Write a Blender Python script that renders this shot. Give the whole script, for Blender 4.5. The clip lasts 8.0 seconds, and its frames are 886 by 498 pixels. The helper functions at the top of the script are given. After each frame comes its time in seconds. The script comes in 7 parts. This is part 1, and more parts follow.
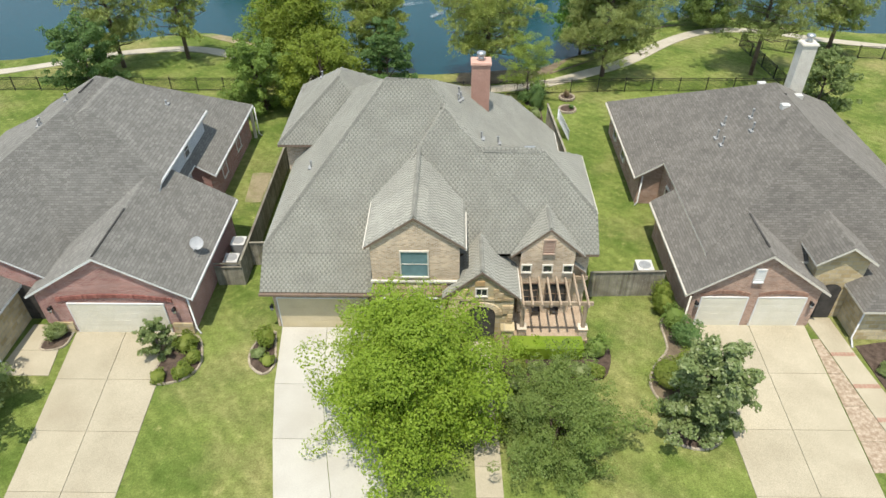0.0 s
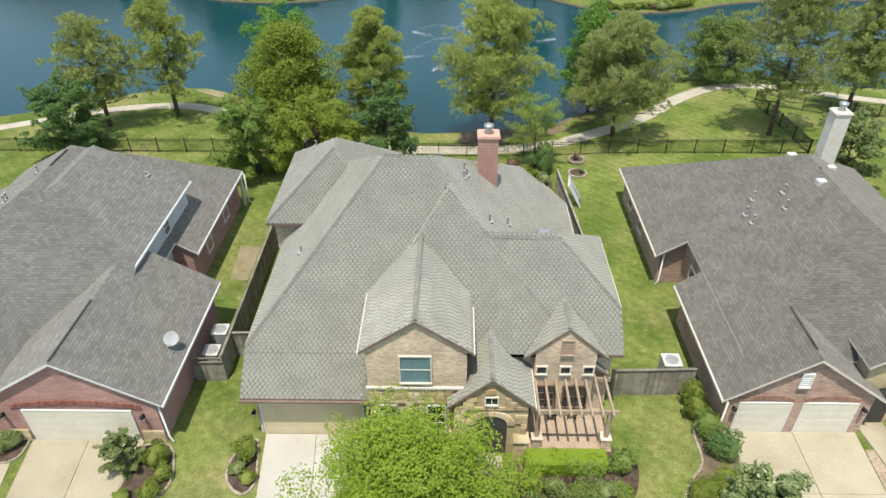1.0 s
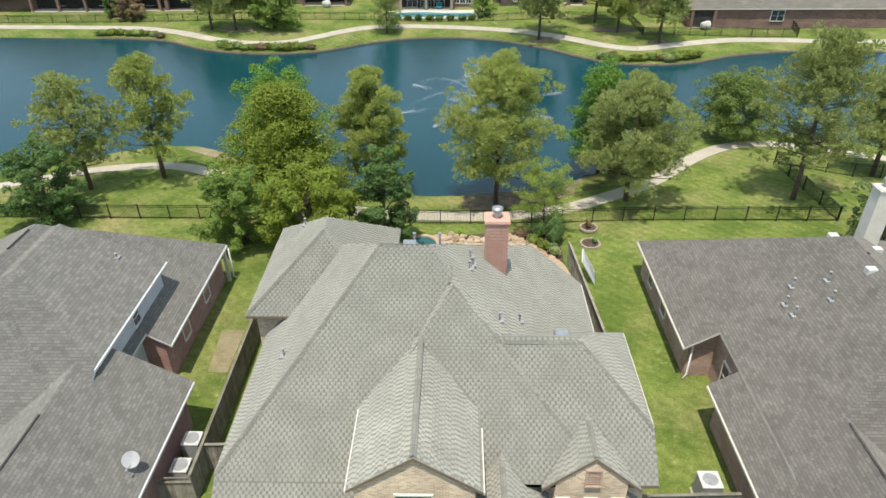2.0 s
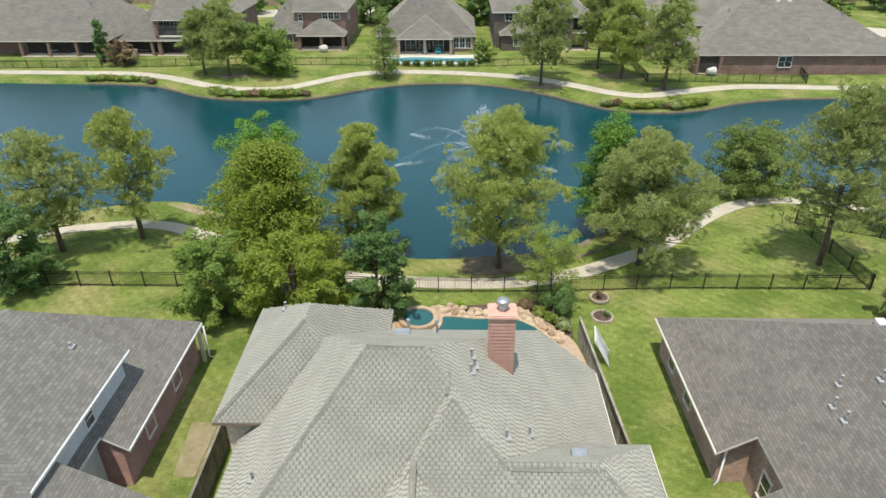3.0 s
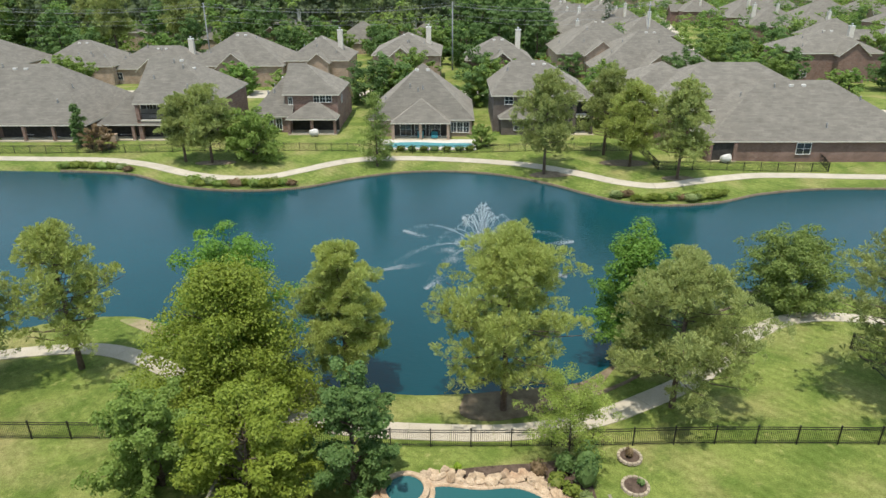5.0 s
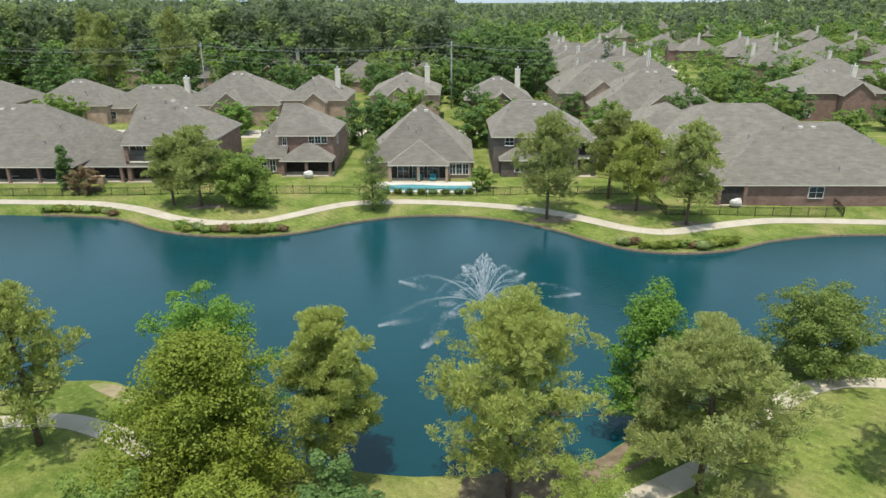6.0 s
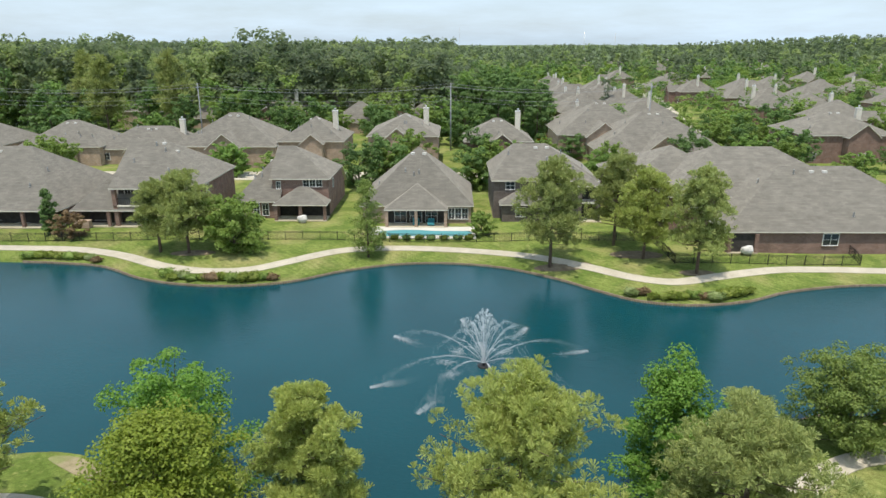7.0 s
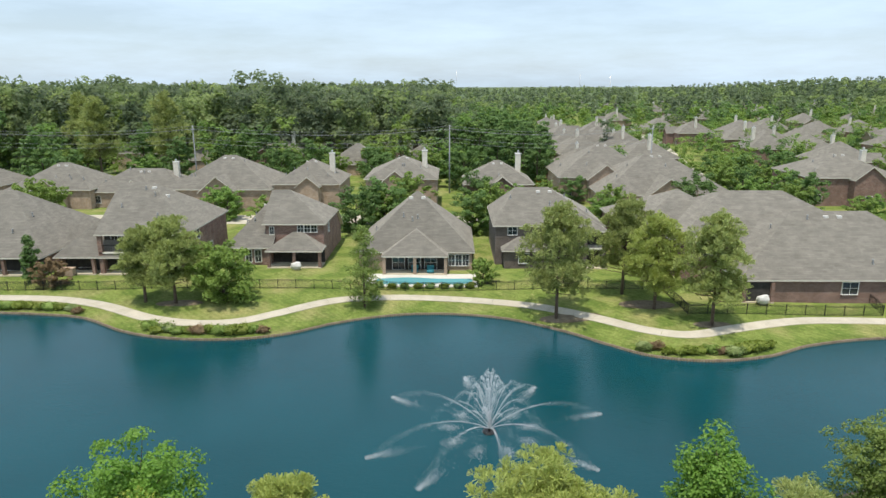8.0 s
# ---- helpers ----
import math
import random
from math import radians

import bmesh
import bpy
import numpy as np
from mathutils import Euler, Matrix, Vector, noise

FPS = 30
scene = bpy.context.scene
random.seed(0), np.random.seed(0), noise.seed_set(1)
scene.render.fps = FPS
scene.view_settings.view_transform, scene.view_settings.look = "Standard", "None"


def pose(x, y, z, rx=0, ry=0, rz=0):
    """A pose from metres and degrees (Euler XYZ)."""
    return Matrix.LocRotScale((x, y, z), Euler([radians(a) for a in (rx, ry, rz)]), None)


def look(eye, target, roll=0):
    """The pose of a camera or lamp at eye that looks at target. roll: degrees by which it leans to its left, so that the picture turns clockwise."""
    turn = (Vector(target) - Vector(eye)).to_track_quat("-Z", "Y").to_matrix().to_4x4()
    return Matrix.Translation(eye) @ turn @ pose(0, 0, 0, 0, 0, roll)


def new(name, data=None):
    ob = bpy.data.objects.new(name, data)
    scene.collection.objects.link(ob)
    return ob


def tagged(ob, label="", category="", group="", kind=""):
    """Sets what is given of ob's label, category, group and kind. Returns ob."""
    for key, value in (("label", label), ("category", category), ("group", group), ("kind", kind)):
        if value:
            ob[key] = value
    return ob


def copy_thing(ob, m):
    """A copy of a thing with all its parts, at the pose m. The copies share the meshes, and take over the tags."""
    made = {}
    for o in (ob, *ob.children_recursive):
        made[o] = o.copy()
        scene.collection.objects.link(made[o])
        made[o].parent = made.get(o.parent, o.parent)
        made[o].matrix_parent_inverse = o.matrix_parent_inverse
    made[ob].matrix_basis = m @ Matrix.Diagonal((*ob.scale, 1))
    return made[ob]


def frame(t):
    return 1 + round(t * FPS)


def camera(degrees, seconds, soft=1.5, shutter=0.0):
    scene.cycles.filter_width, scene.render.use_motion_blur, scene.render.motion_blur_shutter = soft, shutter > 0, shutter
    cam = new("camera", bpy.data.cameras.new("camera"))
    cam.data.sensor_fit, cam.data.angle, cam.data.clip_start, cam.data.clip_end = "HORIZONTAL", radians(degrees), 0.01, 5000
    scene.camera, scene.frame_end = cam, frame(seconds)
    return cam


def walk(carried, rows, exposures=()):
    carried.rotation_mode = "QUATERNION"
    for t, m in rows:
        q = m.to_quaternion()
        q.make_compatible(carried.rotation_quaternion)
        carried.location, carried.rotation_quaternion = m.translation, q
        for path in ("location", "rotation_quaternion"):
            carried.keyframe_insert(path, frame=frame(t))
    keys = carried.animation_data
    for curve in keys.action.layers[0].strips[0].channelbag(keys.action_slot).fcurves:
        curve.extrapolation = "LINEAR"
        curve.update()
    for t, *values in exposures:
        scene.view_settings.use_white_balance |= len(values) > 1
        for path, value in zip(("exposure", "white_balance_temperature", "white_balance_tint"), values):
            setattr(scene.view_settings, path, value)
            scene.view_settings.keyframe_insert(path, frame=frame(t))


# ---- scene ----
cam = camera(67.7, 8.0)
PATH = [
    (0, (0.478, -0.257, 25.81), (0.441, 1.302, 24.557), -0.5),
    (0.5, (0.293, 2.031, 25.782), (0.257, 3.622, 24.569), -0.4),
    (1, (0.137, 4.426, 25.798), (0.102, 6.05, 24.632), -0.4),
    (1.5, (0.016, 6.902, 25.801), (-0.021, 8.559, 24.681), -0.4),
    (2, (-0.068, 9.365, 25.827), (-0.105, 11.053, 24.753), -0.4),
    (3.5, (-0.03, 16.514, 25.897), (-0.066, 18.279, 24.957), -0.3),
    (4, (0.055, 18.826, 25.859), (0.018, 20.615, 24.965), -0.3),
    (4.5, (0.107, 21.012, 25.901), (0.072, 22.822, 25.053), -0.3),
    (6, (0.078, 27.645, 26.003), (0.048, 29.515, 25.295), -0.2),
    (6.5, (0.107, 29.698, 25.998), (0.079, 31.587, 25.344), -0.2),
    (7, (0.229, 31.796, 25.965), (0.199, 33.704, 25.365), -0.1),
    (7.5, (0.007, 33.893, 25.923), (-0.019, 35.819, 25.381), -0.1),
    (8, (-0.199, 35.986, 25.991), (-0.221, 37.926, 25.505), -0.1),
]
walk(cam, [(t, look(eye, target, roll)) for t, eye, target, roll in PATH], [(0, 0.06), (8, 0.04)])

# ---- world, sun ----
TO_SUN = Vector((-0.08, -0.26, 0.96)).normalized()
world = bpy.data.worlds.new("sky")
scene.world = world
world.use_nodes = True
wn, wl = world.node_tree.nodes, world.node_tree.links
wn.clear()
sky = wn.new("ShaderNodeTexSky")
sky.sky_type, sky.sun_disc = "NISHITA", False
sky.sun_elevation = math.asin(TO_SUN.z)
sky.sun_rotation = math.atan2(TO_SUN.x, TO_SUN.y)
sky.air_density, sky.dust_density, sky.ozone_density = 1.0, 1.2, 1.0
coord = wn.new("ShaderNodeTexCoord")
stretch = wn.new("ShaderNodeMapping")
stretch.inputs["Scale"].default_value = (1.6, 1.6, 9.0)
veil = wn.new("ShaderNodeTexNoise")
veil.inputs["Scale"].default_value, veil.inputs["Detail"].default_value, veil.inputs["Roughness"].default_value = 2.2, 6, 0.6
veil_amount = wn.new("ShaderNodeMapRange")
veil_amount.inputs["From Min"].default_value, veil_amount.inputs["From Max"].default_value = 0.35, 0.75
veil_amount.inputs["To Min"].default_value, veil_amount.inputs["To Max"].default_value = 0.45, 0.85
cloud_mix = wn.new("ShaderNodeMixRGB")
cloud_mix.inputs["Color2"].default_value = (7.5, 9.4, 11.3, 1)
background = wn.new("ShaderNodeBackground")
background.inputs["Strength"].default_value = 0.108
wout = wn.new("ShaderNodeOutputWorld")
wl.new(coord.outputs["Generated"], stretch.inputs["Vector"])
wl.new(stretch.outputs["Vector"], veil.inputs["Vector"])
wl.new(veil.outputs["Fac"], veil_amount.inputs["Value"])
wl.new(veil_amount.outputs["Result"], cloud_mix.inputs["Fac"])
wl.new(sky.outputs["Color"], cloud_mix.inputs["Color1"])
wl.new(cloud_mix.outputs["Color"], background.inputs["Color"])
wl.new(background.outputs["Background"], wout.inputs["Surface"])

sun = new("sun", bpy.data.lights.new("sun", "SUN"))
sun.data.energy, sun.data.angle, sun.data.color = 4.2, radians(0.6), (1.0, 0.935, 0.83)
sun.matrix_world = look(TO_SUN * 100, (0, 0, 0))


# ---- materials ----
def material(name, rough=0.8, metal=0.0):
    m = bpy.data.materials.new(name)
    m.use_nodes = True
    b = m.node_tree.nodes["Principled BSDF"]
    b.inputs["Roughness"].default_value, b.inputs["Metallic"].default_value = rough, metal
    b.inputs["Specular IOR Level"].default_value = 0.3
    b.inputs["Diffuse Roughness"].default_value = 0.9 if rough > 0.7 else 0.3
    return m, m.node_tree.nodes, m.node_tree.links, b


def node(ns, kind, **values):
    n = ns.new(kind)
    for k, v in values.items():
        n.inputs[k.replace("_", " ")].default_value = v
    return n


def blend(ns, ls, a, b, fac, mode="MIX"):
    """A colour mix; a, b and fac are values or sockets."""
    n = ns.new("ShaderNodeMixRGB")
    n.blend_type = mode
    for key, v in (("Color1", a), ("Color2", b), ("Fac", fac)):
        if isinstance(v, bpy.types.NodeSocket):
            ls.new(v, n.inputs[key])
        else:
            n.inputs[key].default_value = (*v, 1) if key != "Fac" else v
    return n.outputs["Color"]


def noise_fac(ns, ls, scale, lo=0.35, hi=0.65, detail=4, vec=None, rough=0.55):
    n = node(ns, "ShaderNodeTexNoise", Scale=scale, Detail=detail, Roughness=rough)
    if vec is None:
        vec = ns.new("ShaderNodeNewGeometry").outputs["Position"]
    ls.new(vec, n.inputs["Vector"])
    r = node(ns, "ShaderNodeMapRange", From_Min=lo, From_Max=hi)
    ls.new(n.outputs["Fac"], r.inputs["Value"])
    return r.outputs["Result"]


def bump(ns, ls, bsdf, height, strength=0.3, distance=0.02):
    n = node(ns, "ShaderNodeBump", Strength=strength, Distance=distance)
    ls.new(height, n.inputs["Height"])
    ls.new(n.outputs["Normal"], bsdf.inputs["Normal"])


def mottled(name, a, b, scale=3.0, fine=40.0, rough=0.8, metal=0.0, relief=0.15, c=None, per_object=0.0):
    """Two tones blended at a coarse scale, with a fine grain over them."""
    m, ns, ls, bs = material(name, rough, metal)
    col = blend(ns, ls, a, b, noise_fac(ns, ls, scale))
    if c:
        col = blend(ns, ls, col, c, noise_fac(ns, ls, scale * 0.31, 0.5, 0.72))
    g = noise_fac(ns, ls, fine, 0.3, 0.7)
    col = blend(ns, ls, col, blend(ns, ls, (0.55, 0.55, 0.55), (1.35, 1.35, 1.35), g), 0.5, "MULTIPLY")
    if per_object:
        inf = ns.new("ShaderNodeObjectInfo")
        r = node(ns, "ShaderNodeMapRange", To_Min=1 - per_object, To_Max=1 + per_object)
        ls.new(inf.outputs["Random"], r.inputs["Value"])
        hue = node(ns, "ShaderNodeHueSaturation")
        ls.new(r.outputs["Result"], hue.inputs["Value"])
        ls.new(col, hue.inputs["Color"])
        col = hue.outputs["Color"]
    ls.new(col, bs.inputs["Base Color"])
    bump(ns, ls, bs, g, relief)
    return m


def slope_vector(ns, ls, zscale):
    """A flat coordinate on walls and roof planes: along the wall or eave, and up."""
    geo = ns.new("ShaderNodeNewGeometry")
    p, n = ns.new("ShaderNodeSeparateXYZ"), ns.new("ShaderNodeSeparateXYZ")
    ls.new(geo.outputs["Position"], p.inputs[0])
    ls.new(geo.outputs["True Normal"], n.inputs[0])
    ax, ay = ns.new("ShaderNodeMath"), ns.new("ShaderNodeMath")
    ax.operation = ay.operation = "ABSOLUTE"
    ls.new(n.outputs["X"], ax.inputs[0])
    ls.new(n.outputs["Y"], ay.inputs[0])
    gt = ns.new("ShaderNodeMath")
    gt.operation = "GREATER_THAN"
    ls.new(ax.outputs[0], gt.inputs[0])
    ls.new(ay.outputs[0], gt.inputs[1])
    u = ns.new("ShaderNodeMix")
    ls.new(gt.outputs[0], u.inputs["Factor"])
    ls.new(p.outputs["X"], u.inputs["A"])
    ls.new(p.outputs["Y"], u.inputs["B"])
    z = ns.new("ShaderNodeMath")
    z.operation = "MULTIPLY"
    z.inputs[1].default_value = zscale
    ls.new(p.outputs["Z"], z.inputs[0])
    c = ns.new("ShaderNodeCombineXYZ")
    ls.new(u.outputs["Result"], c.inputs["X"])
    ls.new(z.outputs[0], c.inputs["Y"])
    return c.outputs[0]


def bricks(name, a, b, mortar, width, height, gap, rough=0.85, zscale=1.0, offset=0.5, relief=0.4, stain=(0.75, 1.15)):
    m, ns, ls, bs = material(name, rough)
    v = slope_vector(ns, ls, zscale)
    t = node(ns, "ShaderNodeTexBrick", Color1=(*a, 1), Color2=(*b, 1), Mortar=(*mortar, 1), Scale=1.0, Mortar_Size=gap, Mortar_Smooth=0.2, Bias=0.0, Brick_Width=width, Row_Height=height)
    t.offset = offset
    ls.new(v, t.inputs["Vector"])
    s = noise_fac(ns, ls, 0.7, 0.3, 0.7)
    col = blend(ns, ls, t.outputs["Color"], blend(ns, ls, (stain[0],) * 3, (stain[1],) * 3, s), 1.0, "MULTIPLY")
    g = noise_fac(ns, ls, 25, 0.25, 0.75)
    col = blend(ns, ls, col, blend(ns, ls, (0.7, 0.7, 0.7), (1.25, 1.25, 1.25), g), 0.6, "MULTIPLY")
    ls.new(col, bs.inputs["Base Color"])
    inv = ns.new("ShaderNodeMath")
    inv.operation = "SUBTRACT"
    inv.inputs[0].default_value = 1.0
    ls.new(t.outputs["Fac"], inv.inputs[1])
    bump(ns, ls, bs, inv.outputs[0], relief, 0.012)
    return m


def foliage(name, dark, mid, light, rough=0.6, through_light=0.42):
    """Leaves: three greens by leaf, some light passing through."""
    m, ns, ls, bs = material(name, rough)
    geo = ns.new("ShaderNodeNewGeometry")
    ramp = ns.new("ShaderNodeValToRGB")
    ramp.color_ramp.elements[0].color = (*dark, 1)
    ramp.color_ramp.elements[1].color = (*light, 1)
    e = ramp.color_ramp.elements.new(0.5)
    e.color = (*mid, 1)
    ls.new(geo.outputs["Random Per Island"], ramp.inputs["Fac"])
    col = blend(ns, ls, ramp.outputs["Color"], mid, noise_fac(ns, ls, 0.9, 0.4, 0.7))
    inf = ns.new("ShaderNodeObjectInfo")
    r = node(ns, "ShaderNodeMapRange", To_Min=0.9, To_Max=1.1)
    ls.new(inf.outputs["Random"], r.inputs["Value"])
    hue = node(ns, "ShaderNodeHueSaturation")
    ls.new(r.outputs["Result"], hue.inputs["Value"])
    ls.new(col, hue.inputs["Color"])
    col = hue.outputs["Color"]
    ls.new(col, bs.inputs["Base Color"])
    tr = ns.new("ShaderNodeBsdfTranslucent")
    ls.new(blend(ns, ls, col, (0.9, 1.0, 0.35), 0.25, "MULTIPLY"), tr.inputs["Color"])
    mx = ns.new("ShaderNodeMixShader")
    mx.inputs[0].default_value = through_light
    ls.new(bs.outputs[0], mx.inputs[1])
    ls.new(tr.outputs[0], mx.inputs[2])
    ls.new(mx.outputs[0], ns["Material Output"].inputs["Surface"])
    return m


SHINGLE_MAIN = bricks("weathered grey shingles", (0.232, 0.227, 0.195), (0.29, 0.284, 0.243), (0.19, 0.186, 0.158), 0.30, 0.14, 0.010, 0.9, 1.667, relief=0.5, stain=(0.92, 1.06))
SHINGLE_LEFT = bricks("grey brown shingles", (0.180, 0.172, 0.152), (0.252, 0.242, 0.216), (0.148, 0.141, 0.124), 0.30, 0.14, 0.012, 0.9, 1.667, relief=0.5, stain=(0.88, 1.08))
SHINGLE_RIGHT = bricks("brown grey shingles", (0.163, 0.150, 0.130), (0.226, 0.210, 0.184), (0.132, 0.121, 0.106), 0.30, 0.14, 0.012, 0.9, 1.667, relief=0.5, stain=(0.85, 1.1))
SHINGLE_FAR = bricks("taupe shingles", (0.215, 0.196, 0.164), (0.265, 0.244, 0.206), (0.185, 0.17, 0.142), 0.9, 0.28, 0.012, 0.9, 1.667, relief=0.3, stain=(0.85, 1.1))
TAB = mottled("shingle tab granules", (0.345, 0.338, 0.288), (0.42, 0.412, 0.352), 0.8, 60, 0.92, per_object=0.06)
TAN_BRICK = bricks("tan brick", (0.46, 0.32, 0.20), (0.74, 0.58, 0.40), (0.70, 0.62, 0.50), 0.21, 0.075, 0.012)
RED_BRICK = bricks("red brick", (0.28, 0.095, 0.08), (0.47, 0.215, 0.175), (0.55, 0.45, 0.40), 0.21, 0.075, 0.012)
VENT_DARK = mottled("dark ridge vent", (0.07, 0.065, 0.06), (0.11, 0.10, 0.09), 3, 30, 0.9)
BROWN_BRICK = bricks("brown red brick", (0.29, 0.155, 0.105), (0.50, 0.31, 0.22), (0.54, 0.46, 0.39), 0.21, 0.075, 0.012)
FAR_BRICK = bricks("far brown brick", (0.23, 0.135, 0.105), (0.32, 0.20, 0.155), (0.36, 0.30, 0.26), 0.42, 0.15, 0.012)
FAR_TAN = bricks("far tan brick", (0.42, 0.30, 0.21), (0.52, 0.39, 0.29), (0.5, 0.43, 0.36), 0.42, 0.15, 0.012)
GREY_BRICK = bricks("dark grey brown brick", (0.13, 0.105, 0.09), (0.20, 0.165, 0.14), (0.22, 0.19, 0.17), 0.21, 0.075, 0.008)
STONE = mottled("limestone veneer", (0.56, 0.43, 0.25), (0.70, 0.60, 0.42), 1.2, 14, 0.9, relief=0.4, c=(0.46, 0.31, 0.15), per_object=0.3)
STONE_WALL = bricks("stone wall blocks", (0.47, 0.36, 0.19), (0.64, 0.54, 0.34), (0.50, 0.44, 0.33), 0.55, 0.28, 0.02, relief=0.7)
MORTAR = mottled("mortar", (0.45, 0.40, 0.32), (0.52, 0.47, 0.38), 2, 50, 0.95)
TRIM = mottled("cream painted trim", (0.68, 0.63, 0.54), (0.74, 0.70, 0.61), 2, 30, 0.6, relief=0.03)
WHITE = mottled("white painted trim", (0.76, 0.75, 0.72), (0.82, 0.81, 0.78), 2, 30, 0.5, relief=0.03)
BROWN_TRIM = mottled("brown painted fascia", (0.20, 0.145, 0.105), (0.26, 0.19, 0.14), 2, 30, 0.6, relief=0.05)
SIDING_WHITE = mottled("pale grey siding", (0.62, 0.64, 0.66), (0.70, 0.72, 0.73), 1.5, 30, 0.7, relief=0.05)
SIDING_PINK = mottled("salmon painted siding", (0.47, 0.27, 0.205), (0.53, 0.32, 0.25), 1.0, 30, 0.7, relief=0.05)
GARAGE_CREAM = mottled("cream garage door", (0.66, 0.56, 0.36), (0.72, 0.62, 0.42), 1.2, 30, 0.5, relief=0.03)
GARAGE_WHITE = mottled("ivory garage door", (0.74, 0.70, 0.57), (0.80, 0.76, 0.64), 1.2, 30, 0.5, relief=0.03)
CONCRETE = mottled("pale driveway concrete", (0.445, 0.39, 0.28), (0.52, 0.462, 0.34), 0.5, 30, 0.9, relief=0.1, c=(0.40, 0.335, 0.235), per_object=0.04)
CONCRETE_BRIGHT = mottled("bleached driveway concrete", (0.52, 0.49, 0.425), (0.58, 0.555, 0.49), 0.5, 30, 0.9, relief=0.1, per_object=0.04)
PATH_CONCRETE = mottled("path concrete", (0.44, 0.395, 0.31), (0.52, 0.47, 0.38), 0.6, 25, 0.9, relief=0.1, per_object=0.04)
PAVER = mottled("red brick paver band", (0.40, 0.24, 0.17), (0.48, 0.31, 0.23), 2, 20, 0.9)
MULCH = mottled("dark mulch", (0.075, 0.052, 0.038), (0.14, 0.10, 0.075), 3, 16, 0.95, relief=0.8)
PINE_STRAW = mottled("bare brown soil and needles", (0.15, 0.115, 0.075), (0.24, 0.19, 0.125), 1.4, 18, 0.95, relief=0.5)
DRY_PATCH = mottled("sandy worn lawn", (0.26, 0.22, 0.12), (0.36, 0.30, 0.19), 1.2, 20, 0.95, relief=0.4, c=(0.20, 0.24, 0.07))
GRAVEL = mottled("tan river gravel", (0.34, 0.25, 0.17), (0.54, 0.44, 0.33), 6, 22, 0.9, relief=1.0)
FENCE_WOOD = mottled("weathered grey cedar", (0.225, 0.205, 0.155), (0.33, 0.305, 0.24), 2.0, 30, 0.9, relief=0.3, c=(0.17, 0.14, 0.105), per_object=0.2)
PERGOLA_WOOD = mottled("tan stained timber", (0.37, 0.285, 0.20), (0.46, 0.365, 0.265), 2.0, 30, 0.75, relief=0.2)
IRON = mottled("black painted iron", (0.012, 0.012, 0.013), (0.022, 0.021, 0.021), 4, 30, 0.45)
METAL = mottled("galvanised metal", (0.50, 0.50, 0.49), (0.62, 0.62, 0.61), 4, 40, 0.4, 0.85)
PIPE_GREY = mottled("grey painted vent", (0.30, 0.30, 0.29), (0.38, 0.38, 0.37), 4, 40, 0.6)
VENT_PALE = mottled("pale metal vent", (0.60, 0.58, 0.54), (0.68, 0.66, 0.62), 4, 40, 0.5)
AC_METAL = mottled("grey condenser steel", (0.36, 0.36, 0.35), (0.44, 0.44, 0.43), 4, 40, 0.5, 0.3)
PLASTIC_WHITE = mottled("white plastic", (0.74, 0.74, 0.74), (0.80, 0.80, 0.80), 4, 40, 0.4, relief=0.02)
BARK = mottled("grey brown bark", (0.11, 0.08, 0.06), (0.20, 0.155, 0.12), 5, 22, 0.95, relief=0.8)
PINE_BARK = mottled("red brown pine bark", (0.13, 0.09, 0.068), (0.21, 0.155, 0.12), 5, 18, 0.95, relief=0.8)
ROCK = mottled("tan boulder", (0.42, 0.31, 0.20), (0.55, 0.44, 0.315), 1.2, 12, 0.9, relief=0.6, c=(0.40, 0.25, 0.15), per_object=0.15)
POOL_DECK = mottled("salmon stamped deck", (0.44, 0.335, 0.235), (0.51, 0.40, 0.29), 1.5, 20, 0.85, relief=0.15)
ORANGE = mottled("orange play plastic", (0.75, 0.22, 0.03), (0.82, 0.28, 0.05), 3, 30, 0.4)
# dark tone that paints the shade of porches, balconies and entries as colour
SHADE_DARK = mottled("painted deep shade", (0.05, 0.046, 0.042), (0.085, 0.078, 0.07), 2, 20, 0.8)
TEAL = mottled("teal cushion", (0.05, 0.26, 0.30), (0.08, 0.33, 0.37), 3, 30, 0.8)
WIRE = mottled("grey cable", (0.30, 0.31, 0.32), (0.36, 0.37, 0.38), 3, 30, 0.6)


def glass_material(name, colour, rough=0.04):
    m, ns, ls, bs = material(name, rough)
    bs.inputs["Base Color"].default_value = (*colour, 1)
    bs.inputs["Specular IOR Level"].default_value = 0.8
    v = noise_fac(ns, ls, 1.2, 0.3, 0.7, 2)
    ls.new(blend(ns, ls, colour, [c * 1.5 for c in colour], v), bs.inputs["Base Color"])
    return m


PANE = glass_material("window glass with blinds behind", (0.15, 0.24, 0.25))
PANE_DARK = glass_material("dark window glass", (0.03, 0.035, 0.038))


def water_material(name, deep, scale, strength, rough=0.05, spec=0.5):
    m, ns, ls, bs = material(name, rough)
    bs.inputs["IOR"].default_value = 1.33
    bs.inputs["Specular IOR Level"].default_value = spec
    geo = ns.new("ShaderNodeNewGeometry")
    ls.new(blend(ns, ls, deep, [c * 1.25 for c in deep], noise_fac(ns, ls, 0.045, 0.35, 0.65, 3)), bs.inputs["Base Color"])
    mp = node(ns, "ShaderNodeMapping", Scale=(1.0, 2.2, 1.0))
    ls.new(geo.outputs["Position"], mp.inputs["Vector"])
    a = node(ns, "ShaderNodeTexNoise", Scale=scale, Detail=5, Roughness=0.6)
    ls.new(mp.outputs[0], a.inputs["Vector"])
    bump(ns, ls, bs, a.outputs["Fac"], strength, 0.06)
    return m


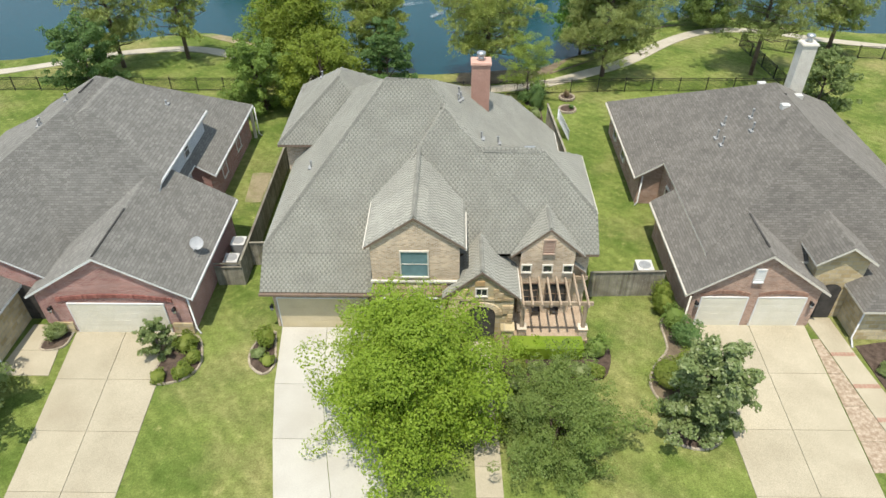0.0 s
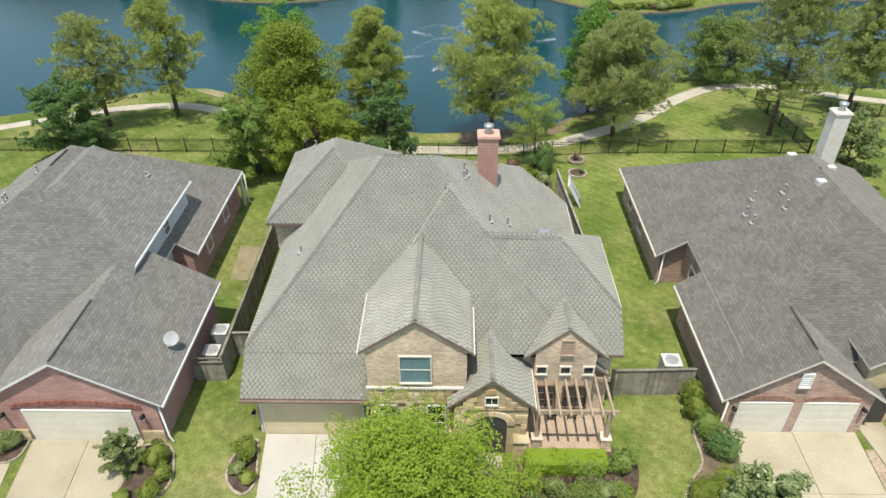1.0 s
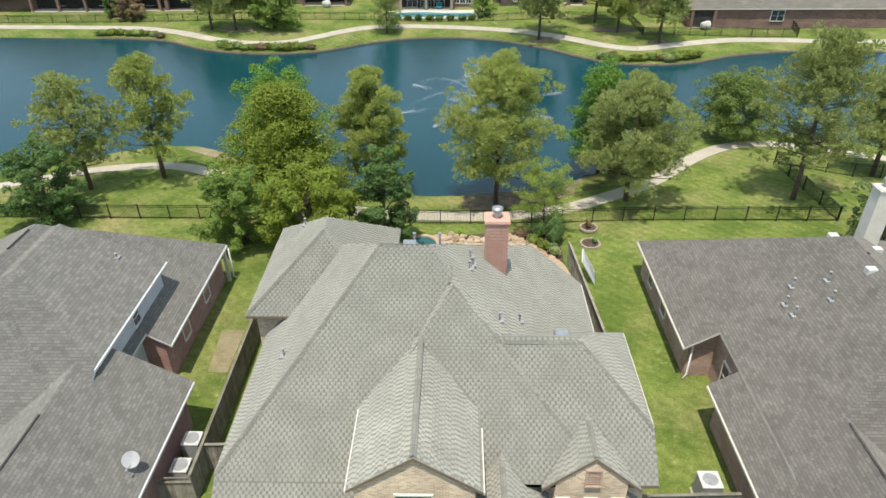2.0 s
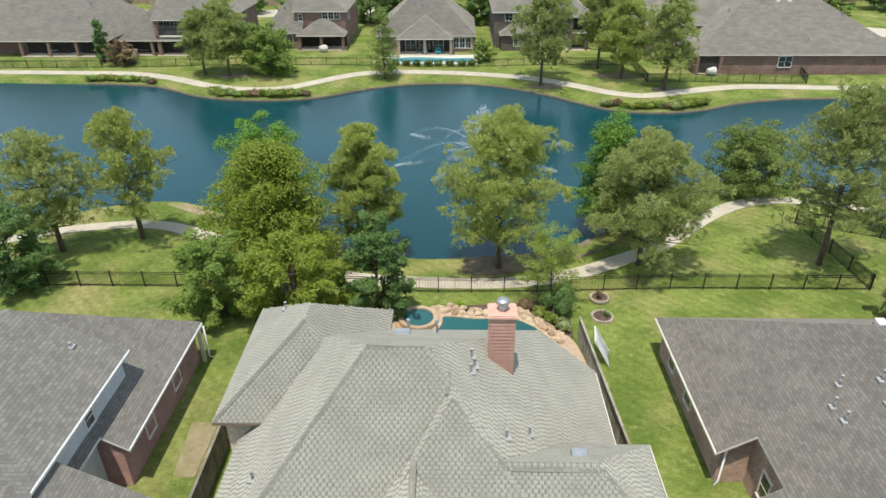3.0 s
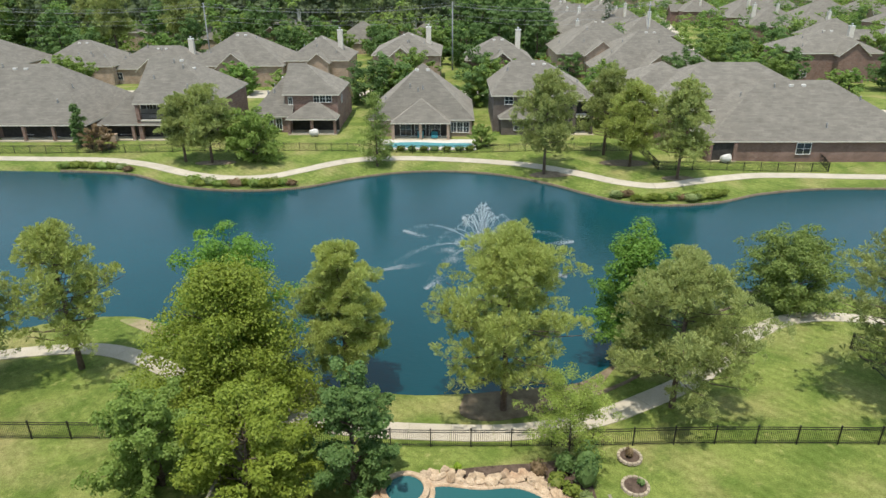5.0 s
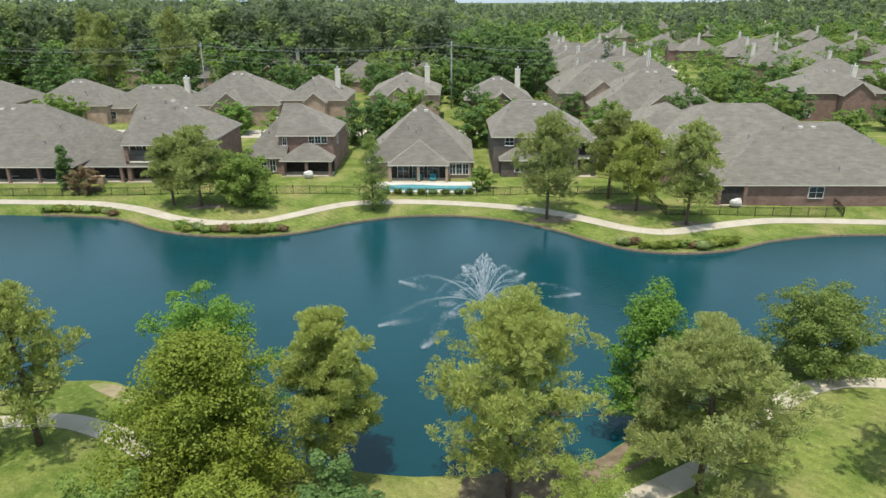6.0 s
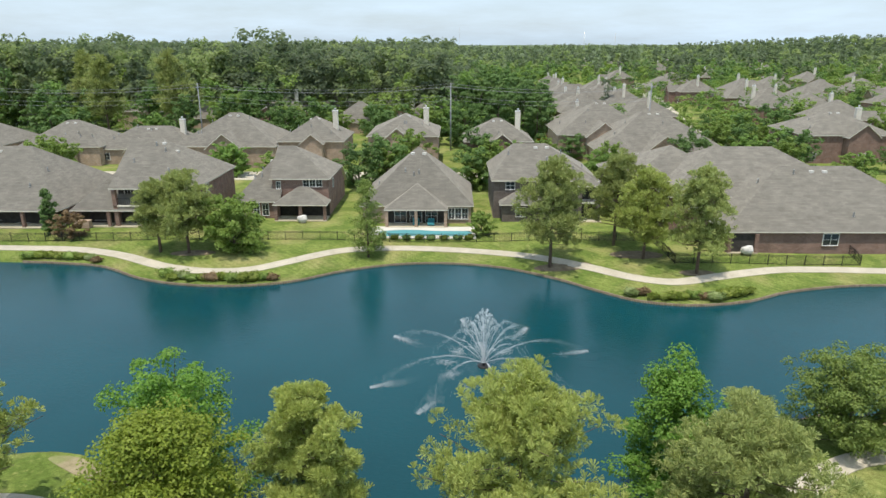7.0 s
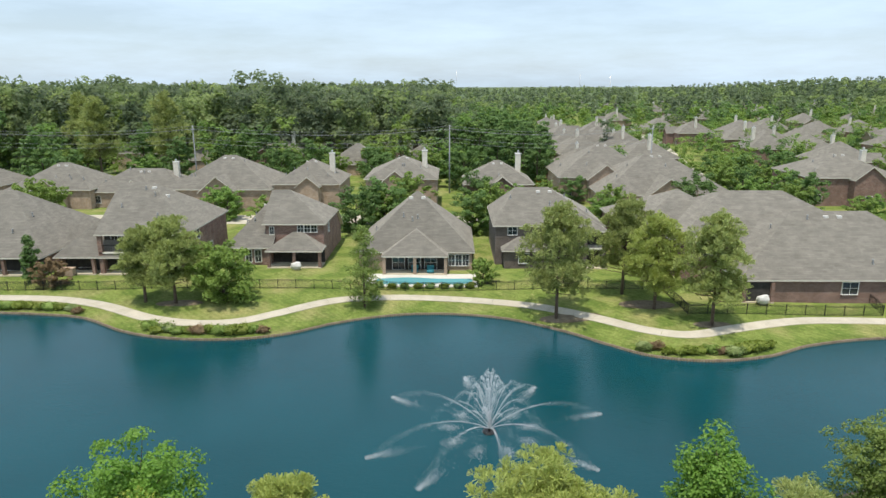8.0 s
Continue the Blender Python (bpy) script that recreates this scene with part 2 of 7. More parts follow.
LAKE = water_material("dyed lake water", (0.003, 0.044, 0.056), 2.2, 0.34, 0.07)
POOL = water_material("green blue pool water", (0.025, 0.105, 0.11), 3.0, 0.5, 0.04)
POOL_PALE = water_material("pale shelf water", (0.095, 0.125, 0.115), 3.0, 0.15, 0.04)
POOL_BLUE = water_material("bright pool water", (0.11, 0.31, 0.33), 3.0, 0.25, 0.04)


def grass_material(name, a, b, dry):
    """Mown grass: broad dry patches, mottled tufts, fine blades, faint mowing lanes."""
    m, ns, ls, bs = material(name, 0.95)
    bs.inputs["Specular IOR Level"].default_value = 0.1
    col = blend(ns, ls, a, b, noise_fac(ns, ls, 0.35, 0.40, 0.60, 6))
    col = blend(ns, ls, col, dry, noise_fac(ns, ls, 0.16, 0.48, 0.70, 8))
    col = blend(ns, ls, col, [c * 1.1 for c in dry], noise_fac(ns, ls, 1.3, 0.60, 0.85, 6))
    for scale, detail, lo, hi, amount in ((2.6, 8, 0.62, 1.36, 0.75), (11, 6, 0.60, 1.40, 0.75), (60, 3, 0.7, 1.28, 0.6)):
        g = noise_fac(ns, ls, scale, 0.3, 0.7, detail, rough=0.7)
        col = blend(ns, ls, col, blend(ns, ls, (lo, lo, lo * 0.9), (hi, hi, hi), g), amount, "MULTIPLY")
    geo = ns.new("ShaderNodeNewGeometry")
    lane = node(ns, "ShaderNodeTexWave", Scale=0.55, Distortion=2.5, Detail=2)
    lane.bands_direction = "DIAGONAL"
    ls.new(geo.outputs["Position"], lane.inputs["Vector"])
    col = blend(ns, ls, col, blend(ns, ls, (0.9, 0.92, 0.88), (1.08, 1.07, 1.1), lane.outputs["Fac"]), 0.7, "MULTIPLY")
    ls.new(col, bs.inputs["Base Color"])
    bump(ns, ls, bs, g, 0.6, 0.04)
    return m


GRASS = grass_material("mown lawn", (0.120, 0.172, 0.038), (0.200, 0.245, 0.066), (0.305, 0.285, 0.122))
LEAF_BRIGHT = foliage("bright green leaves", (0.20, 0.295, 0.025), (0.29, 0.4, 0.043), (0.38, 0.49, 0.075), through_light=0.42)
LEAF_LIME = foliage("olive green oak leaves", (0.16, 0.215, 0.03), (0.25, 0.315, 0.042), (0.34, 0.405, 0.07), through_light=0.42)
LEAF_OLIVE = foliage("grey green leaves", (0.155, 0.21, 0.07), (0.265, 0.335, 0.12), (0.38, 0.44, 0.19), through_light=0.45)
LEAF_FRESH = foliage("fresh light green leaves", (0.12, 0.245, 0.035), (0.19, 0.35, 0.055), (0.28, 0.45, 0.095), through_light=0.45)
LEAF_FEATHERY = foliage("soft feathery leaves", (0.15, 0.215, 0.05), (0.25, 0.335, 0.085), (0.36, 0.44, 0.14), through_light=0.45)
LEAF_AIRY = foliage("airy pale green leaves", (0.20, 0.27, 0.05), (0.31, 0.39, 0.085), (0.42, 0.50, 0.14), through_light=0.5)
# the lightest tone gives pale tips and paints gloss highlights into leaf colour
LEAF_GLOSSY = foliage("dark glossy leaves", (0.12, 0.17, 0.055), (0.23, 0.29, 0.105), (0.44, 0.48, 0.25), 0.35, 0.3)
LEAF_GREEN = foliage("mid green leaves", (0.135, 0.21, 0.04), (0.215, 0.31, 0.065), (0.30, 0.395, 0.105))
LEAF_DEEP = foliage("deep green leaves", (0.085, 0.16, 0.045), (0.145, 0.245, 0.07), (0.22, 0.325, 0.11))
LEAF_CYPRESS = foliage("light feathery leaves", (0.135, 0.235, 0.045), (0.21, 0.34, 0.075), (0.3, 0.43, 0.12))
NEEDLES = foliage("yellow green needles", (0.28, 0.335, 0.085), (0.44, 0.50, 0.14), (0.59, 0.625, 0.21), 0.6, 0.42)
NEEDLES_GREEN = foliage("olive green needles", (0.22, 0.265, 0.085), (0.36, 0.41, 0.14), (0.50, 0.53, 0.205), 0.6, 0.4)
HEDGE_TOP = foliage("clipped hedge leaves", (0.155, 0.264, 0.019), (0.271, 0.411, 0.031), (0.388, 0.500, 0.062))
SHRUB = foliage("shrub leaves", (0.109, 0.171, 0.023), (0.202, 0.264, 0.039), (0.310, 0.357, 0.078))
REDDISH = foliage("red brown shrub leaves", (0.155, 0.109, 0.054), (0.248, 0.171, 0.093), (0.341, 0.248, 0.139))
# greens for the far woods, with distance haze mixed in as extra blue
HAZY_WOOD = foliage("haze tinted woods leaves", (0.12, 0.165, 0.085), (0.19, 0.245, 0.125), (0.26, 0.315, 0.165), through_light=0.55)
HAZY_WOOD_DEEP = foliage("haze tinted pine needles", (0.10, 0.135, 0.08), (0.155, 0.20, 0.115), (0.21, 0.26, 0.15), through_light=0.5)
HAZY_WOOD_LIGHT = foliage("haze tinted oak leaves", (0.18, 0.24, 0.09), (0.28, 0.35, 0.135), (0.38, 0.44, 0.19), through_light=0.55)
DROPS = material("white spray", 0.3)[0]
DROPS.node_tree.nodes["Principled BSDF"].inputs["Base Color"].default_value = (0.88, 0.92, 0.95, 1)
DROPS.node_tree.nodes["Principled BSDF"].inputs["Alpha"].default_value = 0.38


# ---- builders ----
def part(name, bm, mat, parent, label=""):
    """One mesh object under a thing or part; mat is a material or a list of them."""
    me = bpy.data.meshes.new(name)
    bm.to_mesh(me)
    bm.free()
    for m in (mat if isinstance(mat, (list, tuple)) else [mat]):
        me.materials.append(m)
    ob = new(name, me)
    ob.parent = parent
    if label:
        ob["label"] = label
    return ob


def raw(name, verts, faces, mat, parent=None):
    """A mesh from numpy arrays: verts (n, 3), faces (m, k) all of one size."""
    me = bpy.data.meshes.new(name)
    verts, faces = np.asarray(verts, np.float32), np.asarray(faces, np.int32)
    k = faces.shape[1]
    me.vertices.add(len(verts))
    me.vertices.foreach_set("co", verts.ravel())
    me.loops.add(faces.size)
    me.loops.foreach_set("vertex_index", faces.ravel())
    me.polygons.add(len(faces))
    me.polygons.foreach_set("loop_start", np.arange(0, faces.size, k, dtype=np.int32))
    me.update(calc_edges=True)
    me.validate()
    me.materials.append(mat)
    ob = new(name, me)
    ob.parent = parent
    return ob


def thing(name, label, category, place=(0, 0, 0), group="", kind=""):
    ob = new(name)
    ob.location = place
    return tagged(ob, label, category, group, kind)


def box(bm, x0, x1, y0, y1, z0, z1, bevel=0.0):
    vs = [bm.verts.new(v) for v in ((x0, y0, z0), (x1, y0, z0), (x1, y1, z0), (x0, y1, z0), (x0, y0, z1), (x1, y0, z1), (x1, y1, z1), (x0, y1, z1))]
    fs = [bm.faces.new([vs[i] for i in f]) for f in ((3, 2, 1, 0), (4, 5, 6, 7), (0, 1, 5, 4), (1, 2, 6, 5), (2, 3, 7, 6), (3, 0, 4, 7))]
    if bevel:
        es = {e for f in fs for e in f.edges}
        bmesh.ops.bevel(bm, geom=list(es), offset=bevel, segments=1, affect="EDGES")
    return bm


def boxes(*specs, bevel=0.0):
    bm = bmesh.new()
    for s in specs:
        box(bm, *s, bevel=bevel)
    return bm


def tube(bm, pts, radii, sides=7, cap=True):
    rings = []
    pts = [Vector(p) for p in pts]
    for i, p in enumerate(pts):
        d = (pts[min(i + 1, len(pts) - 1)] - pts[max(i - 1, 0)]).normalized()
        a = d.orthogonal().normalized() if i == 0 else (rings_a - d * rings_a.dot(d)).normalized()
        rings_a = a
        b = d.cross(a)
        rings.append([bm.verts.new(p + (a * math.cos(k * math.tau / sides) + b * math.sin(k * math.tau / sides)) * radii[i]) for k in range(sides)])
    for r, s in zip(rings, rings[1:]):
        for k in range(sides):
            bm.faces.new((r[k], r[(k + 1) % sides], s[(k + 1) % sides], s[k])).smooth = True
    if cap:
        bm.faces.new(rings[0][::-1])
        bm.faces.new(rings[-1])
    return bm


def prism(bm, outline, z0, z1):
    """An upright prism over a plan outline; z0 and z1 are heights or functions of x, y."""
    f0 = z0 if callable(z0) else lambda x, y: z0
    f1 = z1 if callable(z1) else lambda x, y: z1
    lo = [bm.verts.new((x, y, f0(x, y))) for x, y in outline]
    hi = [bm.verts.new((x, y, f1(x, y))) for x, y in outline]
    bm.faces.new(lo[::-1])
    bm.faces.new(hi)
    for i in range(len(lo)):
        j = (i + 1) % len(lo)
        bm.faces.new((lo[i], lo[j], hi[j], hi[i]))
    bmesh.ops.recalc_face_normals(bm, faces=bm.faces[:])
    return bm


def ball(bm, centre, rx, ry, rz, lumps=0.1, rings=8, sides=12, seed=0):
    """A lumpy closed rounded body."""
    made = bmesh.ops.create_icosphere(bm, subdivisions=2, radius=1)["verts"]
    for v in made:
        n = 1 + lumps * noise.noise(v.co * 1.7 + Vector((seed * 3.1, seed * 1.7, 0)))
        v.co = Vector((v.co.x * rx * n, v.co.y * ry * n, v.co.z * rz * n)) + Vector(centre)
    return bm


class Roof:
    """One simple roof body over a rectangle: a pitch for each side (None: gable end), an eave height for each side."""

    def __init__(self, x0, x1, y0, y1, eave, f=0.75, b=0.75, l=0.75, r=0.75, ef=None, eb=None, el=None, er=None, inset=0.4, ground=-0.3, walls=True, front=None):
        self.rect, self.inset, self.ground, self.walls = (x0, x1, y0, y1), inset, ground, walls
        self.front = inset if front is None else front
        self.planes = []  # height = c + gx x + gy y
        for pitch, e, at, axis, sign in ((f, ef, y0, 1, 1), (b, eb, y1, 1, -1), (l, el, x0, 0, 1), (r, er, x1, 0, -1)):
            if pitch is not None:
                e = eave if e is None else e
                g = sign * pitch
                self.planes.append((e - g * at, g if axis == 0 else 0.0, g if axis == 1 else 0.0))

    def height(self, x, y):
        x0, x1, y0, y1 = self.rect
        if not (x0 <= x <= x1 and y0 <= y <= y1):
            return -9, -1
        hs = [c + a * x + b * y for c, a, b in self.planes]
        k = min(range(len(hs)), key=lambda i: hs[i])
        return hs[k], k

    def solid(self, drop=0.0, inset=0.0):
        x0, x1, y0, y1 = self.rect
        bm = bmesh.new()
        box(bm, x0 + inset, x1 - inset, y0 + (self.front if inset else 0), y1 - inset, self.ground, 40)
        for c, a, b in self.planes:
            geom = bm.verts[:] + bm.edges[:] + bm.faces[:]
            cut = bmesh.ops.bisect_plane(bm, geom=geom, plane_co=(0, 0, c - drop), plane_no=Vector((-a, -b, 1)).normalized(), clear_outer=True)
            es = [e for e in cut["geom_cut"] if isinstance(e, bmesh.types.BMEdge)]
            if es:
                bmesh.ops.edgenet_fill(bm, edges=es)
        bmesh.ops.remove_doubles(bm, verts=bm.verts[:], dist=0.002)
        bmesh.ops.recalc_face_normals(bm, faces=bm.faces[:])
        return bm

    def slab(self, thick=0.15):
        src = self.solid()
        bm = bmesh.new()
        top, low = {}, {}
        for f in src.faces:
            f.normal_update()
            if f.normal.z > 0.3:
                for v in f.verts:
                    if v not in top:
                        top[v] = bm.verts.new(v.co)
                        low[v] = bm.verts.new(v.co - Vector((0, 0, thick)))
                bm.faces.new([top[v] for v in f.verts])
                bm.faces.new([low[v] for v in reversed(f.verts)]).material_index = 1
        for e in src.edges:
            up = [f for f in e.link_faces if f.normal.z > 0.3]
            if len(up) == 1:
                a, b = e.verts
                bm.faces.new((top[a], top[b], low[b], low[a])).material_index = 1
        src.free()
        bmesh.ops.recalc_face_normals(bm, faces=bm.faces[:])
        return bm


def roofs(house, bodies, shingle, trim, wall, wall_labels=()):
    for r in bodies:
        part("roof", r.slab(), [shingle, trim], house)
        if r.walls:
            part("wall", r.solid(0.12, r.inset), r.walls if isinstance(r.walls, bpy.types.Material) else wall, house)


def opening(house, kind, at, w, h, face="s", frame_mat=None, pane_mat=None, bars=(2, 2), depth=0.07, label=""):
    """A window or glazed door set on a wall. at: the middle of its foot; face: the way the wall looks (s, n, e, w)."""
    frame_mat, pane_mat = frame_mat or TRIM, pane_mat or PANE_DARK
    turn = {"s": 0, "e": 90, "n": 180, "w": 270}[face]
    top = new(kind)
    top.parent = house
    top.matrix_local = pose(*at, 0, 0, turn)
    if label:
        top["label"] = label
    t = 0.07
    part("frame", boxes((-w / 2 - t, w / 2 + t, -depth, 0.05, h, h + t), (-w / 2 - t, w / 2 + t, -depth - 0.04, 0.05, -t, 0), (-w / 2 - t, -w / 2, -depth, 0.05, 0, h), (w / 2, w / 2 + t, -depth, 0.05, 0, h)), frame_mat, top)
    part("pane", boxes((-w / 2, w / 2, -0.02, 0.02, 0, h)), pane_mat, top)
    bm = bmesh.new()
    for i in range(1, bars[0]):
        x = -w / 2 + w * i / bars[0]
        box(bm, x - 0.02, x + 0.02, -0.045, -0.01, 0, h)
    for i in range(1, bars[1]):
        z = h * i / bars[1]
        box(bm, -w / 2, w / 2, -0.042, -0.012, z - 0.02, z + 0.02)
    part("glazing_bar", bm, frame_mat, top)
    return top


# ---- the lay of the land ----
NEAR_SHORE = [(-160, 88), (-120, 72), (-80, 64), (-60, 62), (-46, 63.5), (-41, 65.2), (-35, 68.6), (-31.5, 70.2), (-26, 70.8), (-19, 67), (-12, 62.5), (-4, 60.5), (0.2, 60.5), (6, 61.3), (9, 62.0), (12, 64.4), (17, 67.2), (22.7, 73.2), (28, 76.4), (33, 75), (39, 72.2), (47, 70.8), (60, 70), (80, 72), (110, 78), (150, 88)]
FAR_SHORE = [(-160, 92), (-120, 106), (-85, 112), (-55, 111.6), (-49, 111), (-43.6, 109.7), (-37, 105.5), (-31, 103.5), (-24.6, 103.2), (-18.8, 104.7), (-13.2, 108.5), (-6.8, 111.1), (0, 111.5), (6.7, 109.8), (12.7, 105.8), (16.8, 101.9), (20.7, 98.9), (26.1, 97.8), (32.3, 99), (38.4, 102), (47.3, 104), (60, 104), (80, 103), (110, 98), (150, 90)]
NEAR_PATH = [(-75, 56), (-60, 57), (-50, 58), (-43.6, 59.4), (-40, 60.8), (-34.5, 63.3), (-30, 64.4), (-26, 64.6), (-22.5, 63.5), (-18, 61), (-12, 57.8), (-7, 56.2), (-3, 55.8), (3.8, 55.7), (8.8, 57.0), (12.4, 58.7), (17.1, 61.8), (21.8, 66.3), (25.7, 69), (29.5, 69.9), (34, 69.4), (40, 67), (50, 64), (70, 62)]
FAR_PATH = [(-90, 117), (-70, 116.5), (-57.9, 116), (-50.4, 115.5), (-43.5, 113.4), (-35.8, 108.9), (-29.8, 107.1), (-24.7, 107.5), (-20.2, 110.2), (-14.2, 114.6), (-7.2, 116.2), (0, 115.8), (7.1, 114.1), (12.3, 111.6), (17, 108.1), (21.2, 104.8), (25.7, 103.4), (31.2, 105), (38.9, 107.6), (45.6, 108.2), (52, 108), (70, 107), (90, 104)]
WATER_Z = -1.15


def smooth_line(pts, step):
    """Points evenly spaced along a smooth curve through pts."""
    p = np.array(pts, float)
    out = []
    for i in range(len(p) - 1):
        a, b, c, d = p[max(i - 1, 0)], p[i], p[i + 1], p[min(i + 2, len(p) - 1)]
        n = max(2, int(np.hypot(*(c - b)) / step))
        for t in np.arange(n) / n:
            out.append(0.5 * (2 * b + (c - a) * t + (2 * a - 5 * b + 4 * c - d) * t**2 + (3 * b - a - 3 * c + d) * t**3))
    out.append(p[-1])
    return np.array(out)


NS, FS = smooth_line(NEAR_SHORE, 0.7), smooth_line(FAR_SHORE, 0.7)


def land(x, y):
    """Height of the ground; works on arrays."""
    x, y = np.asarray(x, float), np.asarray(y, float)
    yn, yf = np.interp(x, NS[:, 0], NS[:, 1]), np.interp(x, FS[:, 0], FS[:, 1])
    d = np.maximum(yn - y, y - yf)  # metres outside the lake
    z = np.interp(d, [-8, -0.35, 0.0, 0.4, 4.0, 7.5, 12], [-3.5, -1.5, -1.2, -0.92, -0.62, -0.25, 0.0])
    closed = np.clip((np.abs(x) - 140) / 15, 0, 1)
    return z * (1 - closed) + 0.02 * np.sin(x * 0.21) * np.cos(y * 0.17)


def lz(x, y):
    return float(land(x, y))


def axis(*spans):
    return np.unique(np.concatenate([np.arange(a, b, s) for a, b, s in spans]).round(3))


gx = axis((-2600, -200, 200), (-200, -64, 8), (-64, 64, 0.7), (64, 200, 8), (200, 2601, 200))
gy = axis((-300, 8, 20), (8, 50, 3), (50, 80, 0.6), (80, 94, 2), (94, 122, 0.6), (122, 200, 6), (200, 400, 40), (400, 4801, 200))
GX, GY = np.meshgrid(gx, gy)
gv = np.stack([GX, GY, land(GX, GY)], -1).reshape(-1, 3)
ii = (np.arange(len(gy) - 1)[:, None] * len(gx) + np.arange(len(gx) - 1)[None]).ravel()
ground = raw("ground", gv, np.stack([ii, ii + 1, ii + 1 + len(gx), ii + len(gx)], 1), GRASS)
ground.data.polygons.foreach_set("use_smooth", [True] * len(ground.data.polygons))
tagged(ground, "mown green lawn with dry yellow patches round the houses and lake", "lawn", kind="structure")

bm = bmesh.new()
prism(bm, [(-165, 55), (160, 55), (160, 118), (-165, 118)], WATER_Z - 0.02, WATER_Z)
water = part("water", bm, LAKE, None)
tagged(water, "dark blue green lake water, faintly rippled", "lake", kind="structure")


def ribbon(name, pts, width, mat, lift, thick, panel, label, category):
    """A paved way of slabs along a line; each slab a piece of its own."""
    line = smooth_line(pts, 0.5)
    way = thing(name, label, category, kind="structure")
    seg = np.hypot(*np.diff(line, axis=0).T)
    s = np.concatenate([[0], np.cumsum(seg)])
    n = int(s[-1] / panel)
    cuts = np.linspace(0, s[-1], n + 1)

    def at(d):
        x, y = np.interp(d, s, line[:, 0]), np.interp(d, s, line[:, 1])
        x2, y2 = np.interp(d + 0.2, s, line[:, 0]), np.interp(d + 0.2, s, line[:, 1])
        x1, y1 = np.interp(d - 0.2, s, line[:, 0]), np.interp(d - 0.2, s, line[:, 1])
        t = np.array([x2 - x1, y2 - y1])
        t /= np.hypot(*t)
        return np.array([x, y]), np.array([-t[1], t[0]])

    for a, b in zip(cuts, cuts[1:]):
        bm = bmesh.new()
        rows = []
        for d in np.linspace(a + 0.012, b - 0.012, 4):
            c, nrm = at(d)
            row = []
            for side in (-1, 1):
                p = c + nrm * side * width / 2
                z = lz(*p) + lift
                row += [bm.verts.new((p[0], p[1], z)), bm.verts.new((p[0], p[1], z - thick))]
            rows.append(row)
        for r, q in zip(rows, rows[1:]):
            bm.faces.new((r[0], q[0], q[2], r[2]))
            bm.faces.new((r[0], r[1], q[1], q[0]))
            bm.faces.new((r[2], q[2], q[3], r[3]))
        for r in (rows[0], rows[-1]):
            bm.faces.new((r[0], r[2], r[3], r[1]))
        bmesh.ops.recalc_face_normals(bm, faces=bm.faces[:])
        part("slab", bm, mat, way)
    return way


ribbon("pavement_near", NEAR_PATH, 1.75, PATH_CONCRETE, 0.05, 0.2, 2.6, "pale concrete footpath winding along the near lake bank", "footpath")
ribbon("pavement_far", FAR_PATH, 1.6, PATH_CONCRETE, 0.05, 0.2, 2.6, "pale concrete footpath winding along the far lake bank", "footpath")

# low timber edging, a row of short round posts, along the far shore
edge_line = smooth_line([p for p in FAR_SHORE if -70 < p[0] < 70], 0.28)
bm = bmesh.new()
for x, y in edge_line:
    top = -0.9 + 0.03 * noise.noise((x, y, 0))
    tube(bm, [(x, y, -1.6), (x, y, top)], [0.15, 0.14], 6)
tagged(part("shore_edging", bm, mottled("weathered edging posts", (0.15, 0.12, 0.085), (0.24, 0.195, 0.14), 2, 20, 0.9), None), "row of short weathered timber posts edging the far lake bank", "edging", kind="stuff")


# ---- the main house ----
S = 0.75
main = thing("house", "large tan brick house with weathered grey shingle roof and stone entry", "house")
main_bodies = [
    Roof(-9.55, 7.4, 26.25, 41.6, 2.94, f=S, b=0.63, l=0.95, r=0.85, ef=4.1925, el=4.4, er=2.94, eb=5.6, inset=0.45, walls=TAN_BRICK),
    Roof(-9.55, -3.3, 24.58, 26.25, 2.94, f=S, b=None, l=0.95, r=None, el=4.4, inset=0.0, walls=False),
    Roof(-3.3, 5.2, 26.25, 34.9, 4.2, f=0.83, b=None, l=1.06, r=0.85, el=5.98, er=4.806, walls=False),
    Roof(1.2, 7.92, 26.25, 33.95, 4.2, f=0.83, b=0.75, ef=4.192, l=None, r=0.78, eb=5.5, er=5.58, inset=0.4, walls=TAN_BRICK),
    Roof(-10.35, -3.3, 34.75, 43.2, 5.7, f=0.8, b=0.8, l=0.8, r=0.8, inset=0.4, walls=TAN_BRICK),
    Roof(-3.95, 0.98, 24.5, 31.6, 5.97, f=None, b=None, l=0.72, r=0.72, inset=0.28, front=0.1, walls=TAN_BRICK),
    Roof(-0.15, 3.75, 23.93, 29.0, 3.2, f=None, b=None, l=0.9, r=0.9, inset=0.3, front=0.12, walls=STONE_WALL),
    Roof(3.35, 7.2, 26.07, 30.0, 4.17, f=None, b=None, l=0.92, r=0.92, inset=0.32, walls=False),
]
roofs(main, main_bodies, SHINGLE_MAIN, BROWN_TRIM, TAN_BRICK)
# brick gable over the pergola, standing just proud of the eave
bm = bmesh.new()
gable = [bm.verts.new((x, 26.13, z)) for x, z in ((3.88, 0.0), (6.67, 0.0), (6.67, 4.55), (5.275, 5.83), (3.88, 4.55))]
bm.faces.new(gable)
ret = bmesh.ops.extrude_face_region(bm, geom=bm.faces[:])
bmesh.ops.translate(bm, verts=[g for g in ret["geom"] if isinstance(g, bmesh.types.BMVert)], vec=(0, 0.7, 0))
bmesh.ops.recalc_face_normals(bm, faces=bm.faces[:])
part("gable_wall", bm, TAN_BRICK, main)


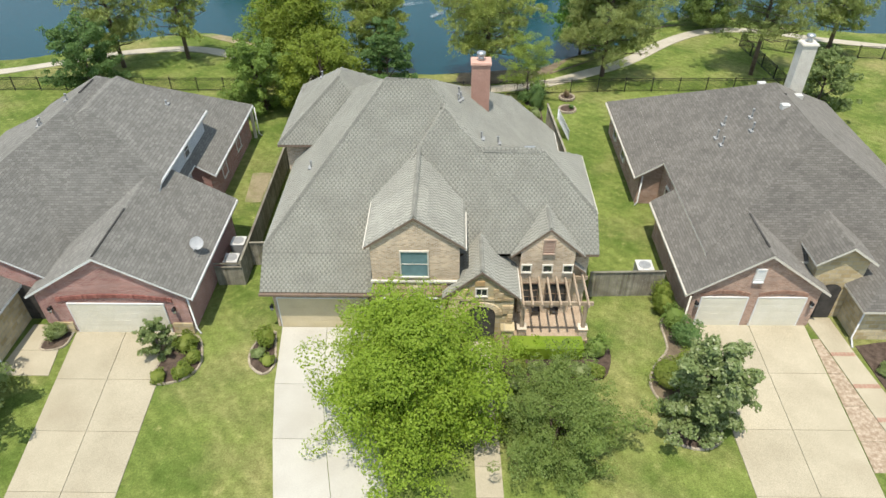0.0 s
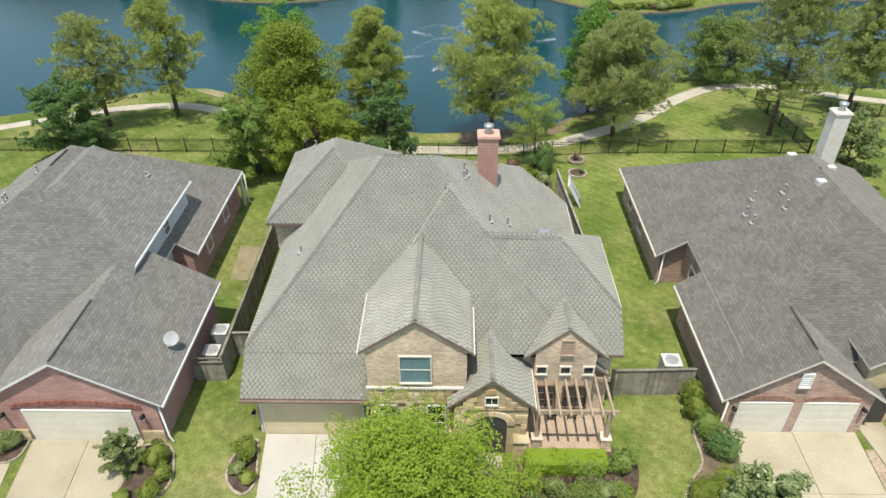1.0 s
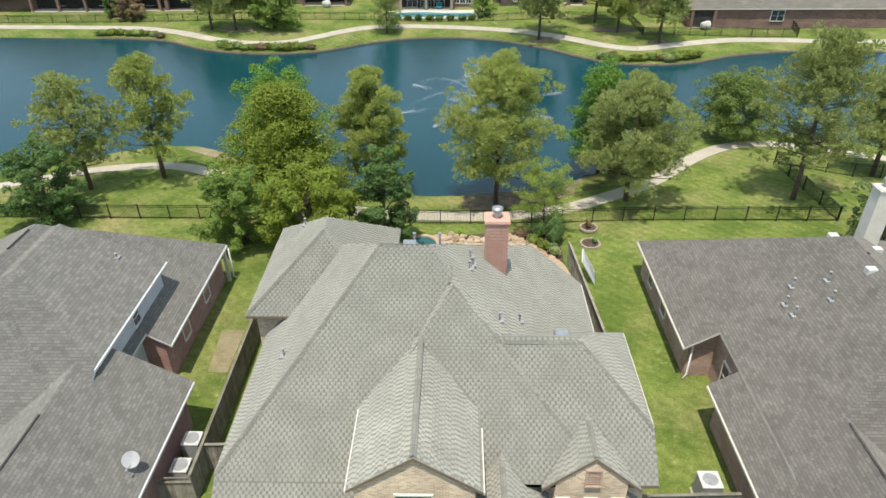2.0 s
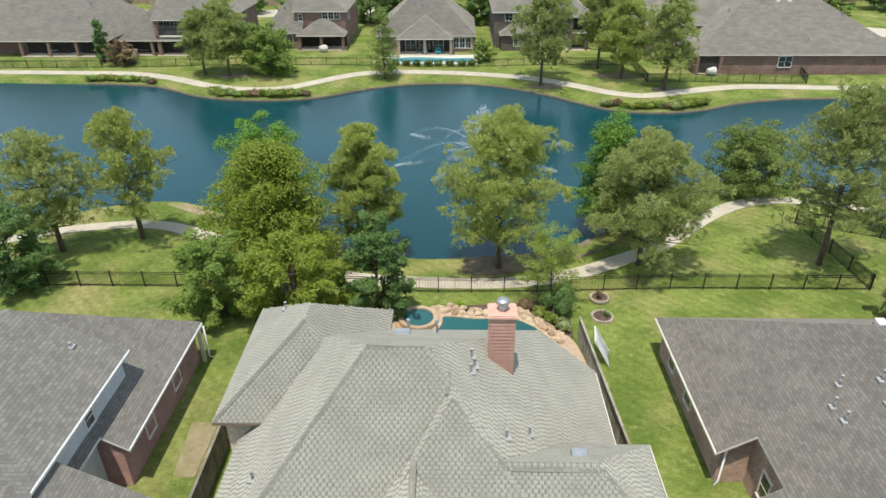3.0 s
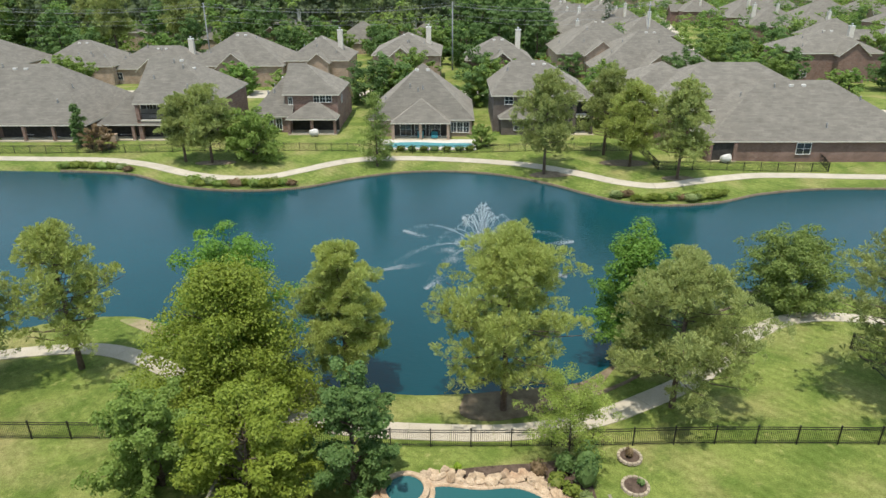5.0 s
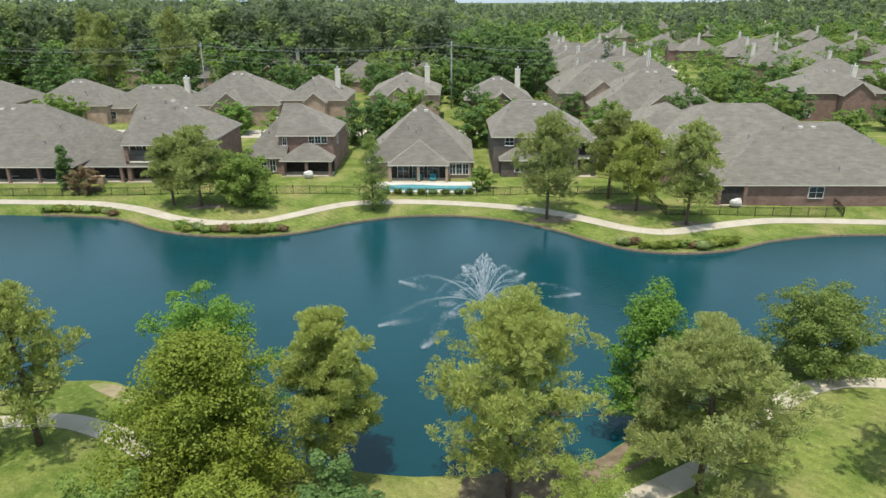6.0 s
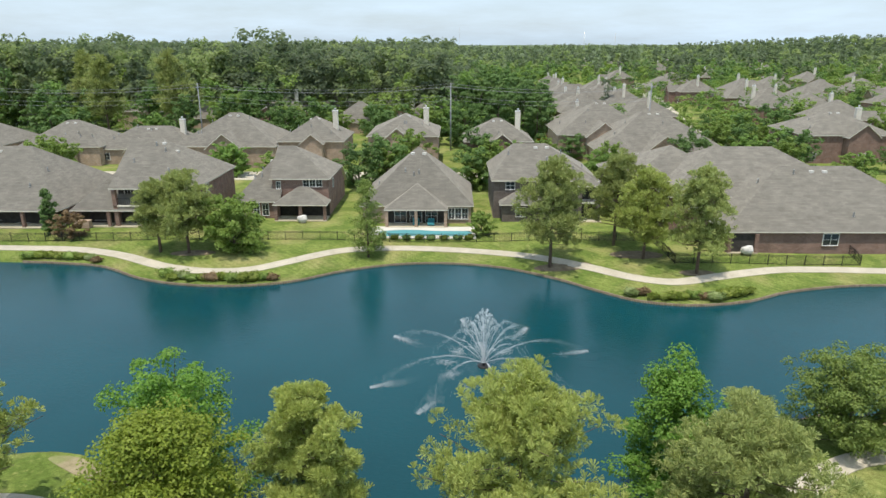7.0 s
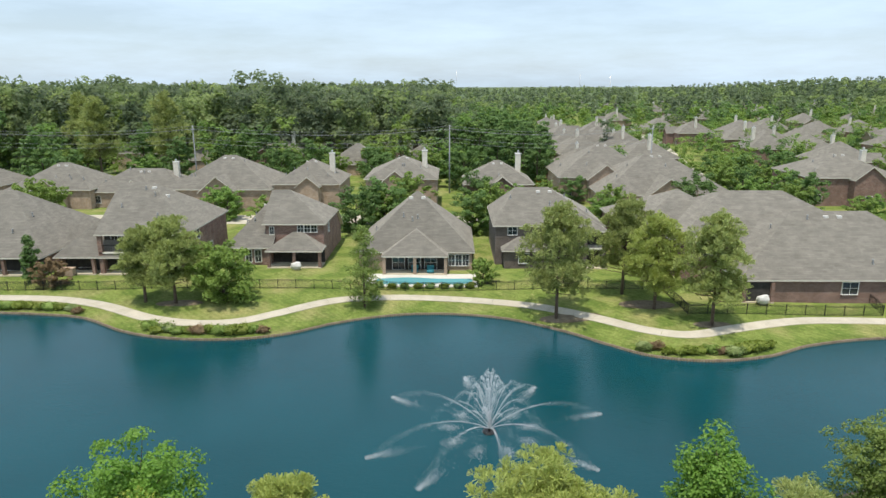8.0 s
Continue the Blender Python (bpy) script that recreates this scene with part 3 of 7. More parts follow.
def garage_door(house, x0, x1, y, h, mat, panels=4):
    top = new("garage_door")
    top.parent = house
    part("surround", boxes((x0 - 0.06, x0, y - 0.04, y + 0.1, 0, h), (x1, x1 + 0.06, y - 0.04, y + 0.1, 0, h), (x0 - 0.06, x1 + 0.06, y - 0.04, y + 0.1, h, h + 0.06)), WHITE, top)
    for i in range(panels):
        a, b = h * i / panels, h * (i + 1) / panels
        bm = boxes((x0, x1, y - 0.02, y + 0.06, a + 0.003, b - 0.003))
        n = round((x1 - x0) / 0.62)
        for j in range(n):
            u = x0 + (x1 - x0) * (j + 0.5) / n
            box(bm, u - 0.22, u + 0.22, y - 0.025, y - 0.02, a + 0.12, b - 0.12)
        part("door_panel", bm, mat, top)
    return top


part("wall", boxes((-9.1, -8.97, 25.03, 26.8, 0, 3.1), (-3.98, -3.6, 25.03, 26.0, 0, 3.1), (-9.1, -3.6, 25.03, 25.2, 2.28, 3.1), (-9.1, -8.97, 26.0, 27.0, 0, 4.0)), TAN_BRICK, main)
part("wall", boxes((-9.1, -3.6, 25.5, 25.6, 0, 3.3)), TAN_BRICK, main)
garage_door(main, -8.85, -4.1, 24.99, 2.15, GARAGE_CREAM)


# ---- plants ----
def unit(v):
    return v / np.maximum(np.linalg.norm(v, axis=1, keepdims=True), 1e-6)


def leaf_cloud(rng, centres, radii, count, length, width, needle=False, lift=0.5, tri=False, jitter=0.5):
    """Leaves (rhombs) over the outside of rounded clumps, or bursts of needles set along the clumps."""
    centres, radii = np.asarray(centres, float), np.asarray(radii, float)
    vol = radii.prod(1) ** 0.7
    burst = 16 if needle else 1
    groups = max(1, count // burst)
    pick = rng.choice(len(centres), groups, p=vol / vol.sum())
    d = unit(rng.normal(size=(groups, 3)))
    d[:, 2] = np.where(rng.random(groups) < 0.6, np.abs(d[:, 2]), d[:, 2])
    if needle:
        base = centres[pick] + d * radii[pick] * (0.35 + 0.6 * rng.random((groups, 1)) ** 0.6)
        shoot = unit(d * 0.7 + np.array([0, 0, 0.65]) + 0.3 * rng.normal(size=(groups, 3)))
        size = np.repeat(0.75 + 0.5 * rng.random((groups, 1)), burst, 0)
        base, shoot = np.repeat(base, burst, 0), np.repeat(shoot, burst, 0)
        n = len(base)
        t = unit(shoot * 0.85 + 0.55 * rng.normal(size=(n, 3)))
        w = unit(np.cross(t, rng.normal(size=(n, 3)))) * width * size * 0.5
        tip = base + t * length * size
        v = np.stack([base, tip + w, tip - w], 1).reshape(-1, 3)
        return v, np.arange(n * 3).reshape(-1, 3)
    # uneven clumps: each bulges and thins in its own directions
    lobes = unit(rng.normal(size=(len(centres) * 5, 3))).reshape(len(centres), 5, 3)
    bulge = np.max(np.einsum("ijk,ik->ij", lobes[pick], d), axis=1, keepdims=True)
    r = (0.62 + 0.5 * np.clip(bulge, 0, 1) ** 3) * (1 - 0.38 * rng.random((groups, 1)) ** 2)
    pos = centres[pick] + d * radii[pick] * r + rng.normal(size=(groups, 3)) * radii[pick] * 0.06
    size = 0.65 + 0.7 * rng.random((groups, 1))
    n = unit(d * 0.8 + np.array([0, 0, lift]) + jitter * rng.normal(size=(groups, 3)))
    t = unit(np.cross(n, rng.normal(size=(groups, 3))))
    b = np.cross(n, t)
    L, W = t * length * size / 2, b * width * size / 2
    if tri:
        v = np.stack([pos - L, pos + L * 0.6 + W, pos + L * 0.6 - W], 1).reshape(-1, 3)
        return v, np.arange(groups * 3).reshape(-1, 3)
    v = np.stack([pos - L, pos + W * 1.0 - L * 0.1, pos + L, pos - W - L * 0.1], 1).reshape(-1, 3)
    return v, np.arange(groups * 4).reshape(-1, 4)


def plant(name, label, category, base, trunk_bm, bark, v, f, leaf_mat, group=""):
    ob = thing(name, label, category, base, group)
    if trunk_bm is not None:
        part("trunk", trunk_bm, bark, ob)
    raw("crown", v, f, leaf_mat, ob)
    return ob


def broad_tree(label, base, height, radius, mat, seed, leaves=9000, size=0.24, low=0.28, trunk=0.16, clumps=70, point=0.0, category="tree", stems=1, group="", ragged=0.0):
    """A leafy tree: trunk, limbs to each clump, an uneven crown of leaves. point: 0 round, 1 conical."""
    rng = np.random.default_rng(seed)
    z0, z1 = height * low, height
    cs, rs, limbs = [], [], []
    lean = rng.normal(size=2) * 0.05 * radius
    top = height * (0.62 if point < 0.5 else 0.93)
    each = 4
    arms = max(24, clumps // 3)
    for i in range(arms):
        h = (i + rng.random()) / arms
        h = 1 - (1 - h) ** 0.8 if point > 0.3 else h
        if point > 0.6:
            wide = (1 - h) ** 0.75 * (0.55 + 0.45 * min(1, h * 5)) + 0.04
        else:
            wide = math.sqrt(max(0.03, 1 - (1.7 * h - 0.72) ** 2)) * (1.15 - 1.2 * point * h)
        a = i * 2.399963 + rng.normal() * 0.3
        bulge = 1 + 0.12 * math.sin(3 * a + seed + 3 * h) + 0.10 * math.sin(5 * a + 2.1 * seed + 5 * h)
        rr = radius * wide * bulge * rng.uniform(0.70 - ragged, 0.95 + ragged)
        tip = Vector((rr * math.cos(a) + lean[0] * h, rr * math.sin(a) + lean[1] * h, z0 + (z1 - z0) * h * rng.uniform(0.93, 1.03)))
        zs = max(0.5 * z0, min(tip[2] - rr * rng.uniform(0.3, 0.75), top * 0.92))
        root = Vector((lean[0] * zs / top, lean[1] * zs / top, zs))
        bow = root.lerp(tip, 0.5) + Vector((0, 0, 0.06 * rr))
        limbs.append((root, bow, tip))
        for k in range(each):
            t = 0.46 + 0.54 * k / (each - 1)
            p = root.lerp(bow, 2 * t) if t < 0.5 else bow.lerp(tip, 2 * t - 1)
            p = p + Vector(rng.normal(size=3)) * 0.055 * radius
            c = radius * (0.26 - 0.10 * t) * rng.uniform(0.7, 1.25) * (1.0 if point < 0.6 else 1.35)
            p[2] = max(min(p[2], z1 - c * 0.5), c * 0.8)
            cs.append(tuple(p))
            rs.append((c, c, c * 0.72))
    bm = bmesh.new()
    for s in range(stems):
        off = (rng.normal(size=2) * 0.12 * (stems > 1))
        pts = [(off[0], off[1], -0.3), (off[0] * 2, off[1] * 2, top * 0.3), (off[0] * 4 + lean[0] * 0.4, off[1] * 4 + lean[1] * 0.4, top * 0.65), (off[0] * 6 + lean[0], off[1] * 6 + lean[1], top)]
        tube(bm, pts, [trunk * 1.35, trunk, trunk * 0.7, trunk * 0.2], 7)
    for root, bow, tip in limbs[:: max(1, len(limbs) // (24 if leaves > 6000 else 7))]:
        tube(bm, [root, bow, bow.lerp(tip, 0.75)], [trunk * 0.38, trunk * 0.2, trunk * 0.05], 5, False)
    v, f = leaf_cloud(rng, cs, rs, leaves if leaves < 6000 else int(leaves * 1.08), size * (1.2 if leaves < 6000 else 1.02), size * (0.78 if leaves < 6000 else 0.68), tri=leaves < 6000, jitter=0.3 if leaves < 6000 else 0.5)
    return plant("tree", label, category, base, bm, BARK, v, f, mat, group)


def pine_tree(label, base, height, radius, mat, seed, leaves=8000, low=0.24, trunk=0.17, size=0.34, group=""):
    """A pine: straight trunk, uneven whorls of limbs carrying tufts of needles, gaps between."""
    rng = np.random.default_rng(seed)
    bm = bmesh.new()
    bend = rng.normal(size=2) * 0.02 * height
    ax = lambda z: Vector((bend[0] * (z / height) ** 2, bend[1] * (z / height) ** 2, z))
    tube(bm, [ax(z) if z > 0 else (0, 0, -0.3) for z in (0, height * 0.3, height * 0.6, height * 0.85, height * 0.97)], [trunk * 1.3, trunk, trunk * 0.75, trunk * 0.4, trunk * 0.1], 8)
    cs, rs = [], []
    z = height * low
    while z < height * 0.95:
        h = (z / height - low) / (1 - low)
        reach = radius * (0.66 + 0.42 * h if h < 0.3 else (1 - h) ** 0.6 * 0.98 + 0.05)
        a0 = rng.random() * math.tau
        n = rng.integers(3, 6)
        for i in range(n):
            a = a0 + i * math.tau / n + rng.normal() * 0.35
            L = reach * rng.uniform(0.6, 1.12)
            s = ax(z + rng.normal() * 0.15)
            rise = L * rng.uniform(0.10, 0.42)
            e = s + Vector((math.cos(a) * L, math.sin(a) * L, rise))
            m = s.lerp(e, 0.5) - Vector((0, 0, 0.06 * L))
            tube(bm, [s, m, e], [trunk * 0.34 * (1 - 0.6 * h), trunk * 0.22 * (1 - 0.6 * h), 0.015], 5, False)
            for t in np.arange(0.34, 1.04, 0.15):
                p = s.lerp(e, t) + Vector(rng.normal(size=3)) * 0.11 * L
                c = rng.uniform(0.095, 0.155) * radius * (0.8 + 0.3 * t)
                cs.append(tuple(p + Vector((0, 0, c * 0.3))))
                rs.append((c, c, c * 0.62))
        z += height * rng.uniform(0.035, 0.065)
    for k in range(3):
        cs.append(tuple(ax(height * (0.92 + 0.03 * k))))
        rs.append((radius * 0.13, radius * 0.13, radius * 0.2))
    v, f = leaf_cloud(rng, cs, rs, int(leaves * (4.4 if leaves > 12000 else 2.8)), size * (0.92 if leaves > 12000 else 1.05), size * (0.14 if leaves > 12000 else 0.2), True)
    return plant("pine_tree", label, "pine tree", base, bm, PINE_BARK, v, f, mat, group)


def at_ground(x, y):
    return (x, y, lz(x, y) - 0.02)


# pines along the near bank
for x, y, h, r, m, s, lb in [
    (-31.3, 59.4, 9.6, 4.0, NEEDLES_GREEN, 3, "olive green pine standing on the near lake bank beside the path"),
    (-25.9, 61.8, 10.4, 4.4, NEEDLES, 4, "slender yellow green pine beside the near lake path"),
    (-6.9, 59.9, 10.8, 3.6, NEEDLES, 5, "yellowish pine with open crown at the water's edge"),
    (3.3, 58.2, 11.7, 6.0, NEEDLES, 6, "tall full yellow green pine behind the pool fence"),
    (14.0, 58.0, 9.9, 6.0, NEEDLES_GREEN, 7, "broad olive green pine beside the winding path"),
    (27.6, 57.8, 13.2, 5.8, NEEDLES_GREEN, 8, "tall dark pine standing beside the iron fence"),
    (36.5, 62.5, 11.0, 4.0, NEEDLES_GREEN, 9, "olive pine beside the path near the fence"),
]:
    pine_tree(lb, at_ground(x, y), h, r, m, s, leaves=16000 if x > -20 and x < 20 else (7000 if x < 0 else 11000), group="pines on the near bank")
broad_tree("tall dense olive green tree with broad tapering crown behind the lawn", at_ground(-14.0, 58.2), 10.0, 5.8, LEAF_LIME, 21, 60000, 0.17, 0.03, 0.2, 330, 0.55)
broad_tree("fresh light green tree rising at the lake edge", at_ground(-15.5, 64.0), 10.9, 4.7, LEAF_FRESH, 20, 28000, 0.18, 0.12, 0.14, 140, 0.4)
broad_tree("bright green slender tree growing at the lake edge", at_ground(13.0, 64.8), 10.7, 3.7, LEAF_FRESH, 22, 22000, 0.18, 0.15, 0.12, 100, 0.6)
broad_tree("round mid green tree standing beside the lake", at_ground(27.3, 71.6), 7.0, 4.1, LEAF_FEATHERY, 23, 26000, 0.18, 0.14, 0.13, 180)
broad_tree("dark green oak standing in the back garden bed", (-5.2, 50.3, 0), 7.6, 2.7, LEAF_DEEP, 24, 22000, 0.165, 0.08, 0.14, 90, 0.3)
broad_tree("spreading mid green oak behind the house wing", (-10.4, 49.4, 0), 6.9, 3.7, LEAF_LIME, 25, 32000, 0.165, 0.08, 0.16, 110)
broad_tree("mid green oak with low crown at the lawn corner", (-15.6, 50.6, 0), 6.4, 2.9, LEAF_GREEN, 26, 22000, 0.165, 0.08, 0.14, 90)
broad_tree("round dark green oak beside the iron fence", (-31.8, 54.0, 0), 6.6, 3.1, LEAF_DEEP, 27, 18000, 0.18, 0.1, 0.15, 90)
broad_tree("small airy bright green tree beside the fence", (6.6, 52.8, 0), 6.0, 2.3, LEAF_AIRY, 28, 15000, 0.09, 0.25, 0.05, 110, ragged=0.1)
broad_tree("rounded dark green tree behind the neighbouring house", (29.8, 49.5, 0), 5.6, 2.6, LEAF_OLIVE, 29, 9000, 0.22, 0.15, 0.12, 80)
# front yard
broad_tree("large bright green shade tree beside the driveway", (-1.35, 18.9, 0), 7.3, 5.1, LEAF_BRIGHT, 31, 88000, 0.115, 0.07, 0.17, 260, 0.5, ragged=0.14)
broad_tree("grey green ornamental tree standing in the front lawn", (5.1, 17.9, 0), 3.6, 3.0, LEAF_FEATHERY, 32, 52000, 0.085, 0.1, 0.08, 150, stems=3, ragged=0.08)
broad_tree("small magnolia with dark glossy leaves beside the driveway", (11.85, 18.9, 0), 5.5, 2.15, LEAF_GLOSSY, 33, 22000, 0.17, 0.04, 0.1, 120, 0.3)
broad_tree("grey green shade tree beside the neighbour's driveway", (-22.9, 18.6, 0), 5.6, 2.9, LEAF_OLIVE, 34, 16000, 0.17, 0.12, 0.12, 90)
# far bank
for x, y, h, r, m, s in [(-34.0, 113.0, 10.2, 4.9, NEEDLES_GREEN, 41), (-38.0, 113.6, 9.0, 3.6, NEEDLES_GREEN, 42), (12.2, 109.2, 12.8, 6.2, NEEDLES_GREEN, 43), (21.6, 116.3, 12.0, 5.3, NEEDLES_GREEN, 44), (24.0, 110.6, 11.0, 4.9, NEEDLES, 45), (29.0, 105.8, 12.2, 4.8, NEEDLES_GREEN, 46)]:
    pine_tree("olive green pine on the far lake bank", at_ground(x, y), h, r, m, s, 7000, size=0.5, group="pines on the far bank")
broad_tree("round deep green oak on the far lake bank", at_ground(-28.3, 113.8), 7.4, 4.3, LEAF_GREEN, 47, 14000, 0.3, 0.05, 0.18, 120)
broad_tree("feathery pale green cypress on the far lake bank", at_ground(-10.7, 113.0), 10.6, 3.1, LEAF_FEATHERY, 48, 7500, 0.2, 0.1, 0.12, 110, 1.0)
broad_tree("small dark conifer in the far back garden", at_ground(-57.0, 121.5), 6.6, 1.9, LEAF_DEEP, 49, 4000, 0.3, 0.1, 0.12, 40, 1.0)
broad_tree("rounded green bush beside the far iron fence", at_ground(4.2, 121.5), 3.4, 1.9, LEAF_GREEN, 50, 2500, 0.3, 0.05, 0.1, 40)
broad_tree("dusky red brown bush in the far back garden", at_ground(-53.2, 119.8), 3.9, 2.2, REDDISH, 51, 2500, 0.32, 0.05, 0.1, 40)


def bush(name, label, place, rx, ry, h, mat, seed, leaves=900, size=0.13, category="shrub", group=""):
    """A dense shrub: clumps of leaves over a woody core."""
    rng = np.random.default_rng(seed)
    n = max(6, int(10 * (rx * ry) ** 0.5 * 2))
    a, q, z = rng.random(n) * math.tau, np.sqrt(rng.random(n)) * 0.72, rng.uniform(0.25, 0.75, n)
    cs = np.stack([np.cos(a) * q * rx, np.sin(a) * q * ry, z * h], 1)
    rs = np.tile([0.42 * rx, 0.42 * ry, 0.33 * h], (n, 1))
    v, f = leaf_cloud(rng, cs, rs, leaves, size, size * 0.7)
    v[:, 2] = np.maximum(v[:, 2], 0.0)
    bm = bmesh.new()
    ball(bm, (0, 0, h * 0.42), rx * 0.72, ry * 0.72, h * 0.42, 0.25, seed=seed)
    ob = thing(name, label, category, place, group)
    part("core", bm, mat, ob)
    raw("leaves", v, f, mat, ob)
    return ob


# ---- mid-distance gardens and streets ----
protos = [
    broad_tree("green garden tree standing between distant houses", (-60, 205, 0), 9, 4.4, LEAF_GREEN, 61, 4700, 0.46, 0.06, 0.2, 70),
    broad_tree("deep green garden oak standing between distant houses", (-20, 214, 0), 10, 5.2, LEAF_DEEP, 62, 4900, 0.48, 0.06, 0.2, 70),
    broad_tree("bright green garden tree standing between distant houses", (30, 240, 0), 8, 3.8, LEAF_CYPRESS, 63, 4500, 0.44, 0.06, 0.2, 60),
    broad_tree("tall dark tree rising behind distant houses", (-85, 225, 0), 17, 5.4, LEAF_DEEP, 64, 5000, 0.58, 0.08, 0.25, 80, 0.4),
    pine_tree("tall pine rising behind distant houses", (-110, 235, 0), 23, 5.6, NEEDLES_GREEN, 65, 2000, 0.34, 0.25, 1.1),
]
for p in protos:
    tagged(p, group="distant garden trees")
rng = np.random.default_rng(5)
# garden trees between the houses of the far rows: kind, x, y, scale
garden = [(0, 5, 152, 0.8), (2, 26, 150, 0.9), (1, 48, 164, 0.9), (0, 64, 160, 0.9), (1, 70, 168, 0.9), (2, 76, 186, 0.9), (0, 60, 186, 0.9), (2, -47, 166, 0.8), (0, -82, 164, 0.9), (3, -102, 200, 1.0), (4, -90, 205, 0.95), (4, -74, 210, 1.0), (3, -50, 214, 0.95), (1, -12.5, 158, 0.9), (0, -8, 166, 1.0), (1, 6, 170, 0.85), (2, 13, 168, 0.8), (0, -48, 152, 0.7), (0, 32, 165, 0.75), (2, 33, 143, 0.85), (2, 62, 172, 0.9), (1, 66, 186, 0.8), (0, 74, 176, 0.7), (2, 80, 160, 0.7), (0, 72, 150, 0.75), (1, 92, 166, 0.9), (0, 58, 200, 0.9), (1, 50, 205, 0.8), (2, 44, 214, 0.9), (0, 70, 205, 0.8), (1, 86, 210, 1.0), (0, 102, 188, 1.2), (3, -66, 196, 0.85), (3, -58, 205, 0.8), (1, -44, 206, 1.0), (0, -30, 204, 1.0), (1, -18, 206, 1.0), (0, -7, 205, 1.1), (1, 3, 203, 1.1), (3, 12, 208, 0.9), (3, 19, 212, 1.0), (3, 22, 205, 0.85), (2, -74, 198, 1.1), (1, -92, 190, 1.1), (0, -96, 205, 1.2), (3, -82, 212, 0.9), (2, -2, 224, 1.1), (0, -22, 226, 1.1), (1, -38, 222, 1.1), (2, -48, 228, 1.1), (3, -60, 232, 0.9), (0, 16, 146, 0.8), (1, 27, 182, 0.6), (0, 21, 181, 0.6), (0, -76, 158, 0.9), (1, 19, 222, 1.3), (3, 14, 228, 1.1), (0, 22, 240, 1.4), (3, 8, 224, 1.05), (3, 15, 222, 1.15), (3, 21, 226, 1.1), (3, 24, 216, 1.0), (3, 12, 236, 1.15), (3, 3, 232, 1.1), (1, 84, 198, 0.6), (0, 80, 204, 0.65), (1, 70, 214, 0.7), (0, 88, 238, 0.7), (0, -31.5, 149, 0.8), (1, -17.2, 152, 0.85), (0, -13.2, 157, 0.8), (2, -44, 163, 0.8), (1, 3.4, 151, 0.75), (0, 8, 165, 0.8)]
for k, x, y, s in garden:
    copy_thing(protos[k], pose(x, y, 0, 0, 0, rng.uniform(0, 360)) @ Matrix.Diagonal((s * 1.1, s * 1.1, s * 1.02, 1)))
street_spots = []
for i in range(170):
    y = rng.uniform(225, 420)
    x = rng.uniform(-0.72, 0.72) * y
    street = 0.05 * y < x < 0.55 * y
    street_spots.append((x, y, rng.uniform(6.5, 10) if street else rng.uniform(9, 22)))

# woods to the horizon: many small crowns in one mesh
wood_kinds, sparse_kinds = [], []
for k in range(9):
    h = rng.uniform(0.85, 1.1)
    m = 16
    a, q = rng.random(m) * math.tau, np.sqrt(rng.random(m)) * 0.27
    z = rng.uniform(0.35, 0.98, m) * h
    q *= np.sqrt(np.clip(1.15 - z / h, 0.1, 1)) * (1.0 if k < 6 else 0.75)
    v, f = leaf_cloud(rng, np.stack([q * np.cos(a), q * np.sin(a), z], 1), np.tile([0.10, 0.10, 0.075], (m, 1)), 390, 0.050, 0.045, tri=True, jitter=0.22)
    wood_kinds.append((v, f))
    v, f = leaf_cloud(rng, np.stack([q * np.cos(a), q * np.sin(a), z], 1), np.tile([0.11, 0.11, 0.08], (m, 1)), 80, 0.125, 0.10, tri=True, jitter=0.2)
    sparse_kinds.append((v, f))
spots = []
for i in range(4200):
    d = 240 + 1900 * rng.random() ** 1.7
    ang = rng.uniform(-0.68, 0.68)
    x, y = d * math.tan(ang), d
    gap = 0.03 * d < x < 0.62 * d and (y < 430 and rng.random() < 0.96 or y < 540 and rng.random() < 0.5)
    if gap:
        continue
    tall = 20 + 5.5 * rng.random() if x < 0.02 * d else 15 + 4.5 * rng.random()
    if x > 0.3 * d and y > 600:
        tall += 0.011 * d * min(1, (x / d - 0.3) * 4)
    if 0.0 < x < 0.14 * d:
        tall = 13 + 4 * rng.random()
    if rng.random() < 0.06 and x < 0:
        tall += 3.5
    spots.append((x, y, tall))
def grove(name, spots, mat, label):
    """Many small crowns in one mesh."""
    vs, fs, n0 = [], [], 0
    for x, y, tall in spots:
        v, f = (wood_kinds if y < 430 else sparse_kinds)[rng.integers(0, 9)]
        a = rng.random() * math.tau
        w = rng.uniform(0.8, 1.2) * (1.0 if tall > 12 else 1.5)
        q = np.empty_like(v)
        q[:, 0] = (v[:, 0] * math.cos(a) - v[:, 1] * math.sin(a)) * tall * w + x
        q[:, 1] = (v[:, 0] * math.sin(a) + v[:, 1] * math.cos(a)) * tall * w + y
        q[:, 2] = np.maximum(v[:, 2] * tall * (1.0 if tall > 12 else 1.25) - (0.0 if tall > 12 else 0.3 * tall), 0.1)
        vs.append(q)
        fs.append(f + n0)
        n0 += len(q)
    tagged(raw(name, np.concatenate(vs), np.concatenate(fs), mat), label, "trees", kind="stuff")


for k, m, lb in ((0, HAZY_WOOD, "dense green woods of pine and oak reaching the horizon"), (1, HAZY_WOOD_DEEP, "dark green pines among the woods reaching the horizon"), (2, HAZY_WOOD_LIGHT, "light green oaks among the woods reaching the horizon")):
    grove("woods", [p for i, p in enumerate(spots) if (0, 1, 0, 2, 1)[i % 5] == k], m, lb)


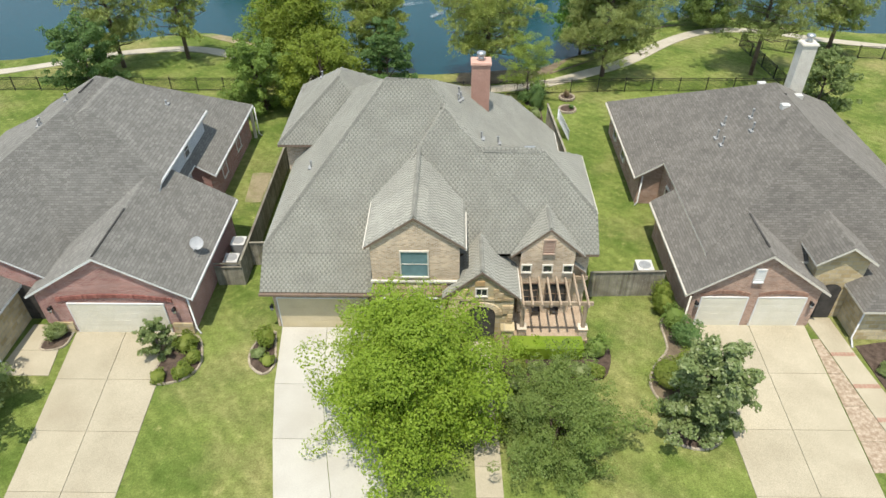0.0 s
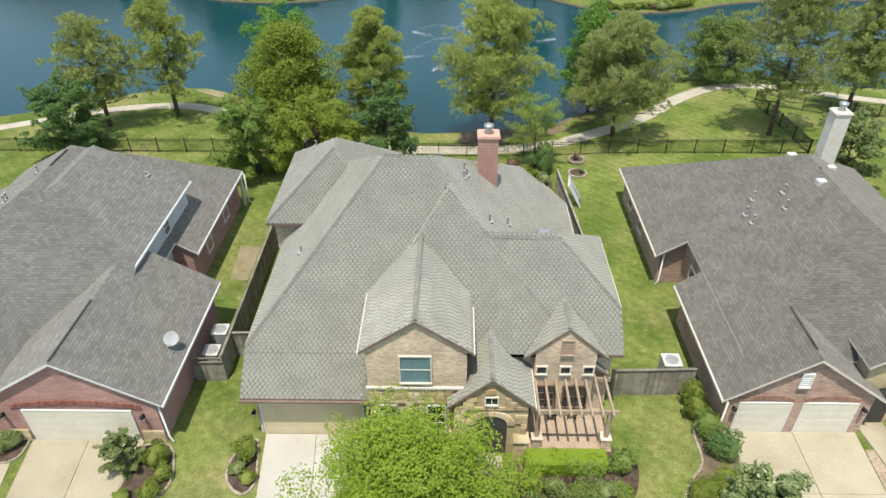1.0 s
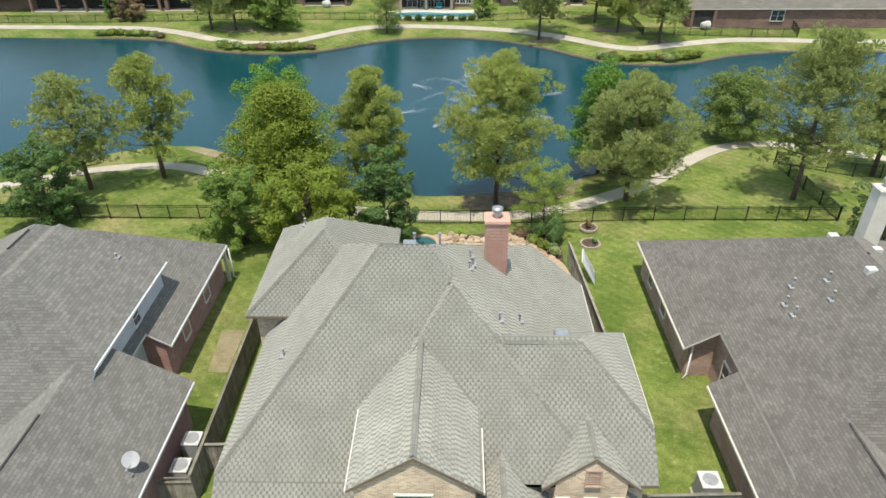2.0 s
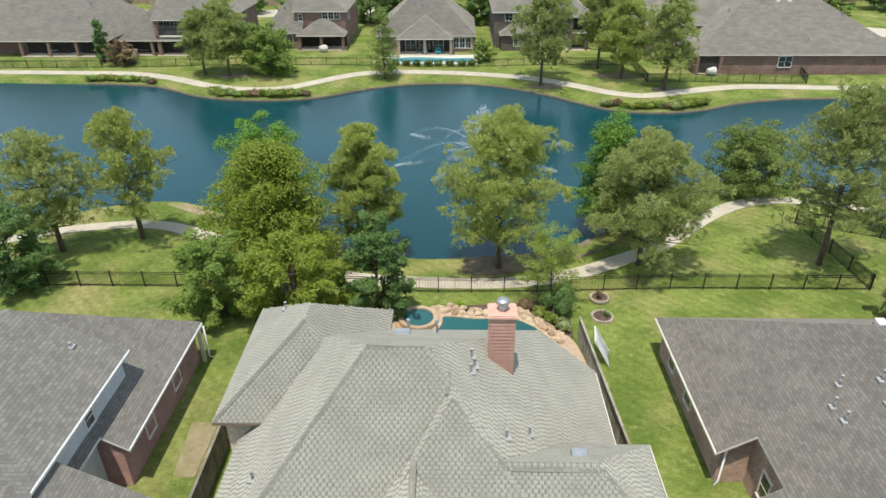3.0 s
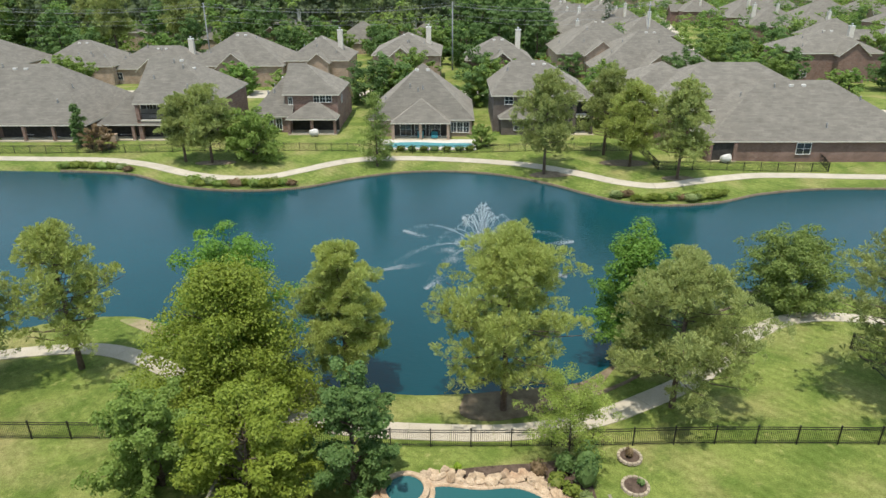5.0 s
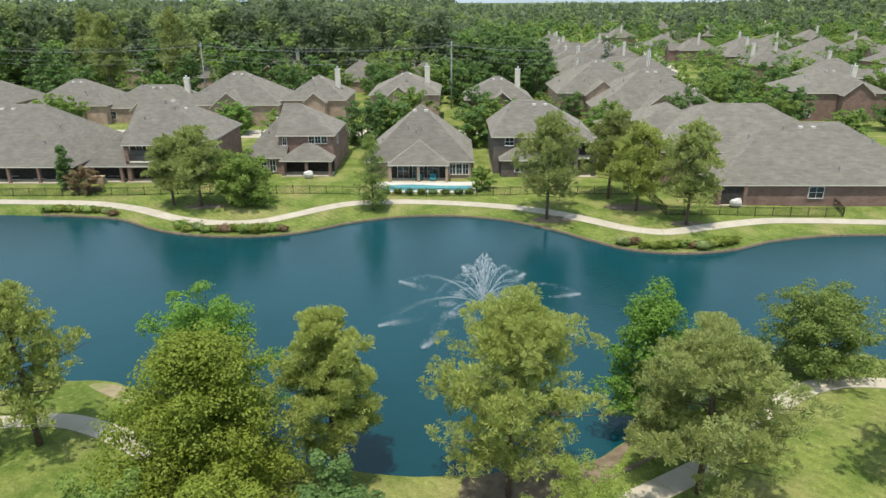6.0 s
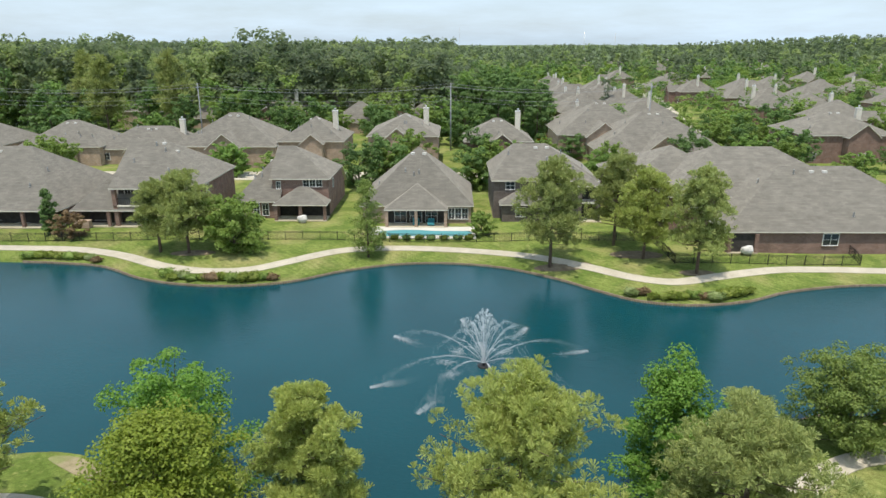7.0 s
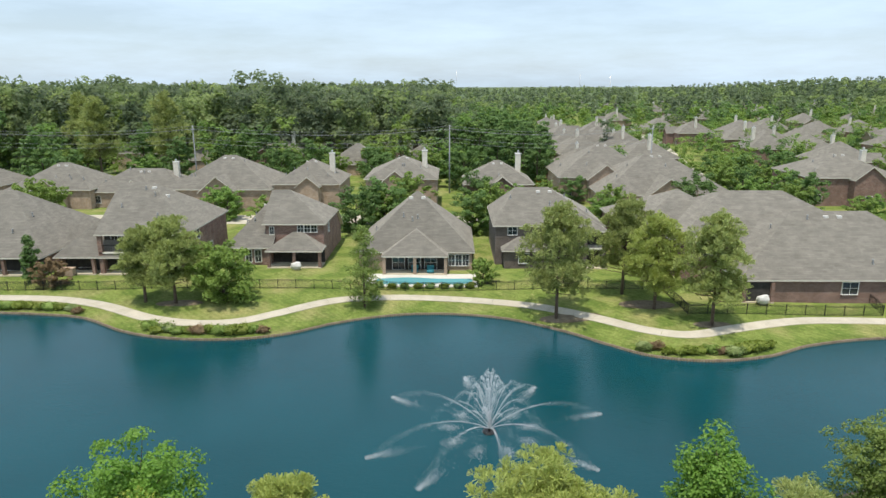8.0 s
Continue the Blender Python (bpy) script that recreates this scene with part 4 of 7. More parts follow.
def chimney(house, x0, x1, y0, y1, z0, z1, mat, cap_mat):
    """A boxed chimney with lap siding, a flat cap and a round metal flue."""
    top = new("chimney")
    top.parent = house
    bm = bmesh.new()
    n = int((z1 - z0) / 0.17)
    loops = []
    for i in range(n):
        for z, o in ((z0 + (z1 - z0) * i / n, 0.022), (z0 + (z1 - z0) * (i + 1) / n, 0.0)):
            loops.append([bm.verts.new(p) for p in ((x0 - o, y0 - o, z), (x1 + o, y0 - o, z), (x1 + o, y1 + o, z), (x0 - o, y1 + o, z))])
    for lo, hi in zip(loops, loops[1:]):
        for k in range(4):
            bm.faces.new((lo[k], lo[(k + 1) % 4], hi[(k + 1) % 4], hi[k]))
    bm.faces.new(loops[0][::-1])
    bm.faces.new(loops[-1])
    part("chimney_shaft", bm, mat, top)
    part("cap", boxes((x0 - 0.08, x1 + 0.08, y0 - 0.08, y1 + 0.08, z1, z1 + 0.09), (x0 - 0.03, x1 + 0.03, y0 - 0.03, y1 + 0.03, z1 + 0.09, z1 + 0.14), bevel=0.01), cap_mat, top)
    cx, cy = (x0 + x1) / 2, (y0 + y1) / 2
    bm = bmesh.new()
    tube(bm, [(cx, cy, z1 + 0.1), (cx, cy, z1 + 0.42)], [0.17, 0.17], 12)
    tube(bm, [(cx, cy, z1 + 0.42), (cx, cy, z1 + 0.47), (cx, cy, z1 + 0.62), (cx, cy, z1 + 0.68)], [0.2, 0.27, 0.27, 0.1], 12)
    part("flue", bm, METAL, top)


def roof_pipe(house, bodies, x, y, h=0.45, r=0.05, mat=None):
    z = max(b.height(x, y)[0] for b in bodies)
    bm = bmesh.new()
    tube(bm, [(x, y, z - 0.1), (x, y, z + h)], [r, r], 8)
    tube(bm, [(x, y, z + h), (x, y, z + h + 0.07)], [r * 1.7, r * 1.5], 8)
    box(bm, x - 0.18, x + 0.18, y - 0.18, y + 0.18, z - 0.06, z + 0.03)
    part("vent_pipe", bm, mat or PIPE_GREY, house)


def roof_box(house, bodies, x, y, w=0.5, mat=None):
    z = max(b.height(x, y)[0] for b in bodies)
    part("roof_vent", boxes((x - w / 2, x + w / 2, y - w * 0.4, y + w * 0.4, z - 0.25, z + 0.16), bevel=0.03), mat or VENT_PALE, house)


def downspout(house, x, y, top, out_x, out_y, mat):
    bm = bmesh.new()
    tube(bm, [(x, y, top), (x, y, 0.25), (x + out_x, y + out_y, 0.05)], [0.05, 0.05, 0.05], 6)
    part("downspout", bm, mat, house)


def ridge_strip(house, bodies, p, q, mat, width=0.16):
    """A raised cap along a ridge or hip."""
    n = max(2, int((Vector(q) - Vector(p)).length / 0.3))
    for i in range(n):
        bm = bmesh.new()
        a, b = Vector(p).lerp(Vector(q), i / n), Vector(p).lerp(Vector(q), (i + 1.15) / n)
        d = (b - a).normalized()
        s = d.cross(Vector((0, 0, 1))).normalized() * width
        dn = Vector((0, 0, -width * 0.62))
        up = Vector((0, 0, 0.05))
        l = [a + s + dn + up, a + up * 1.3, a - s + dn + up, b - s + dn + up * 0.7, b + up, b + s + dn + up * 0.7]
        v = [bm.verts.new(x) for x in l]
        bm.faces.new((v[0], v[1], v[4], v[5]))
        bm.faces.new((v[1], v[2], v[3], v[4]))
        part("ridge_cap", bm, mat, house)


# main house: openings, chimney, vents
opening(main, "window", (-1.53, 24.585, 4.12), 1.3, 1.55, "s", TRIM, PANE, (1, 2), label="two pane window with blue green blinds")
opening(main, "window", (-2.85, 24.575, 0.9), 0.75, 1.7, "s", WHITE, PANE_DARK, (2, 3))
opening(main, "window", (-0.65, 24.575, 0.9), 0.75, 1.7, "s", WHITE, PANE_DARK, (2, 3))
for x in (4.2, 5.3, 6.36):
    opening(main, "window", (x, 26.12, 3.15), 0.42, 0.42, "s", TRIM, PANE_DARK, (1, 1))
opening(main, "gable_vent", (5.28, 26.12, 4.4), 0.5, 0.8, "s", mottled("tan shutter paint", (0.45, 0.33, 0.25), (0.5, 0.38, 0.29)), SIDING_PINK, (1, 8))
opening(main, "window", (1.8, 24.04, 3.35), 0.5, 0.42, "s", TRIM, PANE_DARK, (2, 1))
opening(main, "window", (4.5, 26.12, 0.9), 0.8, 1.4, "s", BROWN_TRIM, PANE_DARK, (2, 3))
opening(main, "window", (5.9, 26.12, 0.9), 1.1, 1.4, "s", BROWN_TRIM, PANE_DARK, (2, 2))
part("string_course", boxes((-3.75, 0.72, 24.47, 24.6, 3.72, 3.86), bevel=0.02), TRIM, main, "cream stone ledge")
part("gutter", boxes((-9.6, -3.6, 24.46, 24.58, 2.72, 2.88), bevel=0.02), BROWN_TRIM, main)
part("gutter", boxes((7.92, 7.99, 28.1, 33.95, 5.33, 5.5), bevel=0.02), TRIM, main, "cream gutter")
part("gutter", boxes((7.4, 7.47, 33.95, 41.6, 2.72, 2.88), bevel=0.02), TRIM, main, "cream gutter")
part("gutter", boxes((-4.02, -3.95, 24.55, 28.8, 5.73, 5.9), bevel=0.02), TRIM, main, "cream gutter")
part("gutter", boxes((0.98, 1.05, 24.55, 27.6, 5.73, 5.9), bevel=0.02), TRIM, main, "cream gutter")
part("gutter", boxes((3.75, 3.82, 24.0, 27.6, 2.98, 3.14), bevel=0.02), TRIM, main, "cream gutter")
# arched stone entry: the arch of wedge stones round a flat doorway painted dark as shade
arch = new("entry_arch")
arch.parent = main
for i in range(11):
    a0, a1 = math.pi * i / 11, math.pi * (i + 1) / 11 - 0.03
    ring = [(1.8 + r * math.cos(a), 2.0 + 0.8 * r * math.sin(a)) for a, r in ((a0, 0.75), (a1, 0.75), (a1, 1.1), (a0, 1.1))]
    bm = bmesh.new()
    front, back = [[bm.verts.new((x, y, z)) for x, z in ring] for y in (23.98, 24.1)]
    bm.faces.new(front)
    for k in range(4):
        bm.faces.new((front[k], back[k], back[(k + 1) % 4], front[(k + 1) % 4]))
    part("stone", bm, STONE, arch)
bm = boxes((1.05, 2.55, 24.02, 24.06, 0, 2.0))
prism_pts = [(1.8 + 0.75 * math.cos(math.pi * k / 12), 2.0 + 0.6 * math.sin(math.pi * k / 12)) for k in range(13)]
fv = [bm.verts.new((x, 24.02, z)) for x, z in prism_pts]
bm.faces.new(fv)
part("doorway", bm, SHADE_DARK, main, "flat dark arch painted as doorway shade")
for x in (0.35, 3.2):
    part("pier", boxes((x - 0.3, x + 0.3, 23.6, 24.15, 0, 1.25), (x - 0.36, x + 0.36, 23.54, 24.2, 1.25, 1.36), bevel=0.02), STONE_WALL, main, "low stone pier with cream cap")
# stone veneer pieces over the lower front wall
rng2 = random.Random(8)


def veneer(house, y, zones, cut):
    shapes = {}
    for x0, x1, z0, z1 in zones:
        z = z0
        while z < z1 - 0.12:
            h = rng2.choice((0.2, 0.26, 0.32))
            x = x0
            while x < x1 - 0.1:
                w = min(rng2.choice((0.28, 0.38, 0.5, 0.62)), x1 - x)
                if not cut(x + w / 2, z + h / 2, w / 2):
                    key = (round(w, 2), h)
                    if key not in shapes:
                        me = bpy.data.meshes.new("stone")
                        sb = boxes((-w / 2 + 0.012, w / 2 - 0.012, -0.05, 0.03, -h / 2 + 0.012, h / 2 - 0.012), bevel=0.016)
                        sb.to_mesh(me)
                        sb.free()
                        me.materials.append(STONE)
                        shapes[key] = me
                    s = new("stone", shapes[key])
                    s.parent = house
                    s.location = (x + w / 2, y - rng2.uniform(0, 0.02), z + h / 2)
                x += w
            z += h


veneer(main, 24.57, [(-3.65, 0.1, 0.0, 3.68)], lambda x, z, r: any(abs(x - c) < 0.5 + r and 0.75 < z < 2.75 for c in (-2.85, -0.65)))
veneer(main, 24.04, [(0.15, 3.45, 0.0, 4.6)], lambda x, z, r: abs(x - 1.8) < 1.1 + r * 0.6 and z < 2.9 or abs(x - 1.8) < 0.4 + r * 0.7 and 3.2 < z < 3.95 or z > 4.62 - 0.9 * abs(x - 1.8) - r * 0.7)
chimney(main, 1.4, 2.45, 36.3, 37.2, 6.2, 10.1, SIDING_PINK, mottled("salmon cap paint", (0.58, 0.36, 0.28), (0.64, 0.41, 0.33)))
for x, y in ((0.65, 35.6), (0.75, 35.1), (0.6, 34.6), (2.9, 33.2), (1.9, 32.2), (-7.6, 31.3), (-8.4, 41.0)):
    roof_pipe(main, main_bodies, x, y, 0.35, 0.045)
for x, y in ((-2.3, 40.2), (-0.9, 40.0)):
    roof_pipe(main, main_bodies, x, y, 0.7, 0.06, METAL)
roof_box(main, main_bodies, 4.6, 31.9, 0.6, METAL)
roof_box(main, main_bodies, -2.5, 39.2, 0.7, METAL)
def roof_line(house, bodies, *ends):
    """Ridge caps that follow the roof's surface between two plan points."""
    p, q = [(x, y, max(b.height(x, y)[0] for b in bodies) + 0.02) for x, y in ends]
    ridge_strip(house, bodies, p, q, SHINGLE_MAIN, 0.12)


for ends in (((-3.35, 34.3), (-1.0, 34.3)), ((-9.5, 26.53), (-3.4, 34.3)), ((-1.485, 24.55), (-1.485, 30.9)), ((2.0, 30.57), (5.2, 30.57)), ((5.2, 30.6), (7.85, 28.0)), ((-0.28, 32.7), (1.75, 30.6)), ((-0.28, 32.75), (-0.28, 33.6)), ((-10.3, 34.8), (-6.83, 38.3)), ((1.8, 23.98), (1.8, 26.6)), ((5.275, 26.12), (5.275, 27.9))):
    roof_line(main, main_bodies, *ends)

# pergola over the side patio
pergola = thing("pergola", "tan stained timber pergola over a salmon paved patio", "pergola", (0, 0, 0))
for x in (4.0, 7.2):
    part("post", boxes((x - 0.1, x + 0.1, 24.3, 24.5, 0.1, 2.45), bevel=0.01), PERGOLA_WOOD, pergola)
    part("post_base", boxes((x - 0.22, x + 0.22, 24.18, 24.62, 0.0, 0.75), (x - 0.26, x + 0.26, 24.14, 24.66, 0.75, 0.83), bevel=0.015), TAN_BRICK, pergola)
for y in (24.35, 26.35):
    part("beam", boxes((3.75, 7.55, y - 0.05, y + 0.05, 2.4, 2.64), bevel=0.01), PERGOLA_WOOD, pergola)
for i in range(8):
    x = 3.95 + i * 0.47
    part("rafter", boxes((x - 0.045, x + 0.045, 23.95, 26.65, 2.6, 2.8), bevel=0.01), PERGOLA_WOOD, pergola)
patio = part("patio_floor", boxes((3.6, 7.5, 24.1, 26.8, -0.1, 0.12), bevel=0.015), POOL_DECK, None)
tagged(patio, "salmon stamped concrete patio floor under the pergola", "patio", kind="structure")
for x, y in ((4.9, 26.0), (5.9, 26.1)):
    ch = thing("patio_chair", "small dark metal patio chair under the pergola", "chair", (x, y, 0.12), "patio chairs")
    part("seat", boxes((-0.23, 0.23, -0.22, 0.22, 0.4, 0.45), bevel=0.01), IRON, ch)
    part("backrest", boxes((-0.23, 0.23, 0.18, 0.22, 0.45, 0.9), bevel=0.01), IRON, ch)
    for lx in (-0.2, 0.2):
        for ly in (-0.19, 0.19):
            part("leg", boxes((lx - 0.015, lx + 0.015, ly - 0.015, ly + 0.015, 0, 0.4)), IRON, ch)

# ---- left neighbour ----
left = thing("house", "red brick house with grey brown shingle roof and white trim", "house")
left_bodies = [
    Roof(-21.75, -13.1, 24.35, 33.4, 2.68, f=None, b=None, l=0.60, r=0.60, inset=0.42, front=0.17),
    Roof(-31, -16.4, 27.6, 46.2, 2.68, f=0.66, b=0.84, l=0.64, r=0.64, er=3.41, eb=2.676, inset=0.47),
    Roof(-17.5, -15.25, 36.1, 46.2, 2.68, f=None, b=0.84, l=None, r=0.64, inset=0.42, front=0.2),
    Roof(-31, -16.5, 28.6, 40.4, 2.6, f=0.6, b=None, l=0.45, r=0.45, er=5.2, el=3.5, ef=3.3, inset=0.35, walls=SIDING_WHITE),
    Roof(-29.6, -20.9, 25.35, 33.0, 3.1, f=None, b=None, l=0.64, r=0.64, inset=0.42, front=0.17),
    Roof(-33.0, -22.55, 18.0, 27.0, 2.55, f=0.64, b=None, l=0.64, r=0.64, inset=0.42, walls=STONE_WALL),
]
roofs(left, left_bodies, SHINGLE_LEFT, WHITE, RED_BRICK)
garage_door(left, -19.75, -14.75, 24.48, 2.1, GARAGE_WHITE)
SOLDIER_RED = mottled("red soldier bricks", (0.27, 0.10, 0.082), (0.38, 0.165, 0.13), 6, 30, 0.9, per_object=0.2)
arch = new("soldier_arch")
arch.parent = left
for i in range(46):
    t = (i + 0.5) / 46
    x = -20.3 + 6.1 * t
    z = 2.38 + 0.30 * (1 - (2 * t - 1) ** 2)
    part("brick", boxes((x - 0.055, x + 0.055, 24.455, 24.53, z - 0.12, z + 0.12)), SOLDIER_RED, arch)
for x0, x1 in ((-20.9, -19.95), (-14.55, -13.5)):
    part("stone_base", boxes((x0, x1, 24.42, 24.53, 0, 0.75), bevel=0.01), STONE_WALL, left, "pale stone base course")
# flat arch on the brick wall, its dark colour painting the entry's shade
bm = boxes((-23.5, -21.9, 25.47, 25.52, 0, 2.0))
fv = [bm.verts.new((-22.7 + 0.8 * math.cos(math.pi * k / 12), 25.47, 2.0 + 0.55 * math.sin(math.pi * k / 12))) for k in range(13)]
bm.faces.new(fv)
part("doorway", bm, SHADE_DARK, left, "flat dark arch painted as entry shade")
opening(left, "window", (-16.83, 36.4, 3.9), 0.7, 0.85, "e", WHITE, PANE_DARK, (1, 2))
opening(left, "window", (-15.7, 42.6, 0.9), 0.9, 1.4, "e", WHITE, PANE_DARK, (1, 2))
opening(left, "window", (-15.7, 39.0, 0.9), 0.9, 1.4, "e", WHITE, PANE_DARK, (1, 2))
part("gutter", boxes((-13.1, -13.03, 24.35, 33.4, 2.46, 2.62), bevel=0.02), WHITE, left)
part("gutter", boxes((-15.25, -15.18, 36.1, 46.2, 2.46, 2.62), bevel=0.02), WHITE, left)
part("gutter", boxes((-16.5, -16.43, 31.5, 40.4, 4.98, 5.14), bevel=0.02), WHITE, left)
downspout(left, -13.42, 24.6, 2.5, 0.25, -0.2, WHITE)
downspout(left, -15.1, 46.0, 2.5, 0.2, 0.1, WHITE)
downspout(left, -22.7, 22.0, 2.4, 0.25, -0.2, WHITE)
part("porch_post", boxes((-15.45, -15.25, 45.7, 45.9, 0, 2.5), bevel=0.01), TRIM, left)
for x, y in ((-24.6, 38.5), (-25.2, 36.0), (-25.0, 35.5)):
    roof_pipe(left, left_bodies, x, y, 0.4, 0.05)
roof_pipe(left, left_bodies, -18.6, 39.3, 0.2, 0.05)
def ridge_vent(house, bodies, x, y0, y1):
    """A dark raised vent along a ridge."""
    bm = bmesh.new()
    tube(bm, [(x, y, max(b.height(x, y)[0] for b in bodies) + 0.02) for y in (y0, y1)], [0.055, 0.055], 6)
    part("ridge_vent", bm, VENT_DARK, house)


ridge_vent(left, left_bodies, -17.42, 24.5, 28.6)
ridge_vent(left, left_bodies, -23.1, 37.6, 39.6)
dish = thing("satellite_dish", "white round satellite dish bracketed on a shingle roof", "satellite dish", (-13.7, 27.75, 3.05))
bm = bmesh.new()
rings = []
for i, r in enumerate((0.0, 0.15, 0.28, 0.38)):
    rings.append([bm.verts.new((r * math.cos(k * math.tau / 18), -0.05 - 0.5 * r * r + 0.1, r * math.sin(k * math.tau / 18))) for k in range(18 if r else 1)])
for k in range(18):
    bm.faces.new((rings[0][0], rings[1][k], rings[1][(k + 1) % 18]))
    for a, b in ((1, 2), (2, 3)):
        bm.faces.new((rings[a][k], rings[b][k], rings[b][(k + 1) % 18], rings[a][(k + 1) % 18]))
bmesh.ops.solidify(bm, geom=bm.faces[:], thickness=0.02)
bm.transform(pose(0.1, -0.05, 0.6, -38, 0, 25) @ Matrix.Scale(0.95, 4))
part("reflector", bm, PLASTIC_WHITE, dish)
bm = bmesh.new()
tube(bm, [(0, 0.05, -0.3), (0, 0.05, 0.35), (0.08, 0.05, 0.5)], [0.03, 0.03, 0.03], 8)
part("mast", bm, METAL, dish)
bm = bmesh.new()
tube(bm, [(0.1, -0.05, 0.35), (0.1, -0.5, 0.5)], [0.015, 0.015], 6)
ball(bm, (0.1, -0.52, 0.52), 0.05, 0.07, 0.05, 0)
part("feed_arm", bm, METAL, dish)

# ---- right neighbour ----
right = thing("house", "brown brick house with dark brown shingle roof and cream trim", "house")
right_bodies = [
    Roof(12.55, 19.95, 25.22, 33.7, 2.42, f=None, b=None, l=0.70, r=0.70, inset=0.42, front=0.2),
    Roof(12.2, 29.1, 36.5, 47.3, 2.42, f=None, b=0.66, l=0.63, r=0.63, inset=0.42),
    Roof(13.85, 27.9, 27.0, 46.5, 3.18, f=0.8, b=0.66, l=0.63, r=0.63, el=3.465, ef=3.2, eb=2.9, inset=0.2),
    Roof(18.95, 22.1, 25.85, 31.5, 3.95, f=None, b=None, l=0.68, r=0.68, inset=0.3, walls=STONE_WALL),
    Roof(21.05, 32.0, 24.0, 32.0, 2.42, f=0.66, b=None, l=0.66, r=0.66, inset=0.42, walls=STONE_WALL),
]
roofs(right, right_bodies, SHINGLE_RIGHT, TRIM, BROWN_BRICK)
garage_door(right, 13.45, 15.8, 25.39, 2.05, GARAGE_WHITE)
garage_door(right, 16.4, 18.85, 25.39, 2.05, GARAGE_WHITE)
SOLDIER_BROWN = mottled("brown soldier bricks", (0.30, 0.17, 0.12), (0.42, 0.265, 0.19), 6, 30, 0.9, per_object=0.2)
for c in (14.62, 17.62):
    arch = new("soldier_arch")
    arch.parent = right
    for i in range(20):
        t = (i + 0.5) / 20
        x, z = c - 1.3 + 2.6 * t, 2.22 + 0.22 * (1 - (2 * t - 1) ** 2)
        part("brick", boxes((x - 0.052, x + 0.052, 25.375, 25.44, z - 0.12, z + 0.12)), SOLDIER_BROWN, arch)
opening(right, "gable_vent", (16.0, 25.4, 3.2), 0.4, 0.75, "s", WHITE, WHITE, (1, 6), label="white louvred gable vent")
# entry without depth: a flat arch coloured dark for the shade inside
bm = boxes((19.75, 20.95, 26.05, 26.12, 0, 2.0))
fv = [bm.verts.new((20.35 + 0.6 * math.cos(math.pi * k / 12), 26.05, 2.0 + 0.45 * math.sin(math.pi * k / 12))) for k in range(13)]
bm.faces.new(fv)
part("doorway", bm, SHADE_DARK, right, "flat dark arch painted as entry shade")
for y in (44.5, 41.5):
    opening(right, "window", (12.6, y, 0.8), 0.9, 1.5, "w", TRIM, PANE_DARK, (1, 2))
opening(right, "window", (14.02, 35.1, 0.9), 0.8, 1.4, "w", TRIM, PANE_DARK, (1, 2))
part("gutter", boxes((12.48, 12.55, 25.22, 33.7, 2.2, 2.36), bevel=0.02), TRIM, right)
part("gutter", boxes((12.13, 12.2, 36.5, 47.3, 2.2, 2.36), bevel=0.02), TRIM, right)
downspout(right, 12.75, 36.75, 2.3, -0.2, -0.1, WHITE)
downspout(right, 12.75, 25.2, 2.3, -0.2, -0.1, TRIM)
downspout(right, 21.35, 24.3, 2.4, -0.1, -0.5, WHITE)
chimney(right, 22.7, 23.6, 41.2, 42.0, 5.0, 9.3, TRIM, TRIM)
for x, y in ((16.75, 36.5), (16.8, 35.6), (17.4, 37.5), (18.35, 35.6), (18.7, 36.9)):
    roof_pipe(right, right_bodies, x, y, 0.5, 0.05)
for x, y in ((20.2, 40.0), (20.25, 36.4), (22.8, 40.0), (22.4, 43.0)):
    roof_box(right, right_bodies, x, y, 0.5)
ridge_vent(right, right_bodies, 20.65, 37.5, 41.2)
ridge_vent(right, right_bodies, 16.25, 25.9, 28.8)

def lantern(house, x, y, z):
    """A black wall lantern with a glass body."""
    bm = boxes((x - 0.05, x + 0.05, y - 0.02, y + 0.02, z - 0.12, z + 0.12))
    tube(bm, [(x, y, z + 0.1), (x, y - 0.14, z + 0.16), (x, y - 0.16, z + 0.1)], [0.014] * 3, 6)
    tube(bm, [(x, y - 0.16, z + 0.02), (x, y - 0.16, z + 0.1), (x, y - 0.16, z + 0.16)], [0.12, 0.11, 0.02], 8)
    tube(bm, [(x, y - 0.16, z - 0.2), (x, y - 0.16, z - 0.15)], [0.05, 0.08], 8)
    lamp = part("wall_lantern", bm, IRON, house)
    bm = bmesh.new()
    tube(bm, [(x, y - 0.16, z - 0.15), (x, y - 0.16, z + 0.02)], [0.075, 0.1], 8)
    part("lantern_glass", bm, VENT_PALE, lamp)


for x, z in ((-20.75, 1.8), (-14.2, 1.8)):
    lantern(left, x, 24.5, z)
for x in (-9.2, -3.8):
    lantern(main, x, 25.01, 1.6)
for x in (13.2, 19.2):
    lantern(right, x, 25.4, 1.7)

# ---- drives, walks and beds ----


def slabs(name, label, category, left_edge, right_edge, cuts, cols, mat, z=0.05):
    """A paved strip cut into slabs; left_edge and right_edge give x for y."""
    top = thing(name, label, category, kind="structure")
    for a, b in zip(cuts, cuts[1:]):
        for c in range(cols):
            def corner(u, y):
                return left_edge(y) + (right_edge(y) - left_edge(y)) * u
            g = 0.014
            u0, u1 = c / cols, (c + 1) / cols
            pts = [(corner(u0, a) + g, a + g), (corner(u1, a) - g, a + g), (corner(u1, b) - g, b - g), (corner(u0, b) + g, b - g)]
            bm = bmesh.new()
            prism(bm, pts, lambda x, y: lz(x, y) - 0.12, lambda x, y: lz(x, y) + z)
            part("slab", bm, mat, top)
    return top


